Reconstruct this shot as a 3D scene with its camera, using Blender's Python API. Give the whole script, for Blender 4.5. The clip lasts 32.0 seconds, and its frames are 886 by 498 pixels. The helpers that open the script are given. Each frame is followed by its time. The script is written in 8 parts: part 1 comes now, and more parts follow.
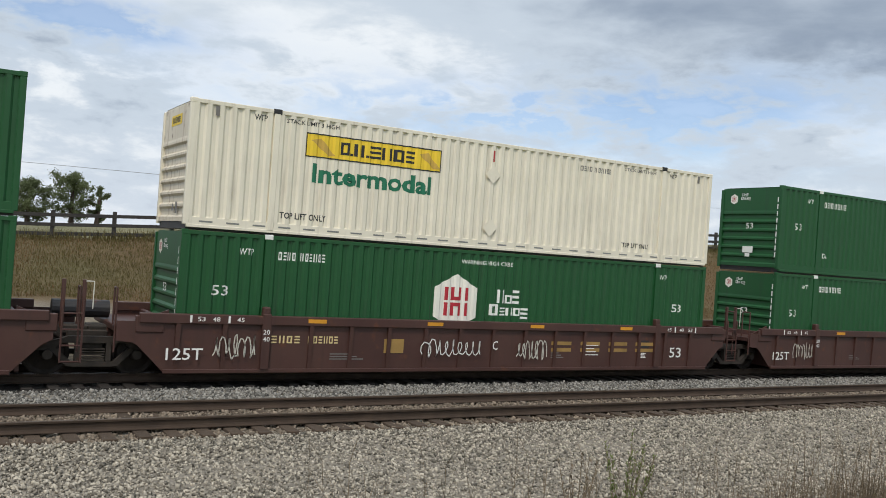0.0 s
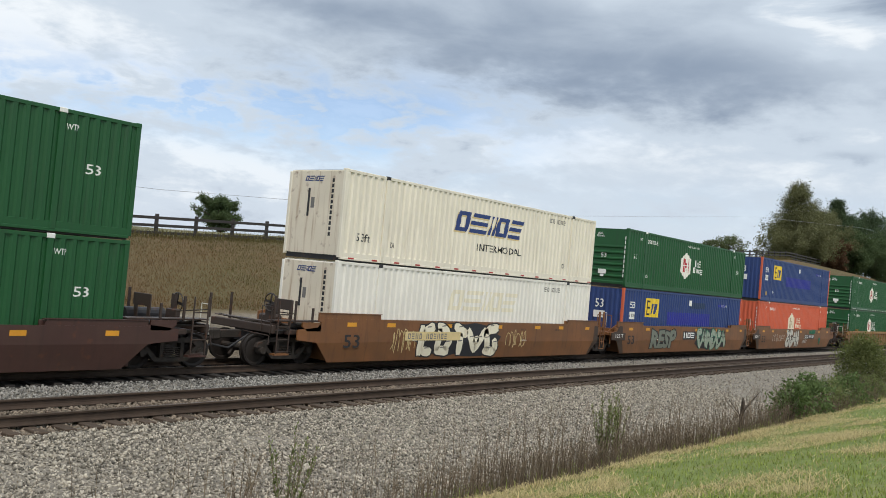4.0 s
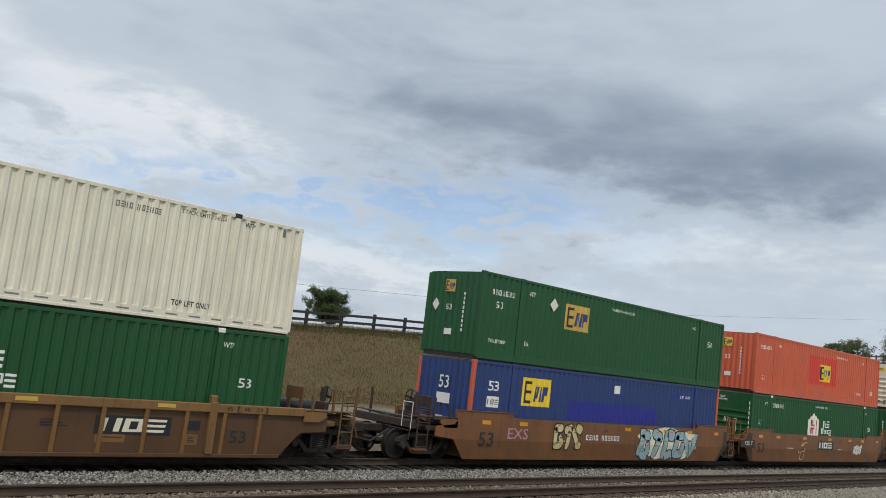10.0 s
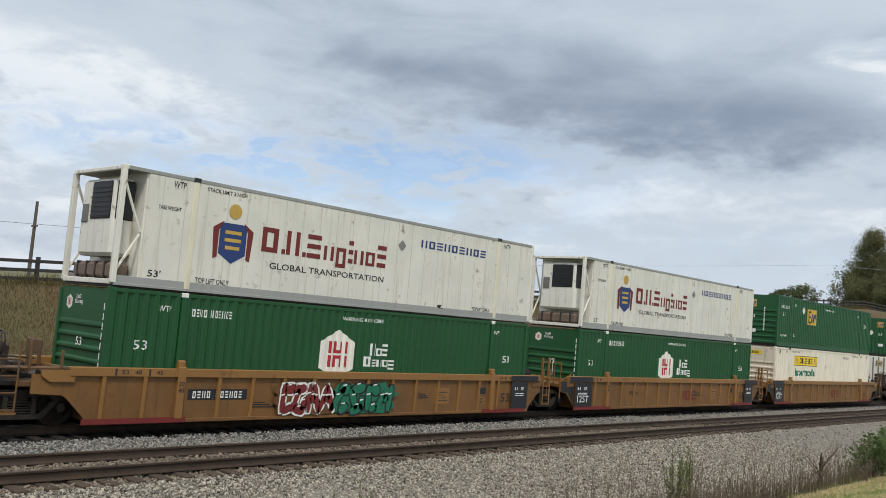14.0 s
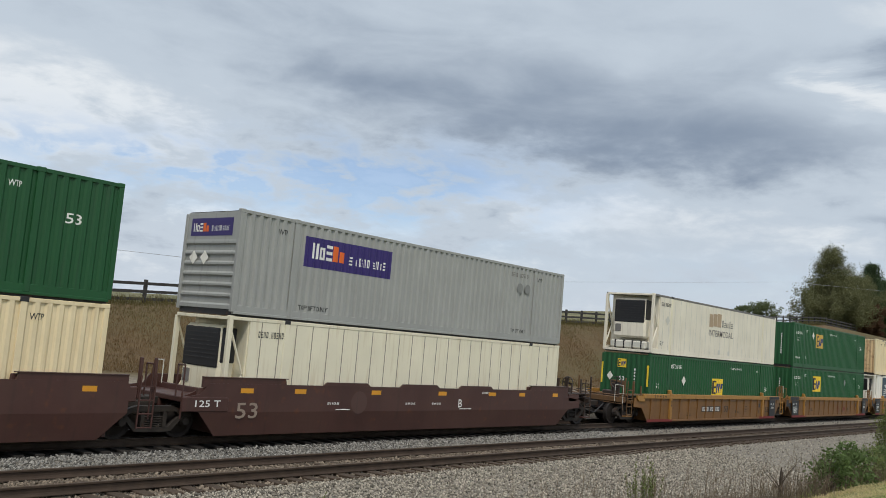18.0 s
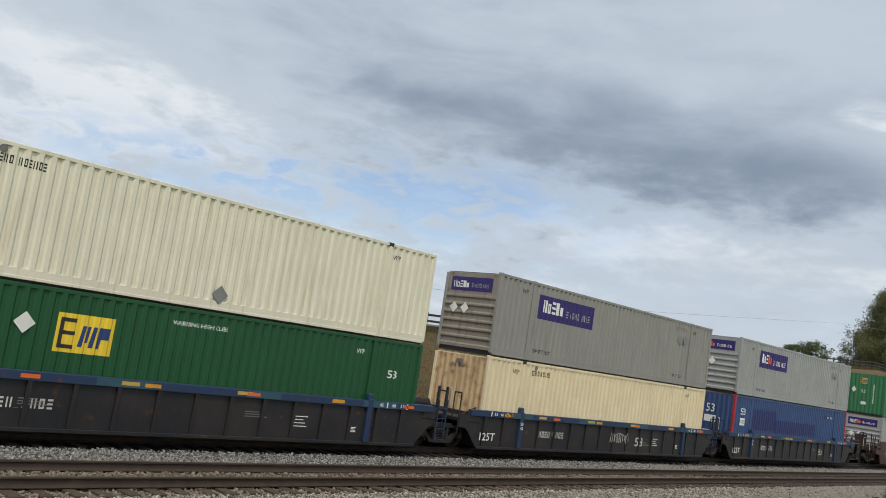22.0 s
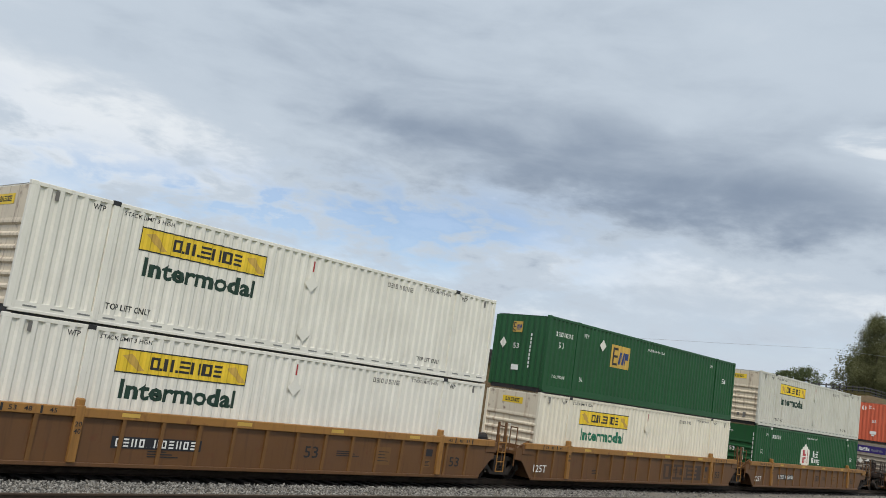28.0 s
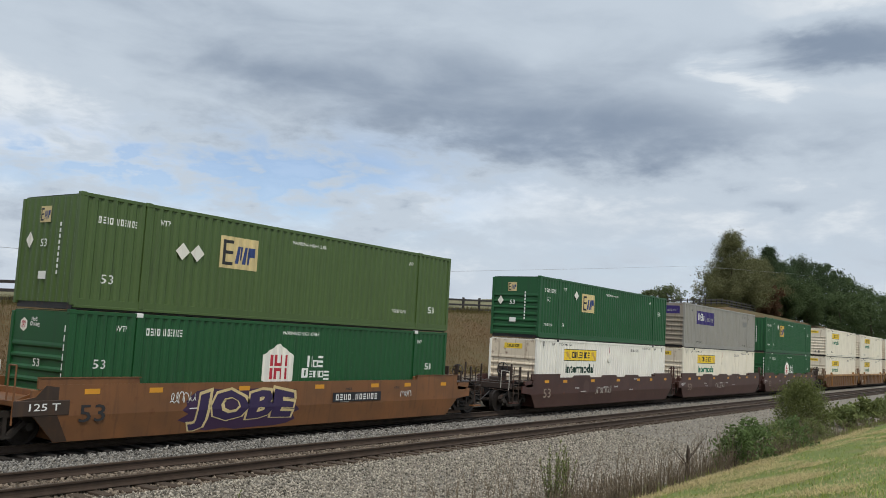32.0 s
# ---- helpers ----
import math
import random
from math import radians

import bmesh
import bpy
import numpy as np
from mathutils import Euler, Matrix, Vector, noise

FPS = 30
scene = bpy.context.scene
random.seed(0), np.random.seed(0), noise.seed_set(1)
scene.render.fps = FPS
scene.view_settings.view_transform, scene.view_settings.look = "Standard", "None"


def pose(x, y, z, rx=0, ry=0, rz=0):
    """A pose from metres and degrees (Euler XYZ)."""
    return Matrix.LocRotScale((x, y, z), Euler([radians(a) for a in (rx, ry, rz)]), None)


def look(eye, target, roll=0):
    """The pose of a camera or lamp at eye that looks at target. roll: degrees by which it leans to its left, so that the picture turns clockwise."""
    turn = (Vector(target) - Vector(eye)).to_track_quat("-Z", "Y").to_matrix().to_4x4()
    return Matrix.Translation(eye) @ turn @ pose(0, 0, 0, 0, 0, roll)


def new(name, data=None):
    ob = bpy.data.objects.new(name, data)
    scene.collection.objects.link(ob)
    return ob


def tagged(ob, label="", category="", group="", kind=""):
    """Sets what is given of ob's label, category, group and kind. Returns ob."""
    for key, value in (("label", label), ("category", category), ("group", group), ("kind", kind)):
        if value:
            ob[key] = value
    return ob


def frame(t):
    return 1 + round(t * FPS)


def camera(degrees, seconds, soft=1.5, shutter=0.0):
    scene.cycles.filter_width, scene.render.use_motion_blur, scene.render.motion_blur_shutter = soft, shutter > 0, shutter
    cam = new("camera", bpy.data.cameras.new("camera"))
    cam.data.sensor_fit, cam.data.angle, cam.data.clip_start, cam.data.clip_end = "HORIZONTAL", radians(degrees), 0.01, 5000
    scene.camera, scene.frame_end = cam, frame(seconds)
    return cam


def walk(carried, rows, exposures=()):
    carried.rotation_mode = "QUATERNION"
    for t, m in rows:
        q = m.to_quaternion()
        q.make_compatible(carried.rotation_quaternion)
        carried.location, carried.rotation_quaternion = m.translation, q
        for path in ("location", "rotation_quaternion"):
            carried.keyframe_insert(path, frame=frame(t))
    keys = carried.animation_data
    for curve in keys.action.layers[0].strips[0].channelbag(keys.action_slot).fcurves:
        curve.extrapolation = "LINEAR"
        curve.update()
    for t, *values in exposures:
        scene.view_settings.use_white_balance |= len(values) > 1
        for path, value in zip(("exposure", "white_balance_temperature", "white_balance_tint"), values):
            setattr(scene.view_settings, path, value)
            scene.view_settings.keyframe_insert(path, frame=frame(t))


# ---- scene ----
cam = camera(53.2, 32.0, soft=0.9)
EYE = (0.0, 0.0, 3.108)
TURNS = [  # seconds, heading, tilt, lean in degrees
    (0, -30.47, 0.28, -4.04), (0.5, -46.21, 0.56, -2.50), (1, -54.15, -0.46, -3.05),
    (1.5, -56.88, -0.31, -3.93), (1.6, -56.81, -0.16, -3.72), (2, -57.51, 0.53, -5.50),
    (2.5, -57.25, 1.76, -4.73), (4.5, -50.68, 1.59, -5.67), (5, -51.84, 2.43, -7.19),
    (5.5, -51.17, 3.09, -7.59), (6, -50.50, 3.85, -7.88), (6.5, -48.52, 3.72, -6.83),
    (7, -47.84, 4.58, -7.38), (7.5, -47.87, 6.37, -8.76), (8, -46.80, 5.25, -9.25),
    (8.5, -46.26, 5.98, -8.40), (9, -47.02, 6.80, -8.05), (9.5, -46.29, 6.72, -7.75),
    (10, -44.97, 7.14, -6.66), (10.5, -43.05, 6.34, -5.97), (11, -45.13, 3.14, -4.87),
    (11.5, -47.73, 1.44, -3.07), (12, -48.19, 2.47, -2.84), (12.5, -47.80, 2.47, -3.04),
    (13, -47.11, 3.96, -3.53), (13.5, -47.02, 4.60, -4.28), (14, -47.64, 4.64, -4.83),
    (14.5, -48.70, 4.83, -5.14), (15, -48.66, 5.43, -4.46), (15.5, -48.04, 6.17, -3.62),
    (17.5, -50.76, 5.48, -4.85), (18, -49.91, 5.82, -4.93), (18.5, -48.96, 6.38, -4.72),
    (19, -49.71, 6.14, -4.41), (19.5, -49.73, 5.49, -5.60), (20, -49.25, 5.34, -7.19),
    (20.5, -47.25, 7.07, -7.64), (21, -46.15, 7.51, -8.20), (21.5, -46.80, 7.25, -8.61),
    (22, -47.25, 6.68, -8.63), (22.5, -44.00, 5.43, -8.73), (23, -44.55, 6.18, -8.04),
    (23.5, -48.23, 6.93, -7.11), (24, -49.52, 7.19, -6.98), (24.5, -50.22, 6.62, -7.42),
    (26.5, -48.95, 9.41, -7.64), (27, -47.38, 7.59, -9.17), (27.5, -48.16, 7.43, -9.25),
    (28, -47.74, 8.56, -8.23), (28.5, -49.16, 9.61, -6.54), (29, -51.27, 8.26, -6.34),
    (29.5, -49.87, 8.64, -7.73), (30, -50.87, 8.52, -7.41), (30.5, -54.52, 8.26, -8.14),
    (31, -57.66, 7.81, -8.66), (31.5, -58.30, 6.51, -6.19), (32, -55.44, 5.62, -3.22),
]
walk(cam, [(t, pose(*EYE, 90 + tilt, lean, head)) for t, head, tilt, lean in TURNS], exposures=[(0, 0.04), (0.5, 0.16), (1, 0.29), (2.5, 0.26), (4.5, 0.06), (7, -0.03), (8, -0.12), (9.5, -0.17), (11, -0.06), (13, 0.02), (15, -0.06), (18, -0.10), (20, -0.12), (21, -0.20), (22, -0.12), (24, -0.10), (27, -0.14), (28.5, -0.06), (32, -0.08)])

# ---- sky and sun ----
world = bpy.data.worlds.new("cloudy_sky")
scene.world = world
world.use_nodes = True
wn, wl = world.node_tree.nodes, world.node_tree.links
wn.clear()


def wnode(kind, **values):
    n = wn.new(kind)
    for key, value in values.items():
        n.inputs[key].default_value = value
    return n


def wmath(op, a, b=None):
    n = wn.new("ShaderNodeMath")
    n.operation = op
    for slot, v in enumerate((a, b)):
        if v is None:
            continue
        if isinstance(v, (int, float)):
            n.inputs[slot].default_value = v
        else:
            wl.new(v, n.inputs[slot])
    return n.outputs[0]


def wramp(src, stops):
    n = wn.new("ShaderNodeValToRGB")
    n.color_ramp.interpolation = "EASE"
    while len(n.color_ramp.elements) < len(stops):
        n.color_ramp.elements.new(0.5)
    for e, (p, c) in zip(n.color_ramp.elements, stops):
        e.position, e.color = p, (c, c, c, 1) if isinstance(c, (int, float)) else (*c, 1)
    wl.new(src, n.inputs[0])
    return n.outputs[0]


SUN_FROM = (-32, -38, 72)
SUN_HIGH, SUN_TURN = radians(55.4), radians(220.1)
sky = wn.new("ShaderNodeTexSky")
sky.sky_type, sky.sun_disc = "NISHITA", False
sky.sun_elevation, sky.sun_rotation = SUN_HIGH, SUN_TURN
sky_dim = wn.new("ShaderNodeVectorMath")
sky_dim.operation = "MULTIPLY"
sky_dim.inputs[1].default_value = (0.118, 0.124, 0.138)
wl.new(sky.outputs[0], sky_dim.inputs[0])
way = wn.new("ShaderNodeTexCoord").outputs["Generated"]
split = wn.new("ShaderNodeSeparateXYZ")
wl.new(way, split.inputs[0])
bearing = wmath("MULTIPLY", wmath("ARCTAN2", split.outputs[0], split.outputs[1]), 57.2958)
height = wmath("MULTIPLY", wmath("ARCSINE", split.outputs[2]), 57.2958)


def cloud_noise(scale, detail, rough, shift, bend=0.0, flat=2.4):
    """Noise over the dome of the sky, drawn out level."""
    move = wn.new("ShaderNodeMapping")
    move.inputs["Scale"].default_value = (1.0, 1.0, flat)
    move.inputs["Location"].default_value = shift
    wl.new(way, move.inputs["Vector"])
    n = wnode("ShaderNodeTexNoise", Scale=scale, Detail=detail, Roughness=rough, Distortion=bend)
    wl.new(move.outputs[0], n.inputs["Vector"])
    return n.outputs[0]


puffs = cloud_noise(11.0, 8, 0.56, (3.1, 1.7, 0.0), 0.25, 2.6)
banks = cloud_noise(2.6, 6, 0.5, (8.3, 4.1, 2.0), 0.3, 3.2)
wisps = cloud_noise(24.0, 7, 0.6, (1.0, 9.0, 5.0), 0.3, 2.6)
swells = cloud_noise(6.0, 7, 0.55, (5.0, 2.2, 1.0), 0.4, 3.4)
ragged = wmath("ADD", wmath("MULTIPLY", wmath("SUBTRACT", puffs, 0.5), 1.5), wmath("MULTIPLY", wmath("SUBTRACT", wisps, 0.5), 0.7))


drift = wmath("MULTIPLY", wmath("SUBTRACT", swells, 0.5), 14.0)
billow = wmath("ADD", wmath("MULTIPLY", wmath("SUBTRACT", puffs, 0.5), 9.0), wmath("MULTIPLY", wmath("SUBTRACT", wisps, 0.5), 4.0))


def bank_of_cloud(turn, rise, wide, tall, torn=0.6):
    """Where one cloud bank lies, its outline pushed about by the smaller swells: 0 outside it, 1 in its middle."""
    u = wmath("DIVIDE", wmath("ADD", wmath("SUBTRACT", bearing, turn), wmath("MULTIPLY", drift, 1.6 * torn)), wide)
    v = wmath("DIVIDE", wmath("ADD", wmath("SUBTRACT", height, rise), wmath("MULTIPLY", billow, 0.45 * torn)), tall)
    r = wmath("MULTIPLY", wmath("ADD", wmath("MULTIPLY", u, u), wmath("MULTIPLY", v, v)), -0.9)
    return wmath("POWER", 2.71828, r)


def total(items):
    out = None
    for node, k in items:
        term = wmath("MULTIPLY", node, k)
        out = term if out is None else wmath("ADD", out, term)
    return out


gaps = total([(bank_of_cloud(46.5, 9.0, 9, 2.6), 1.5), (bank_of_cloud(33, 9.0, 8, 1.8), 1.2), (bank_of_cloud(20, 9.0, 7, 1.6), 0.6), (bank_of_cloud(8.5, 12.0, 7, 1.4), 1.3), (bank_of_cloud(72, 5.0, 12, 1.4), 0.3)])
grey = total([(bank_of_cloud(67, 13.6, 15, 2.6, 0.22), 0.15), (bank_of_cloud(48, 15.2, 16, 3.0, 0.22), 0.085), (bank_of_cloud(60, 20, 30, 6.0, 0.2), 0.06), (bank_of_cloud(61, 12.0, 9, 1.0, 0.4), 0.04),
              (bank_of_cloud(81.0, 18.0, 4.2, 1.5, 0.5), 0.20), (bank_of_cloud(75.9, 9.0, 1.7, 0.42, 0.35), 0.13), (bank_of_cloud(73.2, 10.2, 1.3, 0.25, 0.35), 0.06)])
white = total([(bank_of_cloud(79.0, 20.8, 4.8, 1.6, 0.9), 0.15), (bank_of_cloud(73.2, 16.6, 2.1, 1.6, 1.1), 0.15), (bank_of_cloud(82.0, 15.9, 9, 1.1, 0.8), 0.11), (bank_of_cloud(64, 8.4, 15, 2.2), 0.085), (bank_of_cloud(52.6, 8.8, 3.0, 1.2, 0.2), 0.05), (bank_of_cloud(20, 12, 18, 4.2), 0.075), (bank_of_cloud(36, 13.0, 9, 1.8), 0.045), (bank_of_cloud(33, 9.5, 20, 2.4), 0.04)])
lumpy = wmath("MULTIPLY", wramp(wmath("DIVIDE", wmath("ADD", height, wmath("MULTIPLY", ragged, 2.0)), 30.0), [(0.34, 1.0), (0.52, 0.12)]), wramp(wmath("DIVIDE", bearing, 100.0), [(0.49, 1.0), (0.62, 0.45)]))
bumps = total([(wmath("SUBTRACT", puffs, 0.5), 0.72), (wmath("SUBTRACT", wisps, 0.5), 0.30)])
weight = wmath("ADD", total([(wmath("SUBTRACT", banks, 0.5), 0.22), (wmath("SUBTRACT", swells, 0.5), 0.22), (wmath("MULTIPLY", bumps, lumpy), 1.0)]), 0.452)
weight = wmath("SUBTRACT", wmath("ADD", weight, grey), white)
hole = wramp(wmath("ADD", wmath("MULTIPLY", puffs, 0.75), wmath("MULTIPLY", wisps, 0.25)), [(0.42, 1.0), (0.59, 0.0)])
cover = wmath("SUBTRACT", 1.0, wmath("MULTIPLY", wmath("MINIMUM", wmath("MULTIPLY", hole, gaps), 1.0), 0.80))
shade = wramp(weight, [(0.31, (0.840, 0.885, 0.925)), (0.46, (0.575, 0.655, 0.745)), (0.70, (0.260, 0.325, 0.425))])
low = wramp(split.outputs[2], [(0.0, 1.0), (0.07, 0.5), (0.14, 0.0)])
haze = wn.new("ShaderNodeMix")
haze.data_type = "RGBA"
haze.inputs["B"].default_value = (0.68, 0.74, 0.82, 1)
wl.new(wmath("MULTIPLY", low, 0.6), haze.inputs["Factor"])
wl.new(shade, haze.inputs["A"])
clouds = wn.new("ShaderNodeMix")
clouds.data_type = "RGBA"
wl.new(cover, clouds.inputs["Factor"])
wl.new(sky_dim.outputs[0], clouds.inputs["A"])
wl.new(haze.outputs["Result"], clouds.inputs["B"])
back = wnode("ShaderNodeBackground", Strength=1.0)
wl.new(clouds.outputs["Result"], back.inputs["Color"])
wl.new(back.outputs[0], wn.new("ShaderNodeOutputWorld").inputs["Surface"])

sun = new("sun", bpy.data.lights.new("sun", "SUN"))
sun.data.energy, sun.data.angle, sun.data.color = 2.25, radians(11), (1.0, 0.94, 0.85)
sun.matrix_world = look(SUN_FROM, (0, 0, 0))

# ---- materials ----
MATS = {}


def material(name, color, rough=0.6, metal=0.0, vary=0.12, scale=2.0, grain=30.0, bump=0.0, streaks=None, rust=0.0, per="object", dust=None, leafy=False):
    """Paint, steel, wood or stone: colour with two scales of variation, stains that run down, spots of rust and a fine relief."""
    if name in MATS:
        return MATS[name]
    m = bpy.data.materials.new(name)
    MATS[name] = m
    m.use_nodes = True
    n, l = m.node_tree.nodes, m.node_tree.links
    bsdf = n["Principled BSDF"]
    bsdf.inputs["Roughness"].default_value, bsdf.inputs["Metallic"].default_value = rough, metal
    place = n.new("ShaderNodeTexCoord").outputs["Object"]

    def noise_of(s, detail=4, squash=None):
        v = place
        if squash:
            mp = n.new("ShaderNodeMapping")
            mp.inputs["Scale"].default_value = squash
            l.new(place, mp.inputs["Vector"])
            v = mp.outputs[0]
        t = n.new("ShaderNodeTexNoise")
        t.inputs["Scale"].default_value, t.inputs["Detail"].default_value = s, detail
        l.new(v, t.inputs["Vector"])
        return t.outputs[0]

    def ramp(src, a, b, ca, cb):
        r = n.new("ShaderNodeValToRGB")
        r.color_ramp.elements[0].position, r.color_ramp.elements[1].position = a, b
        r.color_ramp.elements[0].color, r.color_ramp.elements[1].color = (*ca, 1), (*cb, 1)
        l.new(src, r.inputs[0])
        return r.outputs[0]

    def mix(fac, a, b):
        x = n.new("ShaderNodeMix")
        x.data_type = "RGBA"
        l.new(fac, x.inputs["Factor"])
        for v, slot in ((a, "A"), (b, "B")):
            if isinstance(v, tuple):
                x.inputs[slot].default_value = (*v, 1)
            else:
                l.new(v, x.inputs[slot])
        return x.outputs["Result"]

    if per == "island":
        spread = n.new("ShaderNodeNewGeometry").outputs["Random Per Island"]
        base = ramp(spread, 0.0, 1.0, tuple(c * (1 - vary) for c in color), tuple(min(1, c * (1 + vary)) for c in color))
        col = mix(ramp(noise_of(scale), 0.35, 0.65, (0, 0, 0), (0.5,) * 3), base, tuple(c * 0.8 for c in color))
        l.new(col, bsdf.inputs["Base Color"])
        if leafy:
            thin, both = n.new("ShaderNodeBsdfTranslucent"), n.new("ShaderNodeMixShader")
            both.inputs[0].default_value = 0.5
            l.new(col, thin.inputs["Color"])
            l.new(bsdf.outputs[0], both.inputs[1])
            l.new(thin.outputs[0], both.inputs[2])
            l.new(both.outputs[0], n["Material Output"].inputs["Surface"])
        return m
    lo = tuple(c * (1 - vary) for c in color)
    hi = tuple(min(1.0, c * (1 + vary)) for c in color)
    col = ramp(noise_of(scale), 0.3, 0.7, lo, hi)
    fine = noise_of(grain, 3)
    col = mix(ramp(fine, 0.35, 0.75, (0, 0, 0), (0.3,) * 3), col, tuple(c * (1 - 1.2 * vary) for c in color))
    rnd = n.new("ShaderNodeObjectInfo").outputs["Random"]
    col = mix(ramp(rnd, 0.0, 1.0, (0, 0, 0), (0.35,) * 3), col, tuple(min(1, c * (1 + 1.6 * vary)) for c in color))
    if streaks:
        s = ramp(noise_of(1.0, 6, (7.0, 7.0, 0.5)), 0.54, 0.75, (0, 0, 0), (0.75,) * 3)
        col = mix(s, col, streaks)
    if dust:
        col = mix(ramp(noise_of(0.8, 7), 0.45, 0.72, (0, 0, 0), (0.6,) * 3), col, dust)
    if rust:
        s = ramp(noise_of(3.5, 8), 0.66 - rust, 0.80, (0, 0, 0), (0.9,) * 3)
        col = mix(s, col, (0.13, 0.045, 0.018))
    l.new(col, bsdf.inputs["Base Color"])
    if bump:
        b = n.new("ShaderNodeBump")
        b.inputs["Strength"].default_value, b.inputs["Distance"].default_value = bump, 0.02
        l.new(fine, b.inputs["Height"])
        l.new(b.outputs[0], bsdf.inputs["Normal"])
    return m


def paint(name, color, streaks=None, rust=0.0, rough=0.5, vary=0.08, dust=None):
    if streaks is None:
        streaks = tuple(c * 0.60 + 0.010 for c in color)
    return material(name, color, rough=rough, vary=vary, scale=0.9, grain=14, streaks=streaks, rust=rust, bump=0.05, dust=dust)


GREEN = paint("green_paint", (0.0080, 0.077, 0.0205))
GREEN_EMP = paint("deep_green_paint", (0.0085, 0.078, 0.0225))
GREEN_MID = paint("fresh_green_paint", (0.030, 0.165, 0.060))
GREEN_LIME = paint("light_green_paint", (0.095, 0.180, 0.036))
GREEN_OLIVE = paint("olive_green_paint", (0.066, 0.112, 0.030))
BLUE = paint("navy_blue_paint", (0.020, 0.046, 0.165))
BLUE_PALE = paint("faded_blue_paint", (0.155, 0.225, 0.335), streaks=(0.13, 0.185, 0.27))
BLUE_PATCH = paint("violet_blue_patch", (0.020, 0.026, 0.25), rust=0.0)
ORANGE = paint("orange_red_paint", (0.56, 0.108, 0.050), streaks=(0.46, 0.078, 0.036))
WHITE = paint("off_white_paint", (0.78, 0.725, 0.60), streaks=(0.56, 0.50, 0.40))
WHITE_CLEAN = paint("white_paint", (0.80, 0.775, 0.70), streaks=(0.66, 0.63, 0.56))
WHITE_GREY = paint("dirty_white_paint", (0.60, 0.585, 0.52), streaks=(0.42, 0.38, 0.31))
CREAM = paint("cream_paint", (0.78, 0.655, 0.42), streaks=(0.60, 0.45, 0.25))
CREAM_PALE = paint("pale_cream_paint", (0.76, 0.71, 0.55), streaks=(0.58, 0.48, 0.32))
GREY_DULL = paint("grimy_grey_paint", (0.275, 0.262, 0.235), streaks=(0.20, 0.185, 0.16))
GREY = paint("light_grey_paint", (0.325, 0.33, 0.315), streaks=(0.26, 0.26, 0.245))
MARK_WHITE = material("white_lettering", (0.78, 0.78, 0.75), rough=0.6, vary=0.06)
MARK_BLACK = material("black_lettering", (0.022, 0.022, 0.024), rough=0.6, vary=0.1)
MARK_DEEP_GREEN = material("deep_green_lettering", (0.010, 0.040, 0.026), rough=0.6, vary=0.06)
MARK_GREEN = material("green_lettering", (0.012, 0.16, 0.085), rough=0.6, vary=0.06)
MARK_BLUE = material("blue_lettering", (0.02, 0.045, 0.17), rough=0.6, vary=0.08)
MARK_RED = material("red_logo_paint", (0.42, 0.02, 0.035), rough=0.6, vary=0.08)
MARK_WINE = material("dark_red_lettering", (0.17, 0.02, 0.018), rough=0.6, vary=0.1)
MARK_GREY = material("grey_lettering", (0.17, 0.16, 0.15), rough=0.6, vary=0.1)
MARK_TAN = material("tan_logo_squares", (0.42, 0.31, 0.20), rough=0.6, vary=0.1)
MARK_CYAN = material("cyan_lettering", (0.03, 0.33, 0.55), rough=0.6, vary=0.06)
MARK_ORANGE = material("bright_orange_mark", (0.75, 0.14, 0.02), rough=0.6, vary=0.06)
SIGN_YELLOW = material("yellow_sign", (0.80, 0.56, 0.035), rough=0.55, vary=0.1)
SIGN_GOLD = material("faded_gold_sign", (0.56, 0.36, 0.075), rough=0.6, vary=0.12)
SIGN_SAND = material("sand_sign", (0.63, 0.50, 0.25), rough=0.6, vary=0.12)
SIGN_PURPLE = material("purple_sign", (0.028, 0.014, 0.13), rough=0.5, vary=0.08)
SIGN_TEAL = material("dark_teal_panel", (0.006, 0.035, 0.062), rough=0.45, vary=0.35, scale=0.7)
PLACARD_GREY = material("grey_placard", (0.24, 0.24, 0.23), rough=0.5, metal=0.3)
REFLECT = material("amber_reflector", (0.64, 0.29, 0.025), rough=0.4, vary=0.12)
RED_TAPE = material("red_reflective_tape", (0.40, 0.03, 0.03), rough=0.4)
MAROON = paint("maroon_car_paint", (0.062, 0.0255, 0.0205), streaks=(0.045, 0.022, 0.018), rust=0.05, vary=0.18, dust=(0.085, 0.042, 0.032))
MAROON_DARK = paint("dark_brown_car_paint", (0.058, 0.026, 0.020), streaks=(0.04, 0.02, 0.016), rust=0.05, vary=0.18, dust=(0.075, 0.04, 0.03))
RUSTBROWN = paint("rust_brown_car_paint", (0.190, 0.080, 0.029), streaks=(0.10, 0.048, 0.024), rust=0.04, vary=0.16, dust=(0.105, 0.055, 0.028))
# a darker car than RUSTBROWN, with some of its shade in the colour too
RUSTDARK = paint("dark_rust_car_paint", (0.078, 0.035, 0.017), streaks=(0.065, 0.032, 0.018), rust=0.05, vary=0.18, dust=(0.075, 0.038, 0.02))
ORANGEBROWN = paint("orange_brown_car_paint", (0.235, 0.098, 0.034), streaks=(0.16, 0.06, 0.025), rust=0.04, vary=0.16, dust=(0.15, 0.075, 0.03))
# TAN is dirty, and also darkened with the shade under the overhanging sill
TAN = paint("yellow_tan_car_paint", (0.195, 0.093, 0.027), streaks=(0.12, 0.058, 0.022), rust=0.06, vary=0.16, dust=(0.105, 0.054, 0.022))
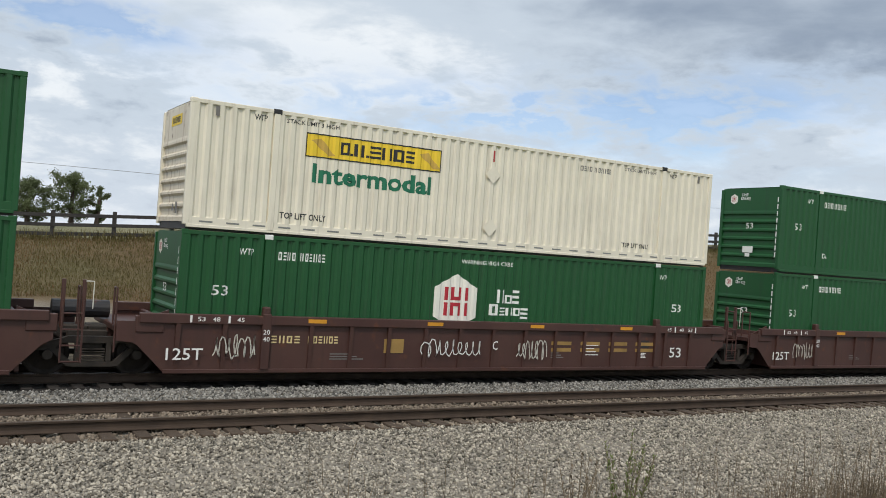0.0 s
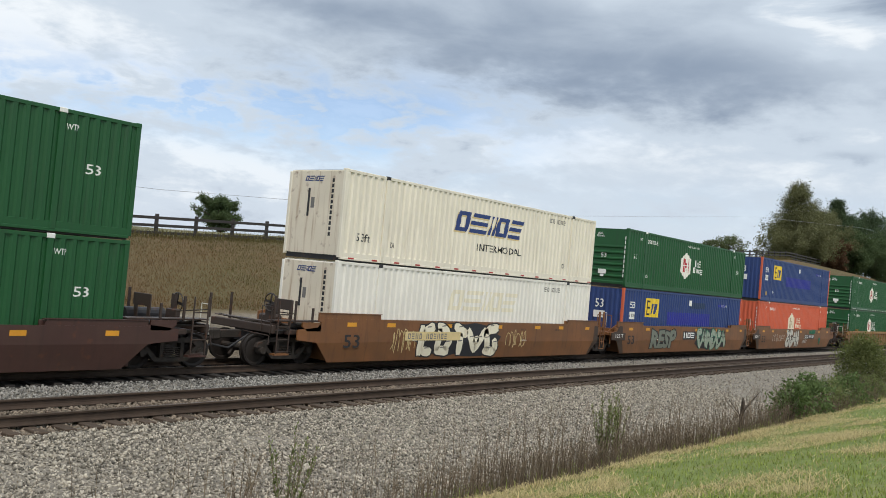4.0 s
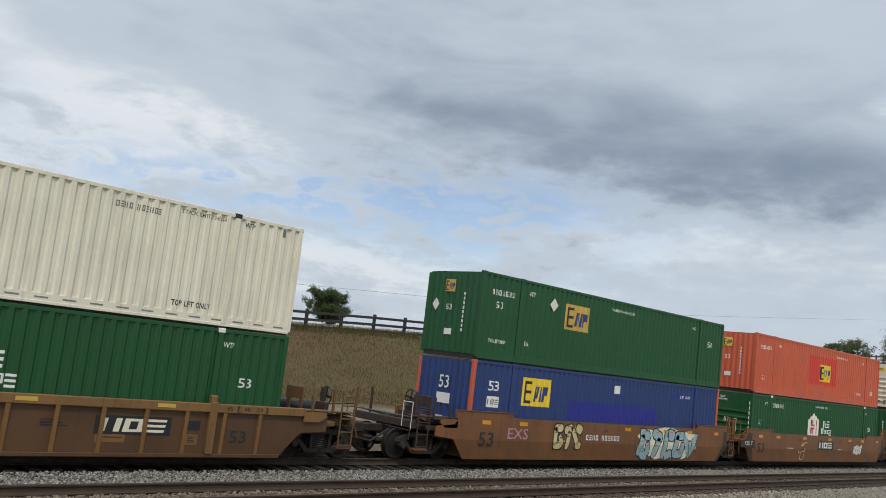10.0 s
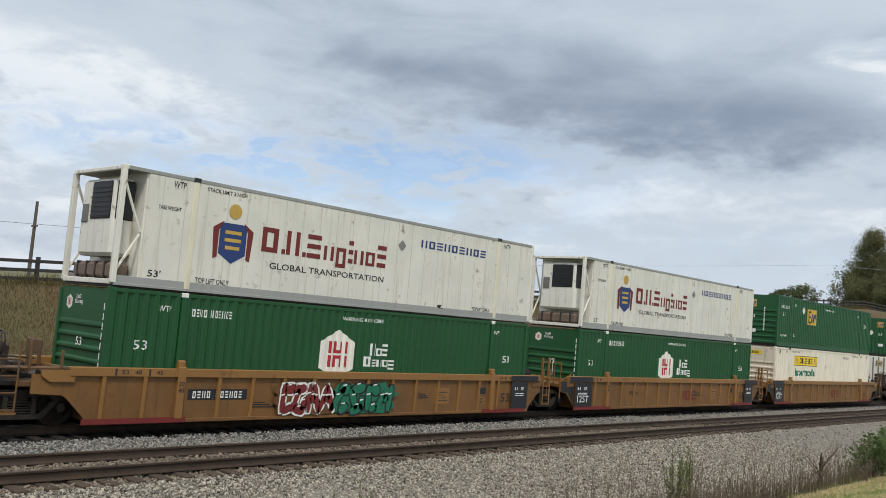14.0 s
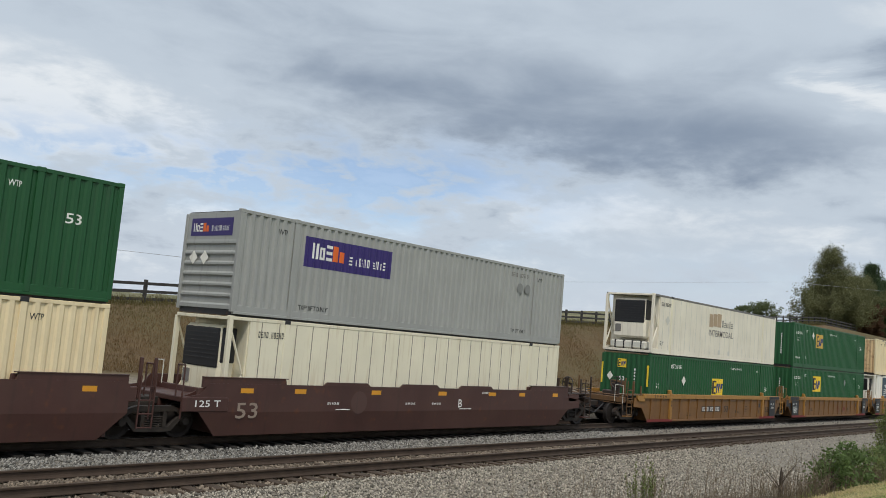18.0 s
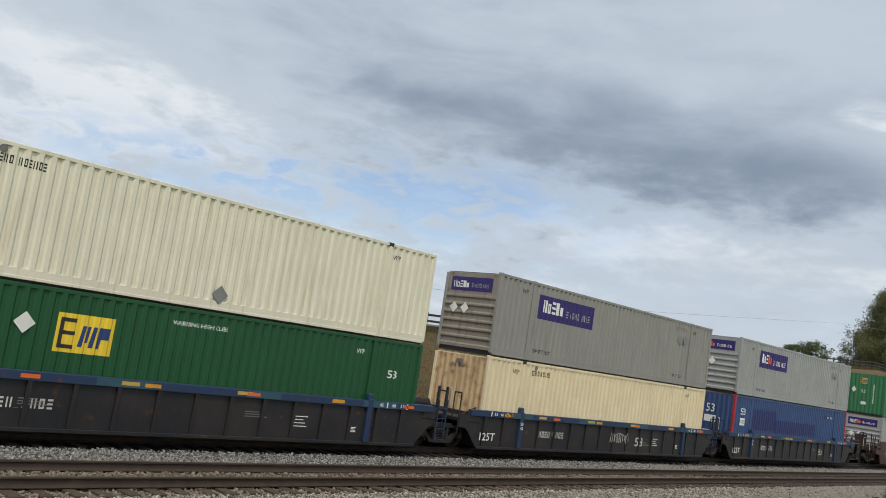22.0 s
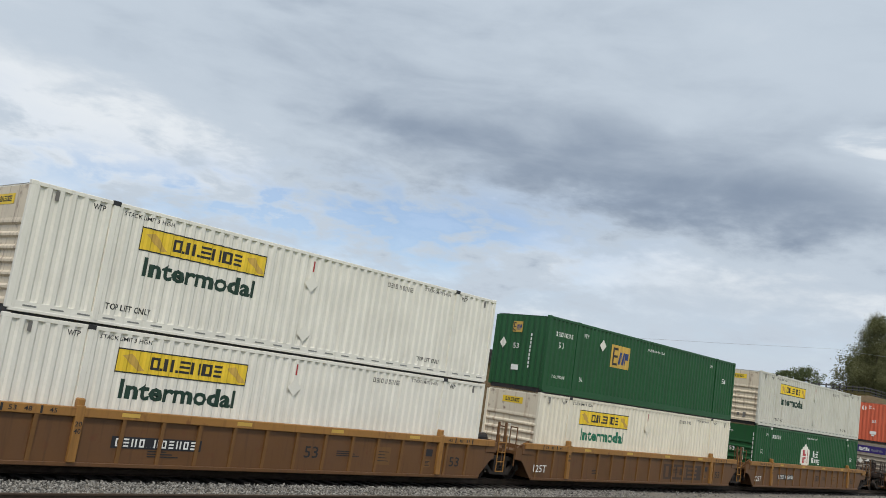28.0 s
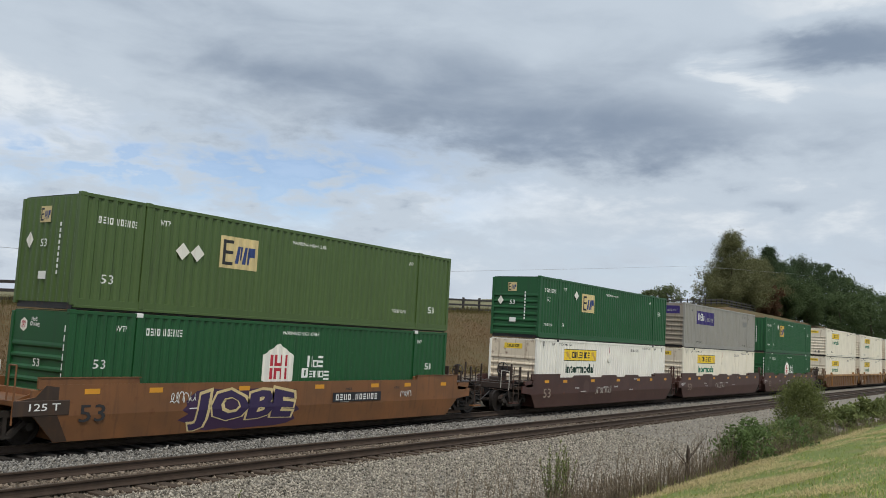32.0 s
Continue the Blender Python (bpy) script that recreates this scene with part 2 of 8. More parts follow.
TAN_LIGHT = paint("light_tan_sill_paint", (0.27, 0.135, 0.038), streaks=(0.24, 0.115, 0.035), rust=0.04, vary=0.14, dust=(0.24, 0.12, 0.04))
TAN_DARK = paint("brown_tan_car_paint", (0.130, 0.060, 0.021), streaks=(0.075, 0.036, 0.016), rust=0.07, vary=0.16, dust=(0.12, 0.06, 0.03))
YELLOW = paint("yellow_car_paint", (0.35, 0.178, 0.040), streaks=(0.22, 0.105, 0.028), rust=0.03)
YELLOW_DULL = paint("dull_yellow_sill_paint", (0.30, 0.146, 0.036), streaks=(0.17, 0.08, 0.024), rust=0.05, vary=0.16)
BLUE_CAR = paint("dark_blue_car_paint", (0.016, 0.037, 0.090), streaks=(0.02, 0.03, 0.055), rust=0.04)
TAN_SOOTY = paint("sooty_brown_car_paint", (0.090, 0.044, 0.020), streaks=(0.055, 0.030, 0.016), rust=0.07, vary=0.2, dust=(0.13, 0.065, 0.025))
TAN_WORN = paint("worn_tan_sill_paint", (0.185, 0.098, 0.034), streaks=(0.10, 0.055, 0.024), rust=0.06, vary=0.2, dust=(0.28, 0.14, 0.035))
SOOT = paint("sooty_steel_paint", (0.016, 0.0155, 0.0185), streaks=(0.035, 0.026, 0.020), rust=0.05, vary=0.2, dust=(0.045, 0.033, 0.025))
SOOTY_BROWN = paint("soot_darkened_brown_paint", (0.040, 0.025, 0.018), streaks=(0.07, 0.038, 0.02), rust=0.06, vary=0.25, dust=(0.075, 0.04, 0.02))
BLACKPANEL = paint("black_panel_paint", (0.018, 0.019, 0.024), rust=0.0)
RUNNING = material("grimy_bogie_steel", (0.034, 0.027, 0.022), rough=0.75, metal=0.2, vary=0.35, scale=5, bump=0.3, rust=0.06)
WHEEL = material("worn_wheel_steel", (0.030, 0.024, 0.021), rough=0.6, metal=0.5, vary=0.3, scale=6)
BARE = material("scuffed_steel", (0.20, 0.19, 0.18), rough=0.5, metal=0.6, vary=0.3, scale=8)
RAILSTEEL = material("rusty_rail_steel", (0.060, 0.040, 0.028), rough=0.7, metal=0.3, vary=0.3, scale=3, bump=0.1)
RAILTOP = material("rail_head_steel", (0.14, 0.105, 0.08), rough=0.45, metal=0.6, vary=0.25, scale=3)
# ties of the train's track: the shade below the cars is in this colour
SHADED_TIE = material("shaded_tie_wood", (0.022, 0.018, 0.015), rough=0.85, vary=0.3, scale=4, grain=40, bump=0.4)
TIEWOOD = material("weathered_tie_wood", (0.062, 0.042, 0.028), rough=0.9, vary=0.35, scale=4, grain=40, bump=0.5)
STONE_GREY = material("grey_granite_ballast", (0.225, 0.215, 0.195), rough=0.85, vary=0.9, scale=30, grain=120, per="island", bump=0.2)
STONE_RUSTY = material("rust_stained_ballast", (0.20, 0.160, 0.120), rough=0.92, vary=0.6, scale=30, grain=120, per="island", bump=0.2)
STONE = material("ballast_stone", (0.32, 0.288, 0.236), rough=0.92, vary=0.9, scale=30, grain=120, per="island", bump=0.2)
BALLASTBED = material("ballast_bed", (0.19, 0.17, 0.14), rough=0.95, vary=0.5, scale=16, grain=45, bump=1.0)
# stone under the cars, with their shade put into the base colour
SHADEDBED = material("shade_darkened_ballast", (0.026, 0.023, 0.021), rough=0.9, vary=0.5, scale=16, grain=45, bump=1.0)
FENCEWOOD = material("weathered_dark_fence_wood", (0.040, 0.036, 0.033), rough=0.8, vary=0.3, scale=5, grain=30, bump=0.2)
POLEWOOD = material("grey_pole_wood", (0.10, 0.085, 0.07), rough=0.9, vary=0.25, scale=5, bump=0.2)
WIRE = material("dark_cable", (0.40, 0.42, 0.45), rough=0.6)
BARK = material("bark", (0.07, 0.052, 0.04), rough=0.95, vary=0.35, scale=6, bump=0.5)
LEAF_PALE = material("pale_grey_green_leaves", (0.150, 0.180, 0.085), rough=0.85, vary=0.3, scale=0.4, per="island", leafy=True)
LEAF_OAK = material("brown_green_leaves", (0.172, 0.174, 0.080), rough=0.85, vary=0.28, scale=0.4, per="island", leafy=True)
LEAF_PINE = material("dark_needles", (0.072, 0.108, 0.050), rough=0.85, vary=0.28, scale=0.4, per="island", leafy=True)
LEAF_MID = material("mid_green_leaves", (0.098, 0.140, 0.058), rough=0.85, vary=0.28, scale=0.4, per="island", leafy=True)
LEAF_RED = material("rusty_leaves", (0.135, 0.075, 0.040), rough=0.8, vary=0.4, scale=1.2, per="island", leafy=True)
LEAF_SHRUB = material("shrub_leaves", (0.135, 0.195, 0.065), rough=0.75, vary=0.45, scale=3, per="island", leafy=True)
LEAF_CEDAR = material("cedar_foliage", (0.165, 0.190, 0.062), rough=0.8, vary=0.45, scale=3, per="island", leafy=True)
LEAF_WEED = material("weed_leaves", (0.20, 0.235, 0.085), rough=0.8, vary=0.4, scale=3, per="island", leafy=True)
STALK = material("dry_stalks", (0.190, 0.146, 0.100), rough=0.95, vary=0.4, scale=3, per="island")
STRAW = material("dry_straw", (0.60, 0.50, 0.27), rough=0.95, vary=0.35, scale=3, per="island", leafy=True)
BLADE = material("lawn_blades", (0.290, 0.345, 0.080), rough=0.8, vary=0.6, scale=1.5, per="island", leafy=True)
BANKGRASS = material("brown_bank_grass", (0.190, 0.118, 0.052), rough=0.95, vary=0.16, scale=0.35, per="island", leafy=True)
BANKGREEN = material("olive_bank_grass", (0.150, 0.126, 0.047), rough=0.95, vary=0.18, scale=0.35, per="island", leafy=True)
BANKTAN = material("tan_seed_grass", (0.225, 0.15, 0.070), rough=0.95, vary=0.2, scale=0.35, per="island", leafy=True)
GRIMY_END = paint("grimy_brown_end_steel", (0.040, 0.026, 0.020), rust=0.08, vary=0.25)
GRIMY_TAN = paint("grimy_tan_end_steel", (0.135, 0.070, 0.027), streaks=(0.06, 0.035, 0.02), rust=0.08, vary=0.2, dust=(0.07, 0.04, 0.022))
FADED_MARK = material("faded_brown_lettering", (0.28, 0.22, 0.175), rough=0.7, vary=0.1)
GOLD_DULL = material("dull_gold_lettering", (0.30, 0.185, 0.055), rough=0.7, vary=0.25, scale=3)
FEATHER = material("dark_feathers", (0.030, 0.028, 0.027), rough=0.8, vary=0.3)
GLASSBLACK = material("black_grille", (0.012, 0.012, 0.014), rough=0.5, vary=0.2)

# ---- mesh helpers ----
CACHE = {}


def mesh_of(key, fill):
    """One shared mesh for each key; fill(bm) draws it the first time."""
    if key not in CACHE:
        bm = bmesh.new()
        fill(bm)
        bmesh.ops.recalc_face_normals(bm, faces=bm.faces)
        me = bpy.data.meshes.new(str(key[0]) if isinstance(key, tuple) else str(key))
        bm.to_mesh(me)
        bm.free()
        me.materials.append(None)
        CACHE[key] = me
    return CACHE[key]


def put(name, me, mat, parent, label="", at=None):
    """Links a shared mesh as one part under its thing, in its own material."""
    ob = new(name, me)
    ob.parent = parent
    slot = ob.material_slots[0]
    slot.link = "OBJECT"
    slot.material = mat
    if at is not None:
        ob.matrix_basis = at
    if label:
        ob["label"] = label
    return ob


def part(name, bm, mat, parent, label=""):
    bmesh.ops.recalc_face_normals(bm, faces=bm.faces)
    me = bpy.data.meshes.new(name)
    bm.to_mesh(me)
    bm.free()
    me.materials.append(mat)
    ob = new(name, me)
    ob.parent = parent
    if label:
        ob["label"] = label
    return ob


def raw(name, verts, faces, mat, parent=None):
    me = bpy.data.meshes.new(name)
    me.from_pydata(verts, [], faces)
    me.materials.append(mat)
    ob = new(name, me)
    ob.parent = parent
    return ob


def box(bm, x0, x1, y0, y1, z0, z1, bevel=0.0):
    g = bmesh.ops.create_cube(bm, size=1.0, matrix=Matrix.Translation(((x0 + x1) / 2, (y0 + y1) / 2, (z0 + z1) / 2)) @ Matrix.Diagonal((x1 - x0, y1 - y0, z1 - z0, 1)))
    if bevel:
        edges = list({e for v in g["verts"] for e in v.link_edges})
        bmesh.ops.bevel(bm, geom=edges, offset=bevel, segments=1, affect="EDGES")


def prism(bm, pts, y0, y1):
    """A plate of outline pts in x and z, from y0 to y1."""
    a = [bm.verts.new((x, y0, z)) for x, z in pts]
    b = [bm.verts.new((x, y1, z)) for x, z in pts]
    bm.faces.new(a)
    bm.faces.new(b[::-1])
    for i in range(len(pts)):
        j = (i + 1) % len(pts)
        bm.faces.new((a[j], a[i], b[i], b[j]))


def bar(bm, p, q, r, sides=6):
    """A round bar from p to q."""
    p, q = Vector(p), Vector(q)
    m = Matrix.Translation((p + q) / 2) @ (q - p).to_track_quat("Z", "Y").to_matrix().to_4x4()
    bmesh.ops.create_cone(bm, cap_ends=True, segments=sides, radius1=r, radius2=r, depth=(q - p).length, matrix=m)


def lathe(bm, profile, sides=24):
    """Turns a profile of (radius, y) about the y axis."""
    rings = [[bm.verts.new((r * math.cos(2 * math.pi * k / sides), y, r * math.sin(2 * math.pi * k / sides))) for k in range(sides)] for r, y in profile]
    for a, b in zip(rings, rings[1:]):
        for k in range(sides):
            j = (k + 1) % sides
            bm.faces.new((a[k], a[j], b[j], b[k]))
    bm.faces.new(rings[0])
    bm.faces.new(rings[-1][::-1])


def empty(name, m=None):
    ob = new(name)
    ob.empty_display_size = 0.3
    if m is not None:
        ob.matrix_basis = m
    return ob


# ---- lettering, cut into flat meshes before anything else stands ----
WORDS = ["53", "53'", "WTP", "DA", "WARNING HIGH CUBE", "TOP LIFT ONLY", "Intermodal", "INTERMODAL", "STACK LIMIT 3 HIGH", "GLOBAL TRANSPORTATION",
         "DELIVERING", "THE FUTURE", "125T", "125 T", "AHOY", "C", "B", "A", "53ft", "TARE WEIGHT", "110\"", "20", "40", "TRANSPORT SERVICES", "FROZEN FOOD", "EXPRESS", "RESP", "ZUKA", "DREM", "ZENKO", "EXS", "45", "48", "JOBE"]
LETTERS = {}
for word in WORDS + ["AHOY edge", "RESP edge", "ZUKA edge", "DREM edge", "JOBE edge"]:
    curve = bpy.data.curves.new("lettering", "FONT")
    curve.body, curve.resolution_u = word.replace(" edge", ""), 2
    curve.offset = 0.095 if " edge" in word else (0.045 if word in ("AHOY", "RESP", "ZUKA", "DREM", "JOBE") else (0.034 if word == "Intermodal" else (0.016 if word in ("DELIVERING", "THE FUTURE", "TOP LIFT ONLY") else 0.008)))
    ob = new("lettering", curve)
    me = bpy.data.meshes.new_from_object(ob.evaluated_get(bpy.context.evaluated_depsgraph_get()))
    co = np.array([v.co[:2] for v in me.vertices])
    lo, hi = co.min(axis=0), co.max(axis=0)
    LETTERS[word] = (((co - lo) / (hi - lo)).tolist(), [tuple(p.vertices) for p in me.polygons])
    bpy.data.objects.remove(ob)
    bpy.data.curves.remove(curve)
    bpy.data.meshes.remove(me)


def warped(word, x, z, w, h, seed):
    """Hand-drawn capitals that fill the height, a little out of true."""
    co, faces = LETTERS[word]
    rng = random.Random(seed)
    p, q = rng.random() * 6, rng.random() * 6
    out = []
    for f in faces:
        pts = []
        for i in f:
            u, v = co[i]
            pts.append((x + u * w + 0.04 * h * math.sin(v * 7 + p) + 0.10 * v * h, z + v * h * (0.93 + 0.07 * math.sin(u * 13 + q))))
        out.append(pts)
    return out


# ---- flat shapes: each is a list of outlines, or faces, in x and z ----


def shape_rect(x, z, w, h):
    return [[(x, z), (x + w, z), (x + w, z + h), (x, z + h)]]


def shape_diamond(x, z, r, s=1.0):
    return [[(x - r * s, z), (x, z - r), (x + r * s, z), (x, z + r)]]


def shape_disc(x, z, r, n=14):
    return [[(x + r * math.cos(2 * math.pi * k / n), z + r * math.sin(2 * math.pi * k / n)) for k in range(n)]]


def shape_hex(x, z, w, h, cap=0.24):
    return [[(x, z - h / 2), (x + w / 2, z - h / 2 + cap * h), (x + w / 2, z + h / 2 - cap * h), (x, z + h / 2), (x - w / 2, z + h / 2 - cap * h), (x - w / 2, z - h / 2 + cap * h)]]


def shape_h(x, z, w, h):
    """The upright bars and cross bars of the logo."""
    out = []
    for k, (u, v) in enumerate(((0.0, 0.13), (0.28, 0.13), (0.59, 0.13), (0.87, 0.13))):
        out += [[(x + u * w, z), (x + (u + v) * w, z), (x + (u + v) * w, z + 0.46 * h), (x + u * w, z + 0.46 * h)],
                [(x + u * w, z + 0.54 * h), (x + (u + v) * w, z + 0.54 * h), (x + (u + v) * w, z + h), (x + u * w, z + h)]]
    out += shape_rect(x + 0.41 * w, z + 0.33 * h, 0.18 * w, 0.13 * h) + shape_rect(x + 0.41 * w, z + 0.54 * h, 0.18 * w, 0.13 * h)
    return out


def shape_blocks(x, z, w, h, plan, slant=0.0, gap=0.13):
    """Plain bars in the rhythm of a name; plan: (width, from, to) of each sign, in parts of the height."""
    total, out, u = sum(p[0] for p in plan), [], x
    if plan is NUMBER or len(plan) == 9 and plan == NUMBER[:9]:
        gap = 0.34
    for k, (wide, a, b) in enumerate(plan):
        s = wide / total * w
        e = u + s * (1 - gap)
        if b - a < 0.25 or len(plan) < 3:
            cells = [(0, 1, a, b)]
        else:
            t, m, q = 0.30, (b - a) * 0.20, (b - a) * 0.5
            cells = [[(0, t, a, b), (1 - t, 1, a, b)], [(0, 1, a, a + m), (0, 1, a + q - m / 2, a + q + m / 2), (0, 1, b - m, b)], [(0, t, a, b), (1 - t, 1, a, b), (t, 1 - t, a, a + m), (t, 1 - t, b - m, b)]][(k * 2 + len(plan)) % 3]
        for c0, c1, v0, v1 in cells:
            p, q2 = u + c0 * (e - u), u + c1 * (e - u)
            out.append([(p + slant * v0 * h, z + v0 * h), (q2 + slant * v0 * h, z + v0 * h), (q2 + slant * v1 * h, z + v1 * h), (p + slant * v1 * h, z + v1 * h)])
        u += s
    return out


def shape_word(word, x, z, w, h):
    co, faces = LETTERS[word]
    return [[(x + co[i][0] * w, z + co[i][1] * h) for i in f] for f in faces]


# ---- freight containers, 53 feet long ----
LONG, WIDE, HIGH = 16.154, 2.59, 2.896
HALF, SIDE = LONG / 2, -WIDE / 2
POSTS = (-6.09, 6.05)


def corrugation(pitch=0.277, deep=0.042):
    """Breakpoints of the side wall along x, and how far each lies behind the outer face."""
    xs, ds = [-HALF + 0.09], [0.0]
    n = int((LONG - 0.18) / pitch)
    p = (LONG - 0.18) / n
    for k in range(n):
        a = -HALF + 0.09 + k * p
        xs += [a + 0.34 * p, a + 0.52 * p, a + 0.82 * p, a + p]
        ds += [0.0, deep, deep, 0.0]
    return np.array(xs), np.array(ds)


CX, CD = corrugation()


def side_depth(x):
    for p in POSTS:
        if abs(x - p) < 0.085:
            return -0.016
    return float(np.interp(x, CX, CD))


def decal(name, parent, shapes, mat, y=SIDE - 0.004, follow=False, label="", end=False, key=None):
    """Flat paint or a plate laid on the near side (or on the front end). follow: it dips into the folds of the wall."""
    k = ("decal", key) if key else ("decal", round(y, 3), follow, end, tuple(tuple(map(tuple, s)) for s in shapes))

    def fill(bm):
        for s in shapes:
            vs = [bm.verts.new((u, 0.0, v)) for u, v in s]
            try:
                bm.faces.new(vs)
            except ValueError:
                pass
        if follow:
            u0, u1 = min(u for s in shapes for u, _ in s), max(u for s in shapes for u, _ in s)
            cuts = [c for c in CX if u0 < c < u1] + [p + q for p in POSTS for q in (-0.085, 0.085) if u0 < p + q < u1]
            for c in cuts:
                bmesh.ops.bisect_plane(bm, geom=bm.verts[:] + bm.edges[:] + bm.faces[:], plane_co=(c, 0, 0), plane_no=(1, 0, 0))
        for v in bm.verts:
            if end:
                v.co = Vector((y, -v.co.x, v.co.z))
            else:
                v.co.y = y + (side_depth(v.co.x) if follow else 0.0)

    return put(name, mesh_of(k, fill), mat, parent, label)


def wall_corrugated(bm, s):
    top = [bm.verts.new((x, s * (-SIDE - d), HIGH - 0.10)) for x, d in zip(CX, CD)]
    bot = [bm.verts.new((x, s * (-SIDE - d), 0.27)) for x, d in zip(CX, CD)]
    for i in range(len(CX) - 1):
        bm.faces.new((bot[i], bot[i + 1], top[i + 1], top[i]))
    a = [bm.verts.new((x, s * (-SIDE - 0.06), z)) for x, z in ((CX[0], 0.17), (CX[-1], 0.17), (CX[-1], HIGH - 0.10), (CX[0], HIGH - 0.10))]
    bm.faces.new(a)


def wall_flat(bm, s):
    box(bm, -HALF + 0.09, HALF - 0.09, min(s * 1.235, s * 1.285), max(s * 1.235, s * 1.285), 0.16, HIGH - 0.09)


def front_ribs(bm):
    """A front end with a flat upper panel and level ribs below it."""
    x = -HALF
    prof = [(0.16, 0.02), (0.26, 0.02)]
    z = 0.26
    for k in range(6):
        prof += [(z + 0.05, 0.065), (z + 0.19, 0.065), (z + 0.24, 0.018), (z + 0.29, 0.018)]
        z += 0.29
    prof += [(2.06, 0.03), (HIGH - 0.10, 0.03)]
    a = [bm.verts.new((x + d, -1.19, q)) for q, d in prof]
    b = [bm.verts.new((x + d, 1.19, q)) for q, d in prof]
    for i in range(len(prof) - 1):
        bm.faces.new((a[i], a[i + 1], b[i + 1], b[i]))
    box(bm, x + 0.08, x + 0.12, -1.19, 1.19, 0.16, HIGH - 0.10)


def front_folds(bm):
    """A front end with upright folds."""
    x, n = -HALF, 9
    ys = np.linspace(-1.19, 1.19, n * 4 + 1)
    ds = [0.02 if (k % 4) in (0, 1) else 0.055 for k in range(len(ys))]
    a = [bm.verts.new((x + d, y, 0.16)) for y, d in zip(ys, ds)]
    b = [bm.verts.new((x + d, y, HIGH - 0.10)) for y, d in zip(ys, ds)]
    for i in range(len(ys) - 1):
        bm.faces.new((a[i], a[i + 1], b[i + 1], b[i]))
    box(bm, x + 0.08, x + 0.12, -1.19, 1.19, 0.16, HIGH - 0.10)


def front_plain(bm):
    box(bm, -HALF + 0.02, -HALF + 0.08, -1.19, 1.19, 0.16, HIGH - 0.10)


def roof_mesh(bm):
    """A roof sheet with low cross ridges."""
    n = 54
    xs = np.linspace(-HALF + 0.07, HALF - 0.07, n * 2 + 1)
    a = [bm.verts.new((x, -1.24, HIGH - 0.045 + 0.012 * (k % 2))) for k, x in enumerate(xs)]
    b = [bm.verts.new((x, 1.24, HIGH - 0.045 + 0.012 * (k % 2))) for k, x in enumerate(xs)]
    for i in range(len(xs) - 1):
        bm.faces.new((a[i], a[i + 1], b[i + 1], b[i]))
    box(bm, -HALF + 0.07, HALF - 0.07, -1.24, 1.24, HIGH - 0.10, HIGH - 0.06)


def rail_top(s):
    return lambda bm: box(bm, -HALF + 0.07, HALF - 0.07, min(s * 1.225, s * 1.297), max(s * 1.225, s * 1.297), HIGH - 0.11, HIGH - 0.015, 0.01)


def rail_bottom(s):
    def fill(bm):
        for d, z0, z1 in ((1.292, 0.10, 0.28), (1.301, 0.045, 0.115)):
            y0, y1 = sorted((s * 1.215, s * d))
            box(bm, -HALF + 0.07, HALF - 0.07, y0, y1, z0, z1, 0.008)
    return fill


FRONTS = {front_ribs: "ribs", front_folds: "folds", front_plain: "plain"}


def container_shell(c, wall, skin, frame, rails, front, front_mat, flat=False, cast=None):
    for s in (-1, 1):
        put("side_wall", mesh_of(("side_wall", wall, s), lambda bm: (wall_flat if flat else wall_corrugated)(bm, s)), skin, c)
        if s < 0:
            put("top_rail", mesh_of(("top_rail", s), rail_top(s)), rails, c)
            put("bottom_rail", mesh_of(("bottom_rail", s), rail_bottom(s)), rails, c)
        for x in (-HALF, HALF - 0.13) if s < 0 else (-HALF,):
            y0, y1 = sorted((s * 1.175, s * 1.298))
            put("corner_post", mesh_of(("corner_post",), lambda bm: box(bm, 0, 0.13, 0, 0.123, 0.10, HIGH - 0.10, 0.012)), frame, c, at=Matrix.Translation((x, y0, 0)))
            for z in (HIGH - 0.115,) if s < 0 else ():
                put("corner_casting", mesh_of(("corner_casting",), lambda bm: box(bm, 0, 0.16, 0, 0.15, 0, 0.115, 0.015)), frame, c, at=Matrix.Translation((x - (0.004 if x < 0 else 0.026), s * 1.225 - 0.075, z)))
        for x in POSTS if s < 0 else ():
            put("lift_post", mesh_of(("lift_post",), lambda bm: box(bm, -0.075, 0.075, -0.05, 0.05, 0.10, HIGH - 0.08, 0.01)), rails, c, at=Matrix.Translation((x, s * 1.259, 0)))
            for z in (HIGH - 0.12,):
                put("lift_casting", mesh_of(("lift_casting",), lambda bm: box(bm, -0.10, 0.10, -0.06, 0.06, 0, 0.12, 0.015)), cast or rails, c, at=Matrix.Translation((x, s * 1.255, z)))
    put("roof", mesh_of(("roof",), roof_mesh), rails, c)
    put("floor_frame", mesh_of(("floor_frame",), lambda bm: box(bm, -HALF + 0.07, HALF - 0.07, -1.21, 1.21, 0.004, 0.16)), SOOT, c)
    if front:
        put("front_wall", mesh_of(("front_wall", FRONTS[front]), front), front_mat, c)
    put("door", mesh_of(("door",), lambda bm: box(bm, HALF - 0.06, HALF - 0.02, -1.18, 1.18, 0.16, HIGH - 0.10)), skin, c)


def X(lx):
    """From the container's front end to its middle."""
    return lx - HALF


def word(c, text, lx, z, w, h, mat, follow=True, y=SIDE - 0.004, key=""):
    ob = decal("lettering", c, shape_word(text, X(lx), z, w, h), mat, y=y, follow=follow, key=("w", text, lx, z, w, h, follow, round(y, 3)))
    return tagged(ob, kind="stuff") if h < 0.3 and len(text) > 1 else ob


def end_word(c, text, u, z, w, h, mat, d=0.022):
    return tagged(decal("lettering", c, shape_word(text, u, z, w, h), mat, y=-HALF + d - 0.005, end=True), kind="stuff")


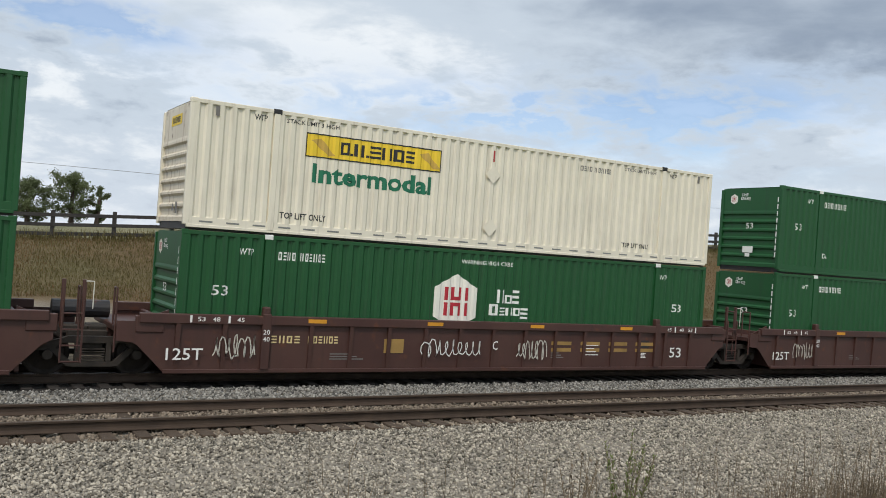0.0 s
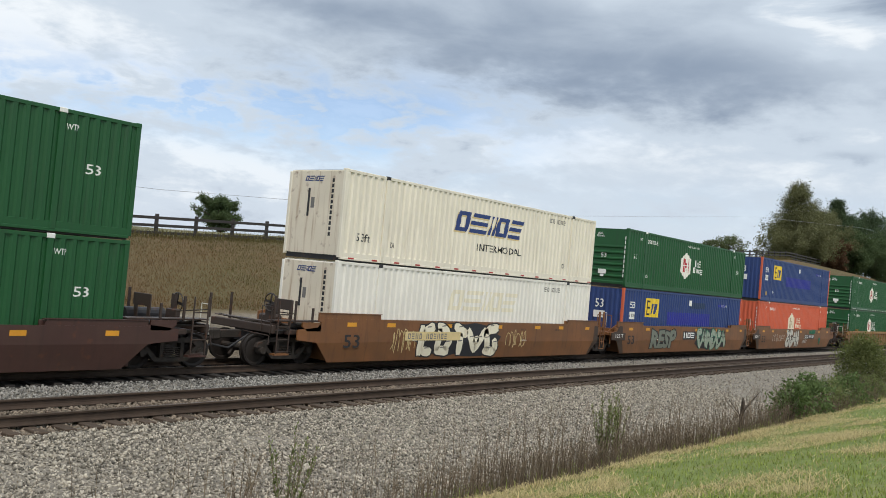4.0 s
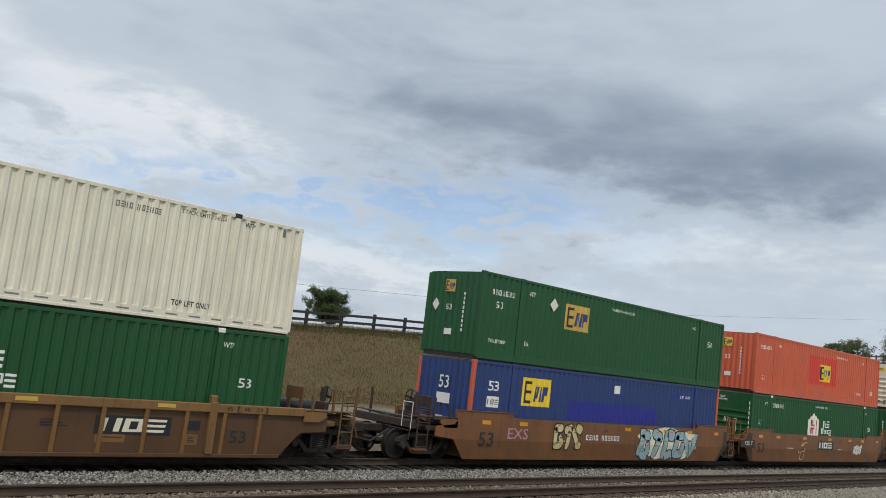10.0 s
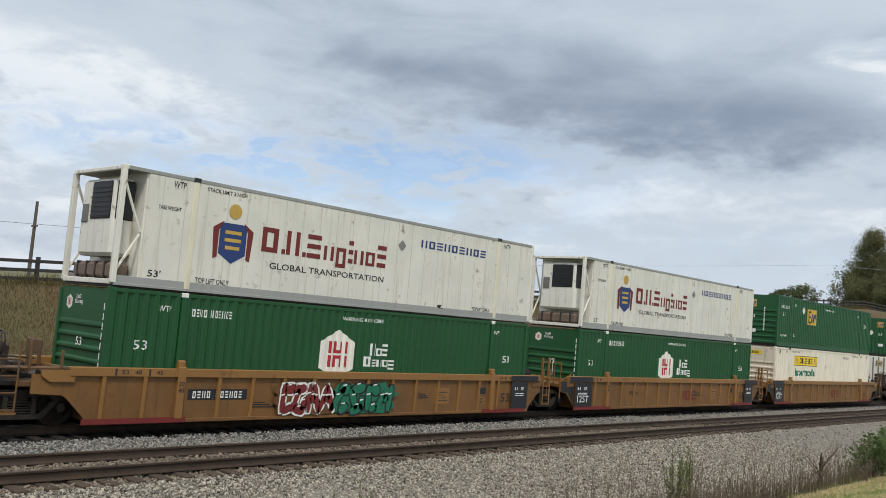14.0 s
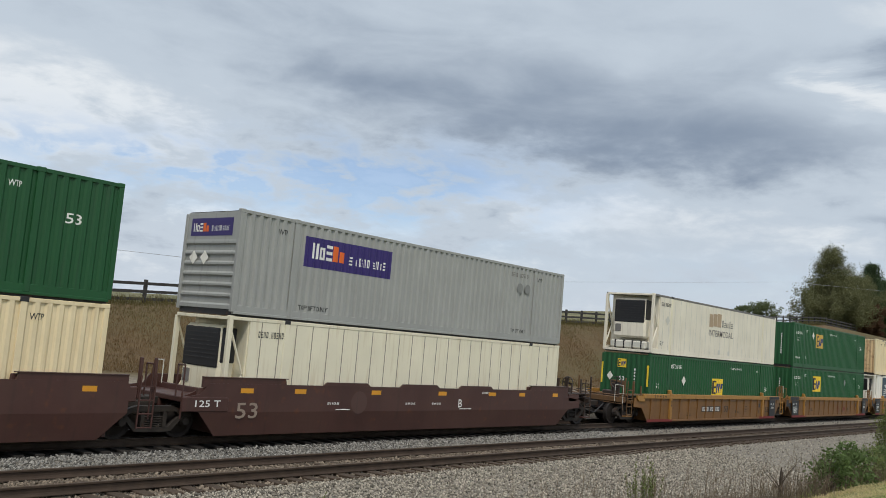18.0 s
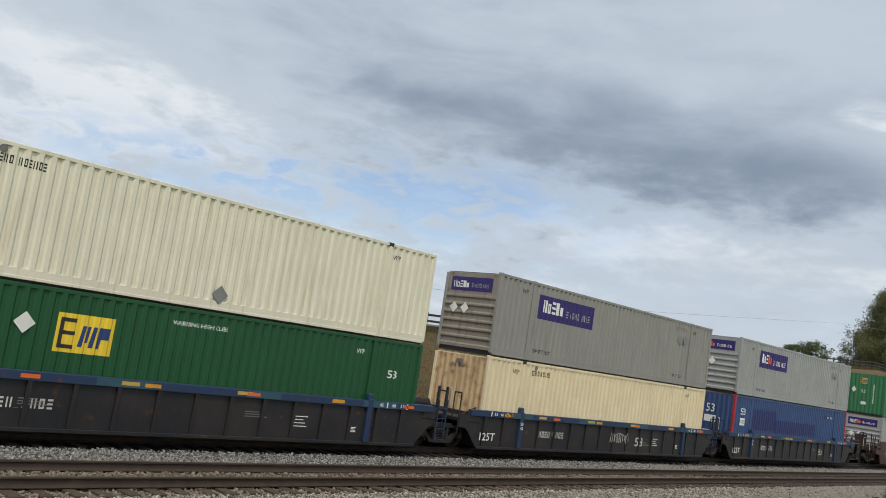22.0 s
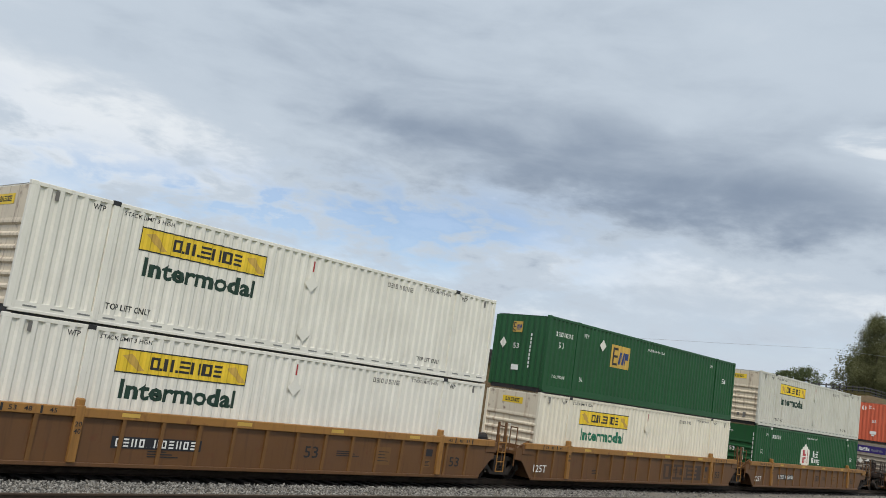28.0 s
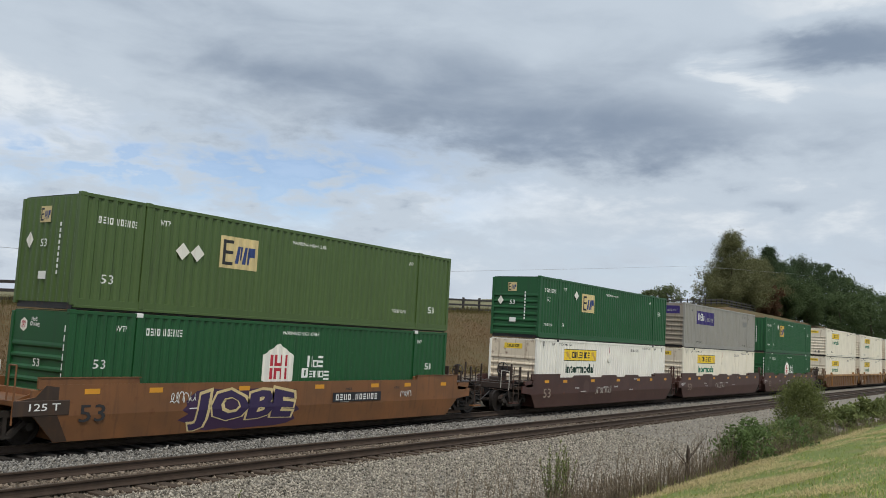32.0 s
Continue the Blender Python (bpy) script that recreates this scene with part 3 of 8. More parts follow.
NUMBER = [(1, 0, 1), (1, 0, 1), (1, 0, 1), (1, 0, 1), (0.9, 0, 0.01), (1, 0, 1), (1, 0, 1), (1, 0, 1), (1, 0, 1), (1, 0, 1), (1, 0, 1)]
HUB = [(1, 0, 1), (0.9, 0, 0.62), (0.9, 0, 1)]
GROUP = [(1.2, 0, 1), (0.8, 0.02, 0.72), (0.9, 0.02, 0.72), (0.9, 0.02, 0.72), (0.9, -0.25, 0.72)]
EM_P = [(0.92, 0.0, 1.0)]
HUNT = [(0.8, 0, 1), (0.3, 0, 0.2), (1, 0, 1), (0.3, 0, 0.2), (1.1, 0, 1), (1, 0, 1), (1.1, 0, 1), (0.9, 0, 1)]
SWIFTY = [(1, 0, 1), (1.4, 0, 1), (0.5, 0, 1), (1, 0, 1), (1.1, 0, 1)]
ENGL = [(1.3, 0, 1), (0.3, 0, 0.2), (1.1, 0, 1), (0.3, 0, 0.2), (1.2, 0, 1), (0.9, 0, 0.62), (0.9, -0.25, 0.62), (0.45, 0, 1), (0.9, 0, 0.62), (0.9, 0, 0.62), (0.9, 0, 1)]
FEDX = [(0.95, 0, 1), (0.85, 0, 0.78), (0.95, 0, 1)]
MULTI = [(1.3, 0, 0.9), (0.8, 0, 0.7), (0.5, 0, 0.9), (0.6, 0, 0.8), (0.5, 0, 0.9), (1.3, 0, 0.9), (0.8, 0, 0.7), (0.8, 0, 0.9), (0.8, 0, 0.7), (0.5, 0, 0.9)]


def side_numbers(c, mat, big=True, inch="53", z53=1.46, wtp=True):
    """Marks that most of these boxes carry near their posts and ends."""
    if wtp:
        word(c, "WTP", 1.32, 2.40, 0.34, 0.15, mat)
        word(c, "WTP", 14.25, 2.42, 0.30, 0.14, mat)
    word(c, "53", 0.74, z53, 0.38, 0.23, mat)
    word(c, inch, 14.82, z53, 0.38, 0.24, mat)


def hub_box(c, skin, ribs=True, dashes=False, z53=1.46, plate=WHITE_CLEAN, emblem=MARK_RED, name=MARK_WHITE):
    rails = skin
    container_shell(c, "folds", skin, skin, rails, front_ribs if ribs else front_folds, skin, cast=MARK_WHITE)
    side_numbers(c, MARK_WHITE, z53=z53)
    decal("number_mark", c, shape_blocks(X(2.25), 2.33, 1.2, 0.19, NUMBER), MARK_WHITE, follow=True)
    word(c, "WARNING HIGH CUBE", 7.24, 2.52, 1.6, 0.11, MARK_WHITE)
    word(c, "DA", 2.28, 0.60, 0.24, 0.16, MARK_WHITE)
    logo = decal("logo", c, shape_hex(X(7.12), 1.51, 1.28, 1.47), plate, follow=True, label="pale hexagon logo plate")
    decal("logo_mark", logo, shape_h(X(6.78), 1.16, 0.70, 0.74), emblem, y=SIDE - 0.008, follow=True)
    decal("logo_name", c, shape_blocks(X(8.42), 1.53, 0.72, 0.36, HUB), name, follow=True)
    decal("logo_name", c, shape_blocks(X(8.18), 1.20, 1.28, 0.30, GROUP), name, follow=True)
    e = decal("logo", c, shape_hex(-0.72, 2.46, 0.30, 0.36), WHITE_CLEAN, y=-HALF + 0.025, end=True)
    decal("logo_mark", e, shape_h(-0.80, 2.38, 0.16, 0.17), MARK_RED, y=-HALF + 0.021, end=True)
    decal("logo_name", c, shape_blocks(-0.42, 2.44, 0.42, 0.1, GROUP) + shape_blocks(-0.38, 2.56, 0.26, 0.1, HUB), MARK_WHITE, y=-HALF + 0.025, end=True)
    end_word(c, "53", -0.12, 1.44, 0.30, 0.20, MARK_WHITE, 0.01)
    decal("data_plate", c, shape_rect(-0.22, 0.62, 0.44, 0.22) + shape_rect(-0.10, 0.48, 0.2, 0.12), MARK_WHITE, y=-HALF + 0.010, end=True)
    decal("edge_mark", c, [s for k in range(9) for s in shape_rect(1.13, 0.5 + 0.23 * k, 0.045, 0.16)], MARK_WHITE, y=-HALF - 0.008, end=True)
    if dashes:
        for k in range(22):
            decal("reflective_strip", c, shape_rect(X(0.5 + 0.7 * k), 0.10, 0.34, 0.045), MARK_WHITE, y=SIDE - 0.010)


def emp_sign(c, lx, z, s, back, wide=1.0, y=SIDE - 0.004, end=False, follow=True, tall=0.64):
    u = X(lx) if not end else lx
    sign = decal("sign_panel", c, shape_rect(u, z, s * wide, s * tall if not end else s * 0.9), back, y=y, follow=follow, end=end, label="square company sign")
    h = s * tall if not end else s * 0.9
    w = s * wide
    up = -0.004
    decal("sign_mark", sign, shape_rect(u + 0.05 * w, z + 0.10 * h, 0.08 * w, 0.78 * h) + [r for a in (0.10, 0.45, 0.78) for r in shape_rect(u + 0.13 * w, z + a * h, 0.20 * w, 0.10 * h)], MARK_BLACK, y=y + up, follow=follow, end=end)
    bars = [r for a, wide, low in ((0.40, 0.065, 0.0), (0.50, 0.055, 0.22), (0.59, 0.065, 0.0), (0.71, 0.065, 0.0), (0.775, 0.12, 0.45)) for r in [[(u + (a + 0.04 * low) * w, z + (0.17 + 0.55 * low) * h), (u + (a + 0.04 * low + wide) * w, z + (0.17 + 0.55 * low) * h), (u + (a + 0.04 + wide) * w, z + 0.72 * h), (u + (a + 0.04) * w, z + 0.72 * h)]]]
    decal("sign_mark", sign, bars, MARK_BLUE, y=y + up, follow=follow, end=end)


def emp_box(c, skin, back, diamonds=((3.77, 2.22),), sign=(4.5, 1.45, 1.44), tall=0.64, placard=WHITE_CLEAN, yellow_edges=False, z53=1.74, number=(0.55, 2.18), lift=0.56, patch=None, level_ribs=False):
    container_shell(c, "folds", skin, skin, skin, front_ribs if level_ribs else front_folds, skin)
    side_numbers(c, MARK_WHITE, z53=z53, wtp=False)
    word(c, "WTP", 2.36, 2.36, 0.34, 0.15, MARK_WHITE)
    word(c, "WTP", 13.45, 2.36, 0.30, 0.14, MARK_WHITE)
    decal("number_mark", c, shape_blocks(X(number[0]), number[1], 1.16, 0.17, NUMBER), MARK_WHITE, follow=True)
    word(c, "TOP LIFT ONLY", lift, 0.60, 0.86, 0.12, MARK_WHITE)
    if lift < 2:
        word(c, "DA", 2.36, 0.64, 0.24, 0.16, MARK_WHITE)
    word(c, "WARNING HIGH CUBE", 7.35 if sign[0] < 6 else 9.6, 2.44, 1.6, 0.11, MARK_WHITE)
    if patch:
        decal("patch", c, shape_rect(X(patch[0]), patch[1], patch[2], patch[3]), paint("bright_red_repaint", (0.62, 0.045, 0.03)), follow=True, label="brighter red repainted patch")
    emp_sign(c, sign[0], sign[1], sign[2], back, y=SIDE - 0.008, tall=tall)
    for lx, z in diamonds:
        decal("placard", c, shape_diamond(X(lx), z, 0.24), placard, y=SIDE - 0.014, label="diamond-shaped placard holder")
    emp_sign(c, -0.42, 2.16, 0.46, back, y=-HALF + 0.012, end=True, follow=False)
    decal("placard", c, shape_diamond(-0.80, 1.72, 0.22, 0.75), placard, y=-HALF + 0.006, end=True)
    end_word(c, "53", -0.30, 1.54, 0.28, 0.20, MARK_WHITE, 0.01)
    decal("data_plate", c, shape_rect(-0.28, 0.72, 0.34, 0.20), MARK_WHITE, y=-HALF + 0.010, end=True)
    decal("edge_mark", c, [s for k in range(9) for s in shape_rect(0.48, 0.85 + 0.15 * k, 0.07, 0.10)], MARK_WHITE, y=-HALF + 0.010, end=True)
    if yellow_edges:
        for u in (-1.28, 1.16):
            decal("reflective_strip", c, shape_rect(u, 1.35, 0.09, 1.0), SIGN_YELLOW, y=-HALF - 0.008, end=True)


def hunt_box(c, skin, sign=SIGN_YELLOW, end=None, ink=MARK_GREEN):
    container_shell(c, "folds", skin, skin, skin, front_ribs, end or skin, cast=MARK_BLACK)
    s = decal("sign_panel", c, shape_rect(X(2.72), 1.90, 3.69, 0.57), sign, follow=True, label="yellow company sign with dark lettering blocks")
    edge = shape_rect(X(2.72), 2.44, 3.69, 0.03) + shape_rect(X(2.72), 1.90, 3.69, 0.03) + shape_rect(X(2.72), 1.93, 0.03, 0.51) + shape_rect(X(6.38), 1.93, 0.03, 0.51)
    decal("sign_border", s, edge, MARK_BLACK, y=SIDE - 0.008, follow=True)
    decal("sign_mark", s, shape_blocks(X(3.62), 2.04, 2.05, 0.30, HUNT), MARK_BLACK, y=SIDE - 0.008, follow=True)
    for u, d in ((2.85, 1), (5.75, 1)):
        decal("sign_mark", s, [[(X(u), 2.30), (X(u + 0.25), 2.36), (X(u + 0.62), 1.99), (X(u + 0.45), 1.97)]], SIGN_GOLD, y=SIDE - 0.008, follow=True)
    word(c, "Intermodal", 2.92, 1.30, 3.24, 0.46, ink)
    word(c, "TOP LIFT ONLY", 2.20, 0.40, 1.15, 0.15, MARK_BLACK)
    word(c, "TOP LIFT ONLY", 12.65, 0.40, 1.05, 0.14, MARK_BLACK)
    word(c, "WTP", 1.45, 2.58, 0.30, 0.14, MARK_BLACK)
    word(c, "WTP", 14.35, 2.58, 0.30, 0.14, MARK_BLACK)
    word(c, "STACK LIMIT 3 HIGH", 2.23, 2.62, 1.3, 0.10, MARK_BLACK)
    word(c, "STACK LIMIT 3 HIGH", 12.6, 2.62, 1.2, 0.10, MARK_GREY)
    decal("number_mark", c, shape_blocks(X(10.95), 2.46, 1.15, 0.14, NUMBER), MARK_GREY, follow=True)
    for z in (2.02, 0.62):
        decal("placard", c, shape_diamond(X(8.0), z, 0.24), skin, y=SIDE - 0.016, label="bare diamond-shaped placard holder")
    decal("red_mark", c, shape_rect(X(7.97), 2.36, 0.05, 0.30), RED_TAPE, follow=True)
    tagged(decal("slot_row", c, [r for k in range(26) for r in shape_rect(X(0.35 + 0.61 * k), 0.17, 0.30, 0.035)], PLACARD_GREY, y=SIDE - 0.001), kind="stuff")
    for lx in (0.55, 15.5):
        decal("vent", c, shape_rect(X(lx), 2.55, 0.09, 0.22), MARK_GREY, y=SIDE - 0.010)
    s = decal("sign_panel", c, shape_rect(-0.48, 2.38, 0.96, 0.24), sign, y=-HALF + 0.024, end=True)
    decal("sign_mark", s, shape_blocks(-0.34, 2.44, 0.68, 0.13, HUNT), MARK_BLACK, y=-HALF + 0.020, end=True)
    decal("data_plate", c, shape_rect(0.12, 0.40, 0.14, 0.16) + shape_rect(0.45, 0.34, 0.16, 0.26), MARK_GREY, y=-HALF + 0.012, end=True)


def swift_box(c, skin, faded=False):
    container_shell(c, "folds", skin, skin, skin, front_plain, paint("rust_run_white_end", (0.68, 0.61, 0.49), streaks=(0.36, 0.24, 0.14), rust=0.05), cast=MARK_BLACK)
    if faded:
        decal("logo_name", c, shape_blocks(X(5.9), 1.52, 4.4, 0.74, SWIFTY, slant=0.35), WHITE_CLEAN, follow=True)
    decal("logo_name", c, shape_blocks(X(5.72), 1.50, 4.4, 0.74, SWIFTY, slant=0.35), CREAM_PALE if faded else MARK_BLUE, y=SIDE - 0.007, follow=True, label="slanted blue lettering blocks")
    if not faded:
        decal("logo_shadow", c, shape_blocks(X(5.67), 1.44, 4.4, 0.74, SWIFTY, slant=0.35), SIGN_SAND, follow=True)
        word(c, "INTERMODAL", 7.24, 0.86, 3.0, 0.27, MARK_BLACK)
    word(c, "53ft", 0.72, 0.66, 0.62, 0.26, MARK_BLACK)
    word(c, "DA", 2.34, 0.58, 0.24, 0.18, MARK_BLACK)
    word(c, "DA", 13.5, 0.58, 0.24, 0.18, MARK_BLACK)
    decal("number_mark", c, shape_blocks(X(12.2), 2.42, 1.35, 0.18, NUMBER), MARK_GREY, follow=True)
    for k in range(15):
        decal("reflective_strip", c, shape_rect(X(0.4 + 1.1 * k), 0.075, 0.26, 0.05), RED_TAPE, y=SIDE - 0.010)
    decal("logo_name", c, shape_blocks(-0.55, 2.48, 0.85, 0.17, SWIFTY, slant=0.35), MARK_BLUE, y=-HALF + 0.014, end=True)
    decal("edge_mark", c, [s for k in range(11) for s in shape_rect(0.70, 0.75 + 0.17 * k, 0.10, 0.12)], MARK_BLACK, y=-HALF + 0.014, end=True)
    decal("lock_bar", c, shape_rect(-0.36, 1.35, 0.10, 0.9), MARK_BLACK, y=-HALF + 0.014, end=True)
    decal("data_plate", c, shape_rect(-0.20, 1.62, 0.16, 0.34), MARK_GREY, y=-HALF + 0.014, end=True)


def plain_box(c, skin, placards=((8.5, 0.45),), end=None):
    container_shell(c, "folds", skin, skin, skin, front_folds, end or skin, cast=MARK_BLACK)
    decal("number_mark", c, shape_blocks(X(2.55), 2.42, 1.15, 0.18, NUMBER), MARK_BLACK, follow=True)
    decal("badge", c, shape_disc(X(2.7), 2.70, 0.09), MARK_GREY, y=SIDE - 0.008)
    word(c, "WTP", 1.42, 2.40, 0.34, 0.16, MARK_BLACK)
    word(c, "WTP", 14.3, 2.40, 0.32, 0.15, MARK_BLACK)
    for lx, z in placards:
        decal("placard", c, shape_diamond(X(lx), z, 0.24), PLACARD_GREY, y=SIDE - 0.016, label="grey diamond-shaped placard holder")
    decal("badge", c, shape_rect(-0.22, 2.5, 0.30, 0.14), MARK_GREY, y=-HALF + 0.012, end=True)
    decal("number_mark", c, shape_blocks(-0.40, 2.36, 0.62, 0.11, NUMBER), MARK_BLACK, y=-HALF + 0.012, end=True)
    decal("placard", c, shape_diamond(-0.55, 0.55, 0.20, 0.8), PLACARD_GREY, y=-HALF + 0.006, end=True)


def fedx_box(c, skin, sign_fade=False, grime=False):
    container_shell(c, "folds", skin, skin, skin, front_ribs, paint("brown_stained_grey_paint", (0.26, 0.225, 0.18), streaks=(0.16, 0.11, 0.075), rust=0.08) if grime else skin)
    s = decal("sign_panel", c, shape_rect(X(2.33), 1.60, 3.64, 0.88), SIGN_PURPLE, follow=True, label="purple company sign")
    decal("sign_mark", s, shape_blocks(X(2.62), 1.86, 0.84, 0.46, FEDX), MARK_WHITE, y=SIDE - 0.008, follow=True)
    decal("sign_mark", s, shape_blocks(X(3.44), 1.86, 0.52, 0.46, [(1, 0, 1), (0.9, 0, 0.7)]), MARK_WHITE if sign_fade else MARK_ORANGE, y=SIDE - 0.008, follow=True)
    decal("sign_mark", s, shape_blocks(X(4.12), 1.84, 1.62, 0.28, MULTI, gap=0.45), GREY if sign_fade else MARK_WHITE, y=SIDE - 0.008, follow=True)
    word(c, "TOP LIFT ONLY", 2.30, 0.34, 1.15, 0.14, MARK_BLACK)
    word(c, "TOP LIFT ONLY", 12.7, 0.34, 0.95, 0.13, MARK_BLACK)
    word(c, "WTP", 1.36, 2.38, 0.32, 0.15, MARK_BLACK)
    word(c, "WTP", 14.3, 2.38, 0.32, 0.15, MARK_BLACK)
    decal("number_mark", c, shape_blocks(X(12.55), 2.44, 1.2, 0.15, NUMBER), MARK_GREY, follow=True)
    for lx in (13.1, 13.6):
        decal("placard", c, shape_disc(X(lx), 2.02, 0.2, 8), PLACARD_GREY, y=SIDE - 0.016, label="grey placard holder")
    s = decal("sign_panel", c, shape_rect(-1.0, 2.16, 1.95, 0.50), SIGN_PURPLE, y=-HALF + 0.024, end=True)
    decal("sign_mark", s, shape_blocks(-0.88, 2.28, 0.46, 0.24, FEDX), MARK_WHITE, y=-HALF + 0.020, end=True)
    decal("sign_mark", s, shape_blocks(-0.42, 2.28, 0.28, 0.24, [(1, 0, 1), (0.9, 0, 0.7)]), MARK_WHITE if sign_fade else MARK_ORANGE, y=-HALF + 0.020, end=True)
    decal("sign_mark", s, shape_blocks(-0.02, 2.30, 0.82, 0.16, MULTI, gap=0.45), GREY if sign_fade else MARK_WHITE, y=-HALF + 0.020, end=True)
    for u in (-0.72, -0.20):
        decal("placard", c, shape_diamond(u, 1.55, 0.20), WHITE_CLEAN, y=-HALF + 0.006, end=True)


def blue_box(c, skin, edge, patch=BLUE_PATCH, square=True, second=False, end=None):
    """A blue box with bright corner posts, white squares and a long repainted strip."""
    container_shell(c, "folds", skin, edge, skin, front_folds, end or skin)
    word(c, "53", 0.82, 1.94, 0.48, 0.32, MARK_WHITE)
    plate = decal("data_plate", c, shape_rect(X(0.78), 1.40, 0.62, 0.36), MARK_WHITE, y=SIDE - 0.008, follow=True)
    decal("data_mark", plate, shape_blocks(X(0.84), 1.50, 0.5, 0.16, [(1, 0, 1)] * 3), MARK_GREY, y=SIDE - 0.012, follow=True)
    if square:
        emp_sign(c, 2.55, 1.53, 1.50, SIGN_YELLOW)
        decal("data_plate", c, shape_rect(X(7.95), 2.24, 0.46, 0.30), MARK_WHITE, y=SIDE - 0.010, follow=True)
    else:
        decal("patch", c, shape_rect(X(2.3), 1.25, 2.9, 1.05), patch, follow=True)
    decal("patch", c, shape_rect(X(5.15), 1.16, 5.9, 0.68), patch, follow=True, label="long repainted darker blue strip")
    if second:
        decal("patch", c, shape_rect(X(8.2), 2.1, 2.2, 0.34), BLUE_CAR, follow=True)
    decal("patch", c, shape_rect(X(12.3), 2.28, 1.1, 0.16), patch, follow=True)
    decal("number_mark", c, shape_blocks(X(12.9), 2.30, 0.8, 0.11, NUMBER), MARK_WHITE, y=SIDE - 0.008, follow=True)
    decal("data_plate", c, shape_rect(X(1.0), 0.42, 0.26, 0.24), SIGN_GOLD, y=SIDE - 0.008, follow=True)
    word(c, "DA", 2.4, 0.55, 0.24, 0.18, MARK_WHITE)
    end_word(c, "53", -0.22, 1.86, 0.46, 0.42, MARK_WHITE, 0.01)
    decal("data_plate", c, shape_rect(-0.28, 1.36, 0.62, 0.34), MARK_WHITE, y=-HALF + 0.010, end=True)
    decal("data_plate", c, shape_rect(-0.30, 0.80, 0.40, 0.16), WHITE_GREY, y=-HALF + 0.010, end=True)


def ribbed_box(c, skin, rib, back=SIGN_SAND, sign=11.45, stain=False):
    """Flat panels between upright ribs."""
    container_shell(c, "flat", skin, skin, skin, front_plain, skin, flat=True)
    for k in range(28):
        lx = 0.38 + 0.57 * k
        if min(abs(X(lx) - p) for p in POSTS) > 0.14:
            put("rib", mesh_of(("rib",), lambda bm: box(bm, -0.055, 0.055, SIDE - 0.008, SIDE + 0.02, 0.18, HIGH - 0.12, 0.006)), rib, c, at=Matrix.Translation((X(lx), 0, 0)))
    for k in range(6):
        put("rib", mesh_of(("rib_end",), lambda bm: box(bm, -HALF - 0.004, -HALF + 0.03, -0.05, 0.05, 0.16, HIGH - 0.11)), rib, c, at=Matrix.Translation((0, -0.95 + 0.38 * k, 0)))
    if sign:
        emp_sign(c, sign, 1.82, 1.32, back, y=SIDE - 0.014, follow=False)
    emp_sign(c, -0.40, 2.10, 0.5, back, y=-HALF - 0.010, end=True, follow=False)
    decal("number_mark", c, shape_blocks(X(2.6), 2.36, 1.4, 0.20, NUMBER), MARK_GREY if rib is not WHITE_GREY else MARK_WHITE, y=SIDE - 0.014)
    decal("placard", c, shape_diamond(X(6.5), 1.7, 0.24), WHITE_GREY, y=SIDE - 0.018)
    word(c, "DA", 1.2, 0.3, 0.2, 0.14, MARK_GREY, follow=False, y=SIDE - 0.012)
    if stain:
        decal("stain_patch", c, [[(X(8.4), 0.35), (X(13.6), 0.35), (X(13.5), 2.0), (X(11.9), 2.35), (X(8.6), 2.3)]], paint("rust_stained_white", (0.66, 0.52, 0.34), streaks=(0.50, 0.32, 0.15)), y=SIDE + 0.0085 - 0.002)
        decal("repaired_panel", c, shape_rect(X(9.4), 0.9, 2.9, 0.9), WHITE_CLEAN, y=SIDE - 0.010)


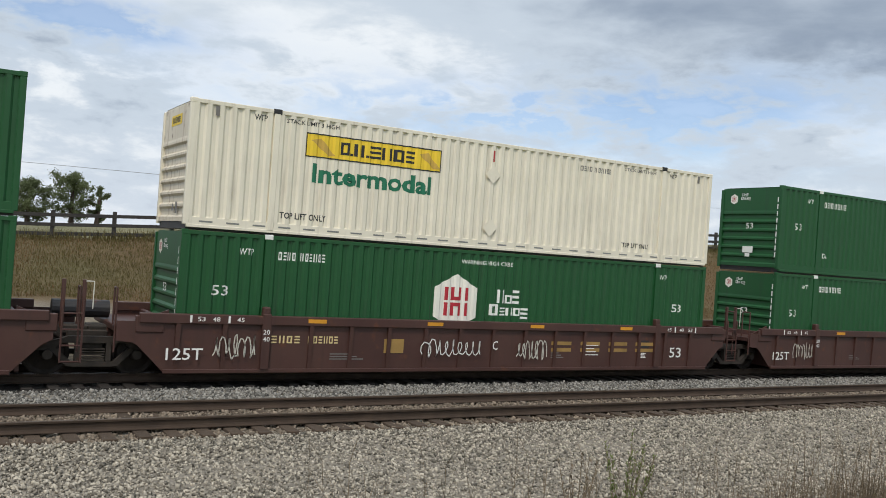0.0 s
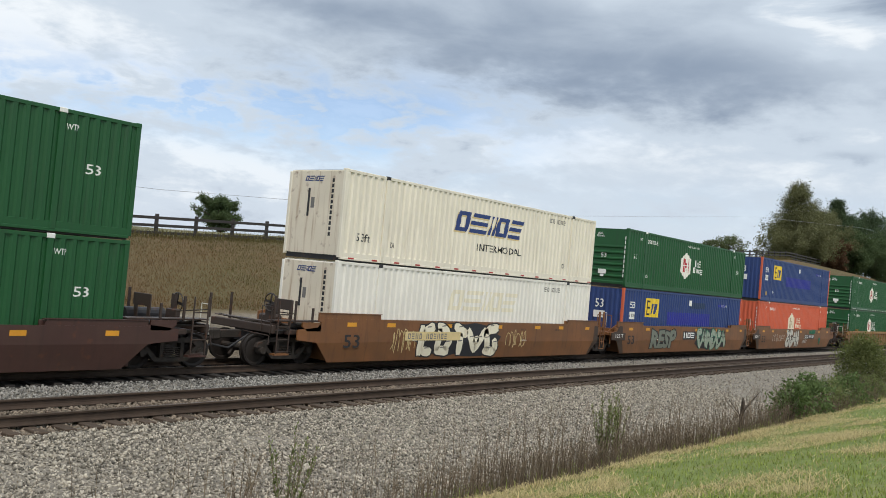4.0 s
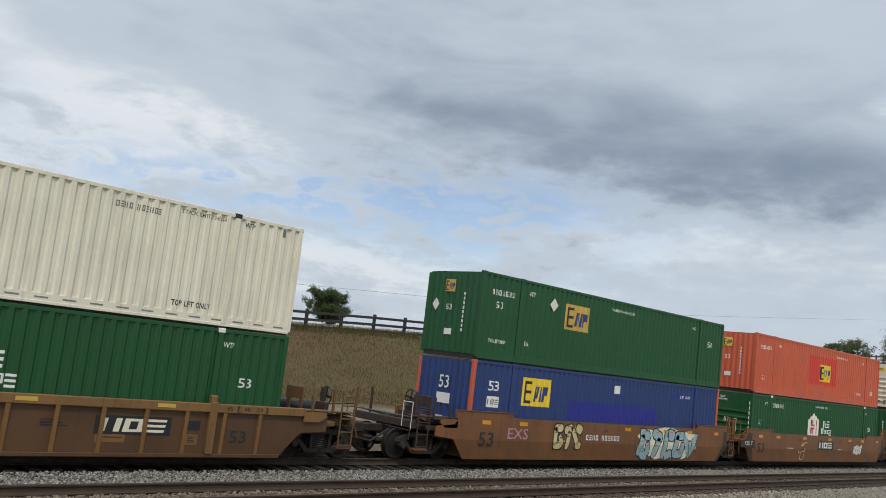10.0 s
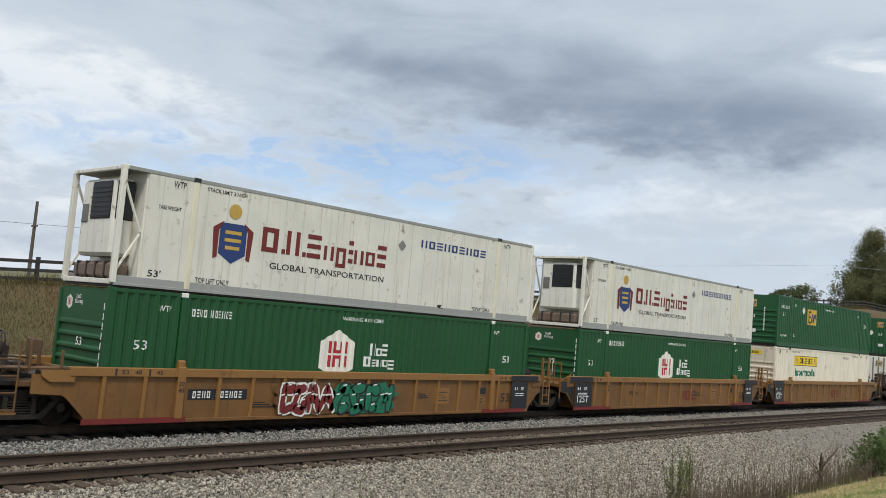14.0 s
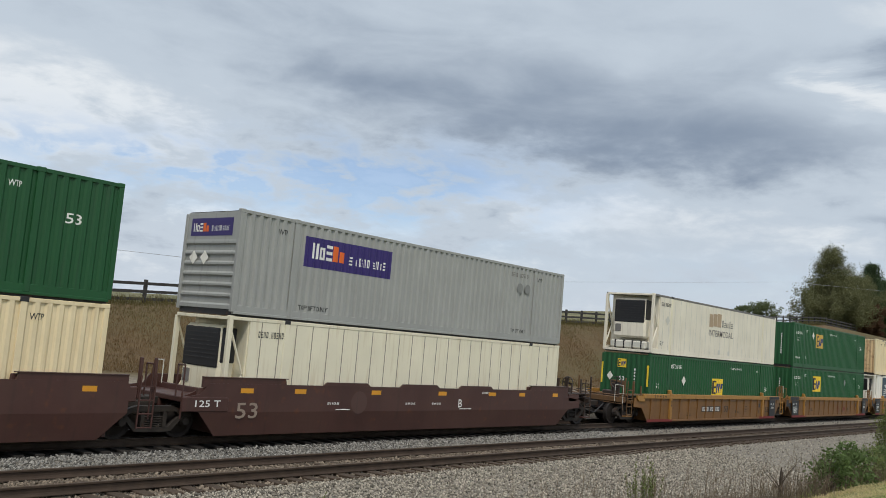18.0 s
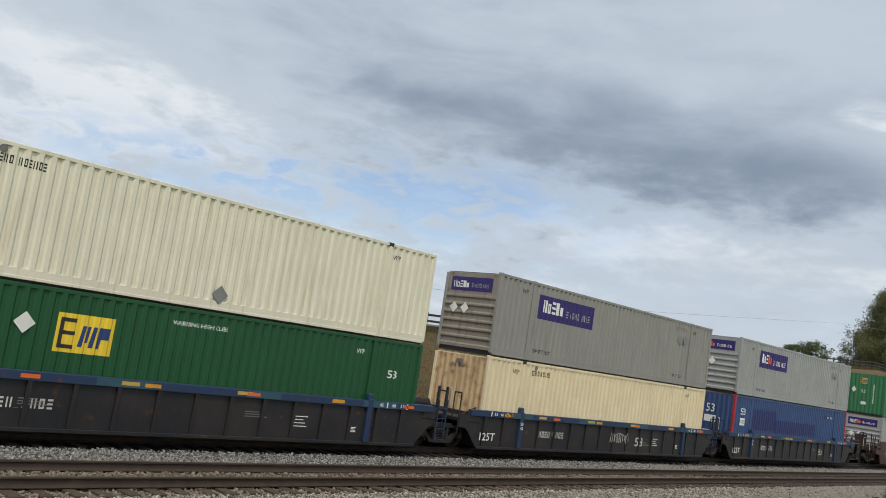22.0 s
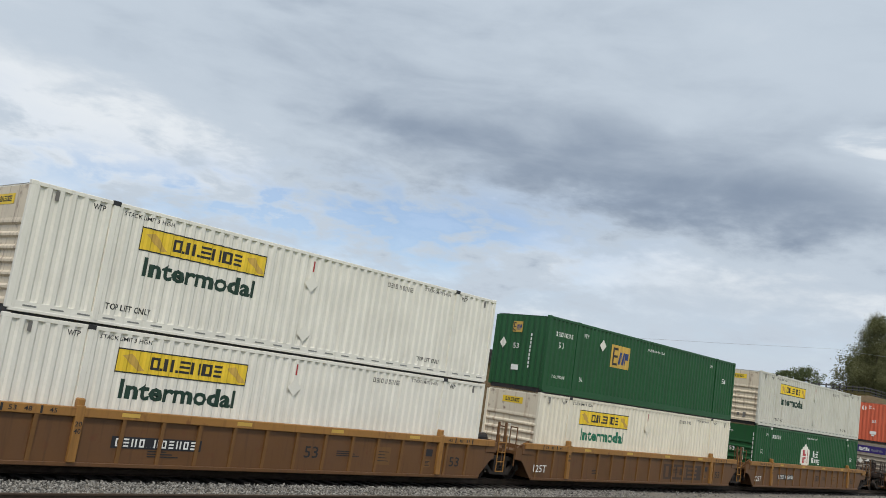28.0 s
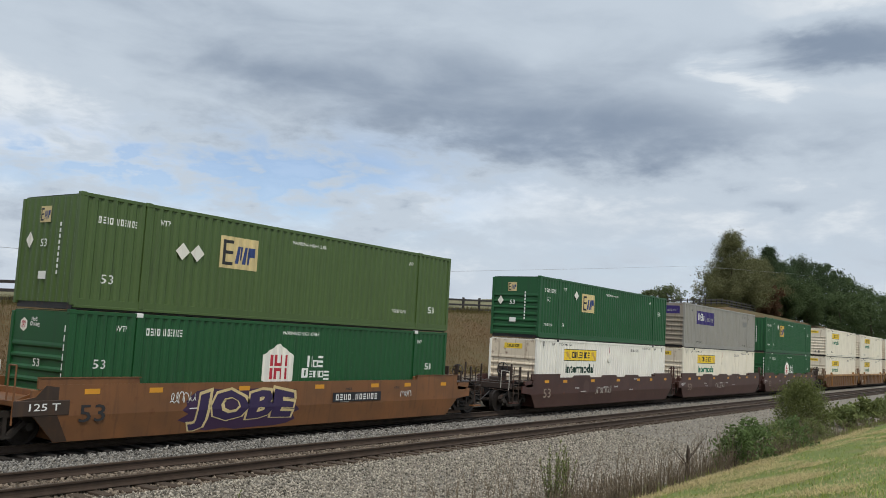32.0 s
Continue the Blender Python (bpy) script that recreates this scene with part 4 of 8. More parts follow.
def reefer_unit(c, skin, dark, broad=False):
    """The cooling machine in the open front frame, with its grille, covers, tank and braces."""
    x = -HALF
    unit = put("cooling_unit", mesh_of(("cooling_unit",), lambda bm: box(bm, x + 0.10, x + 0.66, -0.86, 0.86, 0.72, HIGH - 0.28, 0.09)), skin, c, "white cooling unit with dark grille")
    put("grille", mesh_of(("grille", broad), lambda bm: [box(bm, x + 0.075, x + 0.12, -0.80 if broad else -0.70, 0.80 if broad else 0.30, 1.46 if broad else 1.62, HIGH - 0.36, 0.03), box(bm, x + 0.15, x + 0.60, -0.885, -0.80, 1.60, HIGH - 0.34, 0.03)]), GLASSBLACK, unit)
    for k in range(7):
        put("grille_slat", mesh_of(("grille_slat", broad), lambda bm: box(bm, x + 0.055, x + 0.09, -0.76 if broad else -0.66, 0.76 if broad else 0.26, -0.012, 0.012)), SOOT, unit, at=Matrix.Translation((0, 0, 1.70 + 0.115 * k)))
    put("control_panel", mesh_of(("control_panel", broad), lambda bm: box(bm, x + 0.07, x + 0.12, 0.42, 0.72, 1.0 if broad else 1.55, 1.36 if broad else 2.0, 0.01)), MARK_GREY, unit)
    put("fuel_tank", mesh_of(("fuel_tank",), lambda bm: [box(bm, x + 0.10, x + 0.62, -0.95, 0.95, 0.20, 0.58, 0.07)]), dark, c)
    for k in range(4):
        put("tank_strap", mesh_of(("tank_strap",), lambda bm: box(bm, x + 0.085, x + 0.63, -0.03, 0.03, 0.19, 0.592)), SOOT, c, at=Matrix.Translation((0, -0.7 + 0.46 * k, 0)))
    for s in (-1, 1):
        put("brace", mesh_of(("brace_hi", s), lambda bm: bar(bm, (x + 0.07, s * 1.22, HIGH - 0.25), (x + 0.62, s * 1.22, 1.35), 0.035)), skin, c)
        put("brace", mesh_of(("brace_lo", s), lambda bm: bar(bm, (x + 0.07, s * 1.22, 0.30), (x + 0.62, s * 1.22, 1.30), 0.035)), skin, c)
    put("top_bar", mesh_of(("top_bar",), lambda bm: box(bm, x, x + 0.10, -1.2, 1.2, HIGH - 0.12, HIGH - 0.03, 0.01)), skin, c)
    put("sill_bar", mesh_of(("sill_bar",), lambda bm: box(bm, x, x + 0.12, -1.2, 1.2, 0.06, 0.18, 0.01)), skin, c)


def wall_reefer(bm, s):
    y0, y1 = sorted((s * 1.235, s * 1.285))
    box(bm, -HALF + 0.70, HALF - 0.09, y0, y1, 0.16, HIGH - 0.09)


def reefer_box(c, skin, top, seam, name, turned=False):
    for s in (-1, 1):
        put("side_wall", mesh_of(("side_wall", "reefer", s), lambda bm: wall_reefer(bm, s)), skin, c)
        put("top_rail", mesh_of(("top_rail", s), rail_top(s)), top, c)
        put("bottom_rail", mesh_of(("bottom_rail", s), rail_bottom(s)), top if name == "england" else skin, c)
        for x in (-HALF, HALF - 0.13):
            y0, y1 = sorted((s * 1.175, s * 1.298))
            put("corner_post", mesh_of(("corner_post",), lambda bm: box(bm, 0, 0.13, 0, 0.123, 0.10, HIGH - 0.10, 0.012)), skin, c, at=Matrix.Translation((x, y0, 0)))
            for z in (HIGH - 0.115,) if s < 0 else ():
                put("corner_casting", mesh_of(("corner_casting",), lambda bm: box(bm, 0, 0.16, 0, 0.15, 0, 0.115, 0.015)), skin, c, at=Matrix.Translation((x - (0.004 if x < 0 else 0.026), s * 1.225 - 0.075, z)))
        for x in POSTS if s < 0 else ():
            put("lift_post", mesh_of(("lift_post",), lambda bm: box(bm, -0.075, 0.075, -0.05, 0.05, 0.10, HIGH - 0.08, 0.01)), CREAM_PALE, c, at=Matrix.Translation((x, s * 1.259, 0)))
            put("lift_casting", mesh_of(("lift_casting",), lambda bm: box(bm, -0.10, 0.10, -0.06, 0.06, 0, 0.12, 0.015)), MARK_BLACK, c, at=Matrix.Translation((x, s * 1.255, HIGH - 0.12)))
    put("roof", mesh_of(("roof",), roof_mesh), top, c)
    put("floor_frame", mesh_of(("floor_frame",), lambda bm: box(bm, -HALF + 0.07, HALF - 0.07, -1.21, 1.21, 0.004, 0.16)), SOOT, c)
    put("front_wall", mesh_of(("front_inner",), lambda bm: box(bm, -HALF + 0.66, -HALF + 0.72, -1.235, 1.235, 0.16, HIGH - 0.09)), skin, c)
    put("door", mesh_of(("rear_wall",), lambda bm: box(bm, HALF - 0.08, HALF - 0.02, -1.18, 1.18, 0.16, HIGH - 0.1)), skin, c)
    for k in range(24):
        lx = 1.1 + 0.62 * k
        if min(abs(X(lx) - p) for p in POSTS) > 0.16:
            put("panel_seam", mesh_of(("panel_seam",), lambda bm: box(bm, -0.012, 0.012, SIDE + 0.004, SIDE + 0.02, 0.18, HIGH - 0.12)), seam, c, at=Matrix.Translation((X(lx), 0, 0)))
    reefer_unit(c, skin, paint("rusty_tank_paint", (0.15, 0.105, 0.075), rust=0.08) if name != "train" else WHITE_GREY, name in ("train", "plain"))
    y = SIDE + 0.002
    if name == "england":
        flip = (lambda a, w: LONG - a - w) if turned else (lambda a, w: a)
        crest = decal("logo", c, [[(X(flip(2.78, 0.82)), 1.9), (X(flip(2.78, 0.82)), 1.1), (X(flip(2.78, 0.82)) + 0.41, 0.86), (X(flip(2.78, 0.82)) + 0.82, 1.1), (X(flip(2.78, 0.82)) + 0.82, 1.9)]], MARK_BLUE, y=y, label="blue and gold shield emblem")
        cx = X(flip(2.78, 0.82)) + 0.41
        decal("logo_mark", crest, shape_disc(cx, 2.22, 0.20, 10) + shape_rect(cx - 0.25, 1.62, 0.5, 0.09) + shape_rect(cx - 0.25, 1.42, 0.5, 0.09) + shape_rect(cx - 0.22, 1.22, 0.44, 0.09), SIGN_GOLD, y=y - 0.004)
        decal("logo_mark", crest, [[(cx + s * 0.30, 1.95), (cx + s * 0.62, 1.75), (cx + s * 0.56, 0.95), (cx + s * 0.44, 1.0), (cx + s * 0.44, 1.7)] for s in (-1, 1)], MARK_WINE, y=y - 0.004)
        decal("logo_name", c, shape_blocks(X(flip(4.10, 4.7)), 1.30, 4.7, 0.66, ENGL, gap=0.2), MARK_WINE, y=y, label="dark red lettering blocks")
        word(c, "GLOBAL TRANSPORTATION", flip(4.42, 4.26), 0.86, 4.26, 0.17, MARK_BLACK, follow=False, y=y)
        decal("logo_name", c, shape_blocks(X(flip(10.2, 3.3)), 2.12, 3.3, 0.24, [(0.8, 0, 1)] * 9, gap=0.25), MARK_BLUE, y=y)
        word(c, "TOP LIFT ONLY", flip(2.2, 1.0), 0.28, 1.0, 0.14, MARK_BLACK, follow=False, y=y)
        word(c, "TOP LIFT ONLY", 12.9, 0.28, 0.95, 0.13, MARK_BLACK, follow=False, y=y)
        word(c, "STACK LIMIT 3 HIGH", 2.3, 2.62, 1.2, 0.10, MARK_BLACK, follow=False, y=y)
        word(c, "TARE WEIGHT", 1.0, 1.98, 0.62, 0.10, MARK_BLACK, follow=False, y=y)
        word(c, "WTP", 1.35, 2.56, 0.34, 0.16, MARK_BLACK, follow=False, y=y)
        word(c, "WTP", 14.4, 2.56, 0.34, 0.16, MARK_BLACK, follow=False, y=y)
        word(c, "53'", 0.9, 0.32, 0.34, 0.17, MARK_BLACK, follow=False, y=y)
        decal("placard", c, shape_diamond(X(9.35), 2.08, 0.17), PLACARD_GREY, y=y - 0.01)
    elif name == "train":
        decal("logo", c, shape_rect(X(6.45), 1.72, 0.46, 0.68) + shape_rect(X(6.95), 1.78, 0.48, 0.66) + shape_rect(X(7.47), 1.76, 0.52, 0.72), MARK_TAN, y=y, label="three tan squares")
        decal("logo_name", c, shape_blocks(X(8.12), 1.80, 1.6, 0.36, [(0.6, 0, 1), (0.6, 0, 0.7), (0.9, 0, 0.7), (0.4, 0, 1), (0.9, 0, 0.7)], gap=0.4), MARK_GREY, y=y)
        word(c, "INTERMODAL", 6.45, 1.24, 3.18, 0.34, MARK_GREY, follow=False, y=y)
        decal("number_mark", c, shape_blocks(X(0.83), 2.36, 1.05, 0.17, NUMBER), MARK_BLACK, y=y)
        word(c, "53'", 0.86, 0.46, 0.36, 0.2, MARK_BLACK, follow=False, y=y)
        decal("placard", c, shape_diamond(X(1.55), 1.7, 0.24), WHITE_GREY, y=y - 0.01)
        for lx in (7.7, 9.0):
            decal("placard", c, shape_rect(X(lx), 0.30, 0.26, 0.24), WHITE_GREY, y=y - 0.01)
    elif name == "food":
        p = decal("sign_panel", c, shape_rect(X(2.25), 0.75, 2.85, 1.98), SIGN_TEAL, y=y, label="dark teal panel with white emblem")
        decal("sign_mark", p, [[(X(2.75), 2.06), (X(3.3), 2.18), (X(3.9), 2.08), (X(4.3), 1.96), (X(3.7), 1.96), (X(3.2), 2.02)], [(X(3.2), 2.02), (X(3.6), 1.98), (X(2.9), 1.86)], [(X(3.8), 2.02), (X(4.2), 1.98), (X(4.5), 1.86)]], MARK_WHITE, y=y - 0.004)
        decal("sign_mark", p, shape_blocks(X(2.65), 1.42, 2.05, 0.36, [(1, 0, 1), (0.8, 0, 1), (0.8, 0, 1), (1.2, 0, 1)]), MARK_WHITE, y=y - 0.004)
        word(p, "TRANSPORT SERVICES", 2.5, 1.22, 2.2, 0.11, MARK_WHITE, follow=False, y=y - 0.004)
        p = decal("sign_panel", c, shape_rect(X(11.45), 0.75, 2.66, 1.98), SIGN_TEAL, y=y, label="dark teal panel with white emblem")
        decal("sign_mark", p, shape_disc(X(12.8), 2.0, 0.36, 20), MARK_WHITE, y=y - 0.004)
        decal("sign_mark", p, shape_disc(X(12.8), 2.0, 0.30, 20), SIGN_TEAL, y=y - 0.008)
        decal("sign_mark", p, shape_blocks(X(12.57), 1.90, 0.46, 0.2, [(1, 0, 1)] * 3), MARK_WHITE, y=y - 0.012)
        word(p, "FROZEN FOOD", 11.85, 1.40, 1.9, 0.17, MARK_WHITE, follow=False, y=y - 0.004)
        word(p, "EXPRESS", 12.2, 1.14, 1.2, 0.17, MARK_WHITE, follow=False, y=y - 0.004)
        word(c, "DELIVERING", 5.70, 1.56, 3.42, 0.36, MARK_CYAN, follow=False, y=y)
        word(c, "THE FUTURE", 7.12, 1.06, 3.45, 0.36, MARK_BLUE, follow=False, y=y)
        decal("data_plate", c, shape_rect(X(14.9), 1.5, 0.25, 0.3), MARK_GREY, y=y)
    else:
        decal("number_mark", c, shape_blocks(X(1.0), 2.36, 1.0, 0.17, NUMBER), MARK_BLACK, y=y)

# ---- well cars ----
RAIL_Y = 20.85          # middle of the train's track
NEAR_Y = 15.99          # middle of the empty track
FACE = -1.5             # near side of a well car


def wheel_mesh(bm):
    lathe(bm, [(0.11, -0.09), (0.17, -0.075), (0.36, -0.035), (0.415, -0.07), (0.457, -0.068), (0.452, 0.062), (0.488, 0.066), (0.488, 0.092), (0.40, 0.09), (0.37, 0.02), (0.17, 0.04), (0.11, 0.05)], 28)


def frame_mesh(bm):
    """Cast side frame of a bogie: chords, columns and bearing arms, with open windows."""
    y0, y1 = -0.07, 0.07
    prism(bm, [(-0.62, 0.70), (0.62, 0.70), (0.50, 0.84), (-0.50, 0.84)], y0, y1)
    prism(bm, [(-0.36, 0.20), (0.36, 0.20), (0.42, 0.31), (-0.42, 0.31)], y0, y1)
    for s in (-1, 1):
        prism(bm, [(s * 0.62, 0.70), (s * 0.50, 0.84), (s * 1.06, 0.66), (s * 1.10, 0.55), (s * 0.80, 0.56)], y0, y1)
        prism(bm, [(s * 0.36, 0.20), (s * 0.42, 0.31), (s * 0.74, 0.60), (s * 0.84, 0.56), (s * 0.52, 0.22)], y0, y1)
        prism(bm, [(s * 0.26, 0.30), (s * 0.36, 0.30), (s * 0.36, 0.71), (s * 0.26, 0.71)], y0, y1)
        lathe_at(bm, s * 0.89, 0.457)


def lathe_at(bm, x, z):
    m = Matrix.Translation((x, -0.02, z)) @ Matrix.Rotation(radians(90), 4, "X")
    bmesh.ops.create_cone(bm, cap_ends=True, segments=14, radius1=0.125, radius2=0.10, depth=0.24, matrix=m)


def springs_mesh(bm):
    for k in range(5):
        z = 0.33 + 0.055 * k
        box(bm, -0.25, 0.25, -0.055, 0.055, z, z + 0.032, 0.01)


def add_bogie(car, x):
    b = put("bogie", mesh_of(("bolster",), lambda bm: [box(bm, -0.22, 0.22, -1.0, 1.0, 0.55, 0.74, 0.03), box(bm, -0.45, 0.45, -0.35, 0.35, 0.72, 0.90, 0.03)]), RUNNING, car, "grimy two-axle bogie", at=Matrix.Translation((x, 0, 0)))
    for s in (-1, 1):
        put("side_frame", mesh_of(("side_frame",), frame_mesh), RUNNING, b, at=Matrix.Translation((0, s * 1.02, 0)) if s < 0 else Matrix.Translation((0, 1.02, 0)) @ Matrix.Rotation(math.pi, 4, "Z"))
        if s < 0:
            put("spring_nest", mesh_of(("spring_nest",), springs_mesh), RUNNING, b, at=Matrix.Translation((0, s * 1.02, 0)))
        for a in (-0.89, 0.89):
            put("wheel", mesh_of(("wheel",), wheel_mesh), WHEEL, b, at=Matrix.Translation((a, s * 0.755, 0.457)) @ (Matrix.Identity(4) if s < 0 else Matrix.Rotation(math.pi, 4, "Z")))
    for a in (-0.89,):
        put("axle", mesh_of(("axle",), lambda bm: bar(bm, (0, -0.72, 0.457), (0, 0.72, 0.457), 0.085, 10)), RUNNING, b, at=Matrix.Translation((a, 0, 0)))


def rib_mesh(bm):
    """A side rib that stands proud under the sill and thins out towards the foot."""
    box(bm, -0.05, 0.05, -1.512, -1.435, 0.17, 1.20)
    for v in bm.verts:
        if v.co.y < -1.5 and v.co.z < 0.5:
            v.co.y = -1.462


def ribbed_side(eL, eR):
    def fill(bm):
        a, b = X(-min(eL, 1.6)), X(LONG + min(eR, 1.5))
        pts = [(X(-0.25), 0.14), (X(16.20), 0.14), (X(16.75), 0.70), (X(16.85), 0.76), (b, 0.80), (b, 1.22), (a, 1.22), (a, 0.80), (X(-0.9), 0.76), (X(-0.8), 0.70)]
        prism(bm, pts, -1.44, -1.40)
    return fill


def smooth_side(eL, eR, z_mid, z_end):
    """An upright plate and a plate that leans in below it, cut back at both ends over the bogies."""
    def fill(bm):
        a, b = X(-min(eL, 1.6)), X(LONG + min(eR, 1.5))
        top = [(a, 1.10), (X(-0.80), 1.18), (X(-0.55), z_mid), (X(16.60), z_mid)] + ([(X(16.80), 1.2), (b, 1.10)] if eR > 1.4 else [(X(16.80), z_mid - 0.05)])
        low = [0.80] + [0.72] * (len(top) - 2) + [0.80 if eR > 1.4 else 0.72]
        t = [bm.verts.new((x, FACE, z)) for x, z in top]
        c = [bm.verts.new((x, FACE, z)) for (x, _), z in zip(top, low)]
        for k in range(len(top) - 1):
            bm.faces.new((c[k], c[k + 1], t[k + 1], t[k]))
        crease = [v for v in c if X(-0.81) < v.co.x < X(16.81)]
        foot = [bm.verts.new((x, -1.41, 0.10)) for x in (X(16.15), X(-0.2))]
        bm.faces.new(crease + foot)
        bmesh.ops.recalc_face_normals(bm, faces=bm.faces)
        bmesh.ops.solidify(bm, geom=bm.faces[:], thickness=0.05)
    return fill


def slope_y(z):
    """Where the near face of a smooth side lies at height z."""
    return FACE + 0.09 * max(0.0, 0.72 - z) / 0.62


def on_slope(name, car, shapes, mat, lift=0.008, label="", key=None):
    """Paint that lies on both plates of a smooth side."""
    def fill(bm):
        for s in shapes:
            try:
                bm.faces.new([bm.verts.new((u, 0, v)) for u, v in s])
            except ValueError:
                pass
        bmesh.ops.bisect_plane(bm, geom=bm.verts[:] + bm.edges[:] + bm.faces[:], plane_co=(0, 0, 0.72), plane_no=(0, 0, 1))
        for v in bm.verts:
            v.co.y = slope_y(v.co.z) - lift
    return put(name, mesh_of(("slope", key or tuple(tuple(map(tuple, s)) for s in shapes), lift), fill), mat, car, label)


def blob(rng, x0, x1, z0, z1, n=14, rough=0.16):
    cx, cz, rx, rz = (x0 + x1) / 2, (z0 + z1) / 2, (x1 - x0) / 2, (z1 - z0) / 2
    pts = []
    for k in range(n):
        a = 2 * math.pi * k / n
        c, s = math.cos(a), math.sin(a)
        q = (abs(c) ** 4 + abs(s) ** 4) ** -0.25
        r = q * (1 - rough * rng.random())
        pts.append((cx + rx * c * r, cz + rz * s * r))
    return pts


def sprayed(name, car, shapes, mat, y, step, label=""):
    """step: how many coats lie under it. On ribbed cars it lies on one plane, on smooth ones on both plates."""
    if y is None:
        return on_slope(name, car, shapes, mat, 0.005 + 0.003 * step, label)
    return decal(name, car, shapes, mat, y=y - 0.003 * step, label=label)


def graffiti(car, seed, lx0, lx1, z0, z1, n, fill, edge, inner, y, backing=None, shine=None):
    """Spray-painted letters without meaning: swollen limbs with an edge, a highlight and inner strokes."""
    rng = random.Random(seed)
    if backing:
        sprayed("spray_paint", car, [blob(rng, X(lx0) - 0.3, X(lx1) + 0.3, z0 - 0.02, z1 + 0.03, 30, 0.24)], backing, y, 0, "faded spray paint")
    w = (lx1 - lx0) / n
    edges, fills, lines = [], [], []
    for k in range(n):
        a = X(lx0 + k * w)
        h0, h1 = z0 + 0.08 * rng.random(), z1 - 0.12 * rng.random()
        limbs = rng.choice([[(0.05, 0.42, 0.0, 1.0), (0.30, 0.98, 0.62, 1.0), (0.32, 0.92, 0.0, 0.30)], [(0.05, 0.40, 0.0, 1.0), (0.58, 0.95, 0.0, 1.0), (0.30, 0.70, 0.36, 0.66)],
                            [(0.02, 0.98, 0.66, 1.0), (0.32, 0.70, 0.0, 0.80)], [(0.05, 0.95, 0.0, 0.32), (0.05, 0.95, 0.68, 1.0), (0.04, 0.40, 0.1, 0.9), (0.62, 0.97, 0.12, 0.6)]])
        lean = 0.12 * (rng.random() - 0.3)
        for u0, u1, v0, v1 in limbs:
            o = blob(rng, a + u0 * w, a + u1 * w, h0 + v0 * (h1 - h0), h0 + v1 * (h1 - h0), 12, 0.12)
            cu, cv = sum(u for u, _ in o) / len(o), sum(v for _, v in o) / len(o)
            turn = rng.uniform(-0.7, 0.7)
            o = [(cu + (u - cu) * math.cos(turn) - (v - cv) * math.sin(turn), cv + (u - cu) * math.sin(turn) + (v - cv) * math.cos(turn)) for u, v in o]
            o = [(u + lean * (v - h0), min(max(v, z0), z1)) for u, v in o]
            mu, mv = sum(u for u, _ in o) / len(o), sum(v for _, v in o) / len(o)
            edges.append([(u + 0.045 * (1 if u > mu else -1), v + 0.045 * (1 if v > mv else -1)) for u, v in o])
            fills.append(o)
            m = 0.10 + 0.1 * rng.random()
            lines.append([(mu - 0.14 * w, mv + m * 0.6), (mu + 0.10 * w, mv + m * 0.6 + 0.02), (mu + 0.11 * w, mv + m * 0.6 + 0.06), (mu - 0.13 * w, mv + m * 0.6 + 0.04)])
    sprayed("spray_outline", car, edges, edge, y, 1, "spray-painted outline")
    sprayed("spray_letters", car, fills, fill, y, 2, "swollen spray-painted letters")
    sprayed("spray_stroke", car, lines, inner, y, 3)


def sprayed_word(car, text, seed, lx, z, w, h, fill, edge, y, backing=None):
    """Tall hand-drawn letters with a sprayed edge."""
    if backing:
        sprayed("spray_paint", car, [blob(random.Random(seed), X(lx) - 0.4, X(lx + w) + 0.4, z - 0.04, z + h + 0.02, 30, 0.16)], backing, y, 0, "faded spray paint")
    g = 0.07 * h
    sprayed("spray_outline", car, warped(text + " edge", X(lx) - g, z - g * 0.3, w + 2 * g, h + g, seed), edge, y, 1, "spray-painted outline")
    sprayed("spray_letters", car, warped(text, X(lx), z, w, h * 0.97, seed), fill, y, 2, "large spray-painted letters")


def scribble(car, seed, lx0, lx1, z0, z1, mat, y, strokes=7, wide=0.026):
    """A thin tag drawn in one go with a can: loops, hooks and tall strokes."""
    rng = random.Random(seed)
    pts, step = [], (lx1 - lx0) / strokes
    for k in range(strokes):
        high, loop, turn = rng.uniform(0.55, 1.0), rng.uniform(0.25, 0.9), rng.choice((-1, 1))
        for j in range(7):
            a = 2 * math.pi * j / 7
            pts.append((X(lx0 + (k + j / 7) * step + loop * step * math.sin(a) * turn * 0.6), z0 + (z1 - z0) * (0.5 - 0.5 * high * math.cos(a + 0.3 * rng.random()))))
    shapes = []
    for p, q in zip(pts, pts[1:]):
        d = Vector((q[0] - p[0], q[1] - p[1]))
        if d.length < 0.01:
            continue
        o = Vector((-d.y, d.x)).normalized() * wide / 2
        e = d.normalized() * wide * 0.3
        shapes.append([(p[0] - o.x - e.x, p[1] - o.y - e.y), (q[0] - o.x + e.x, q[1] - o.y + e.y), (q[0] + o.x + e.x, q[1] + o.y + e.y), (p[0] + o.x - e.x, p[1] + o.y - e.y)])
    sprayed("spray_tag", car, shapes, mat, y, 2, "thin sprayed scrawl")


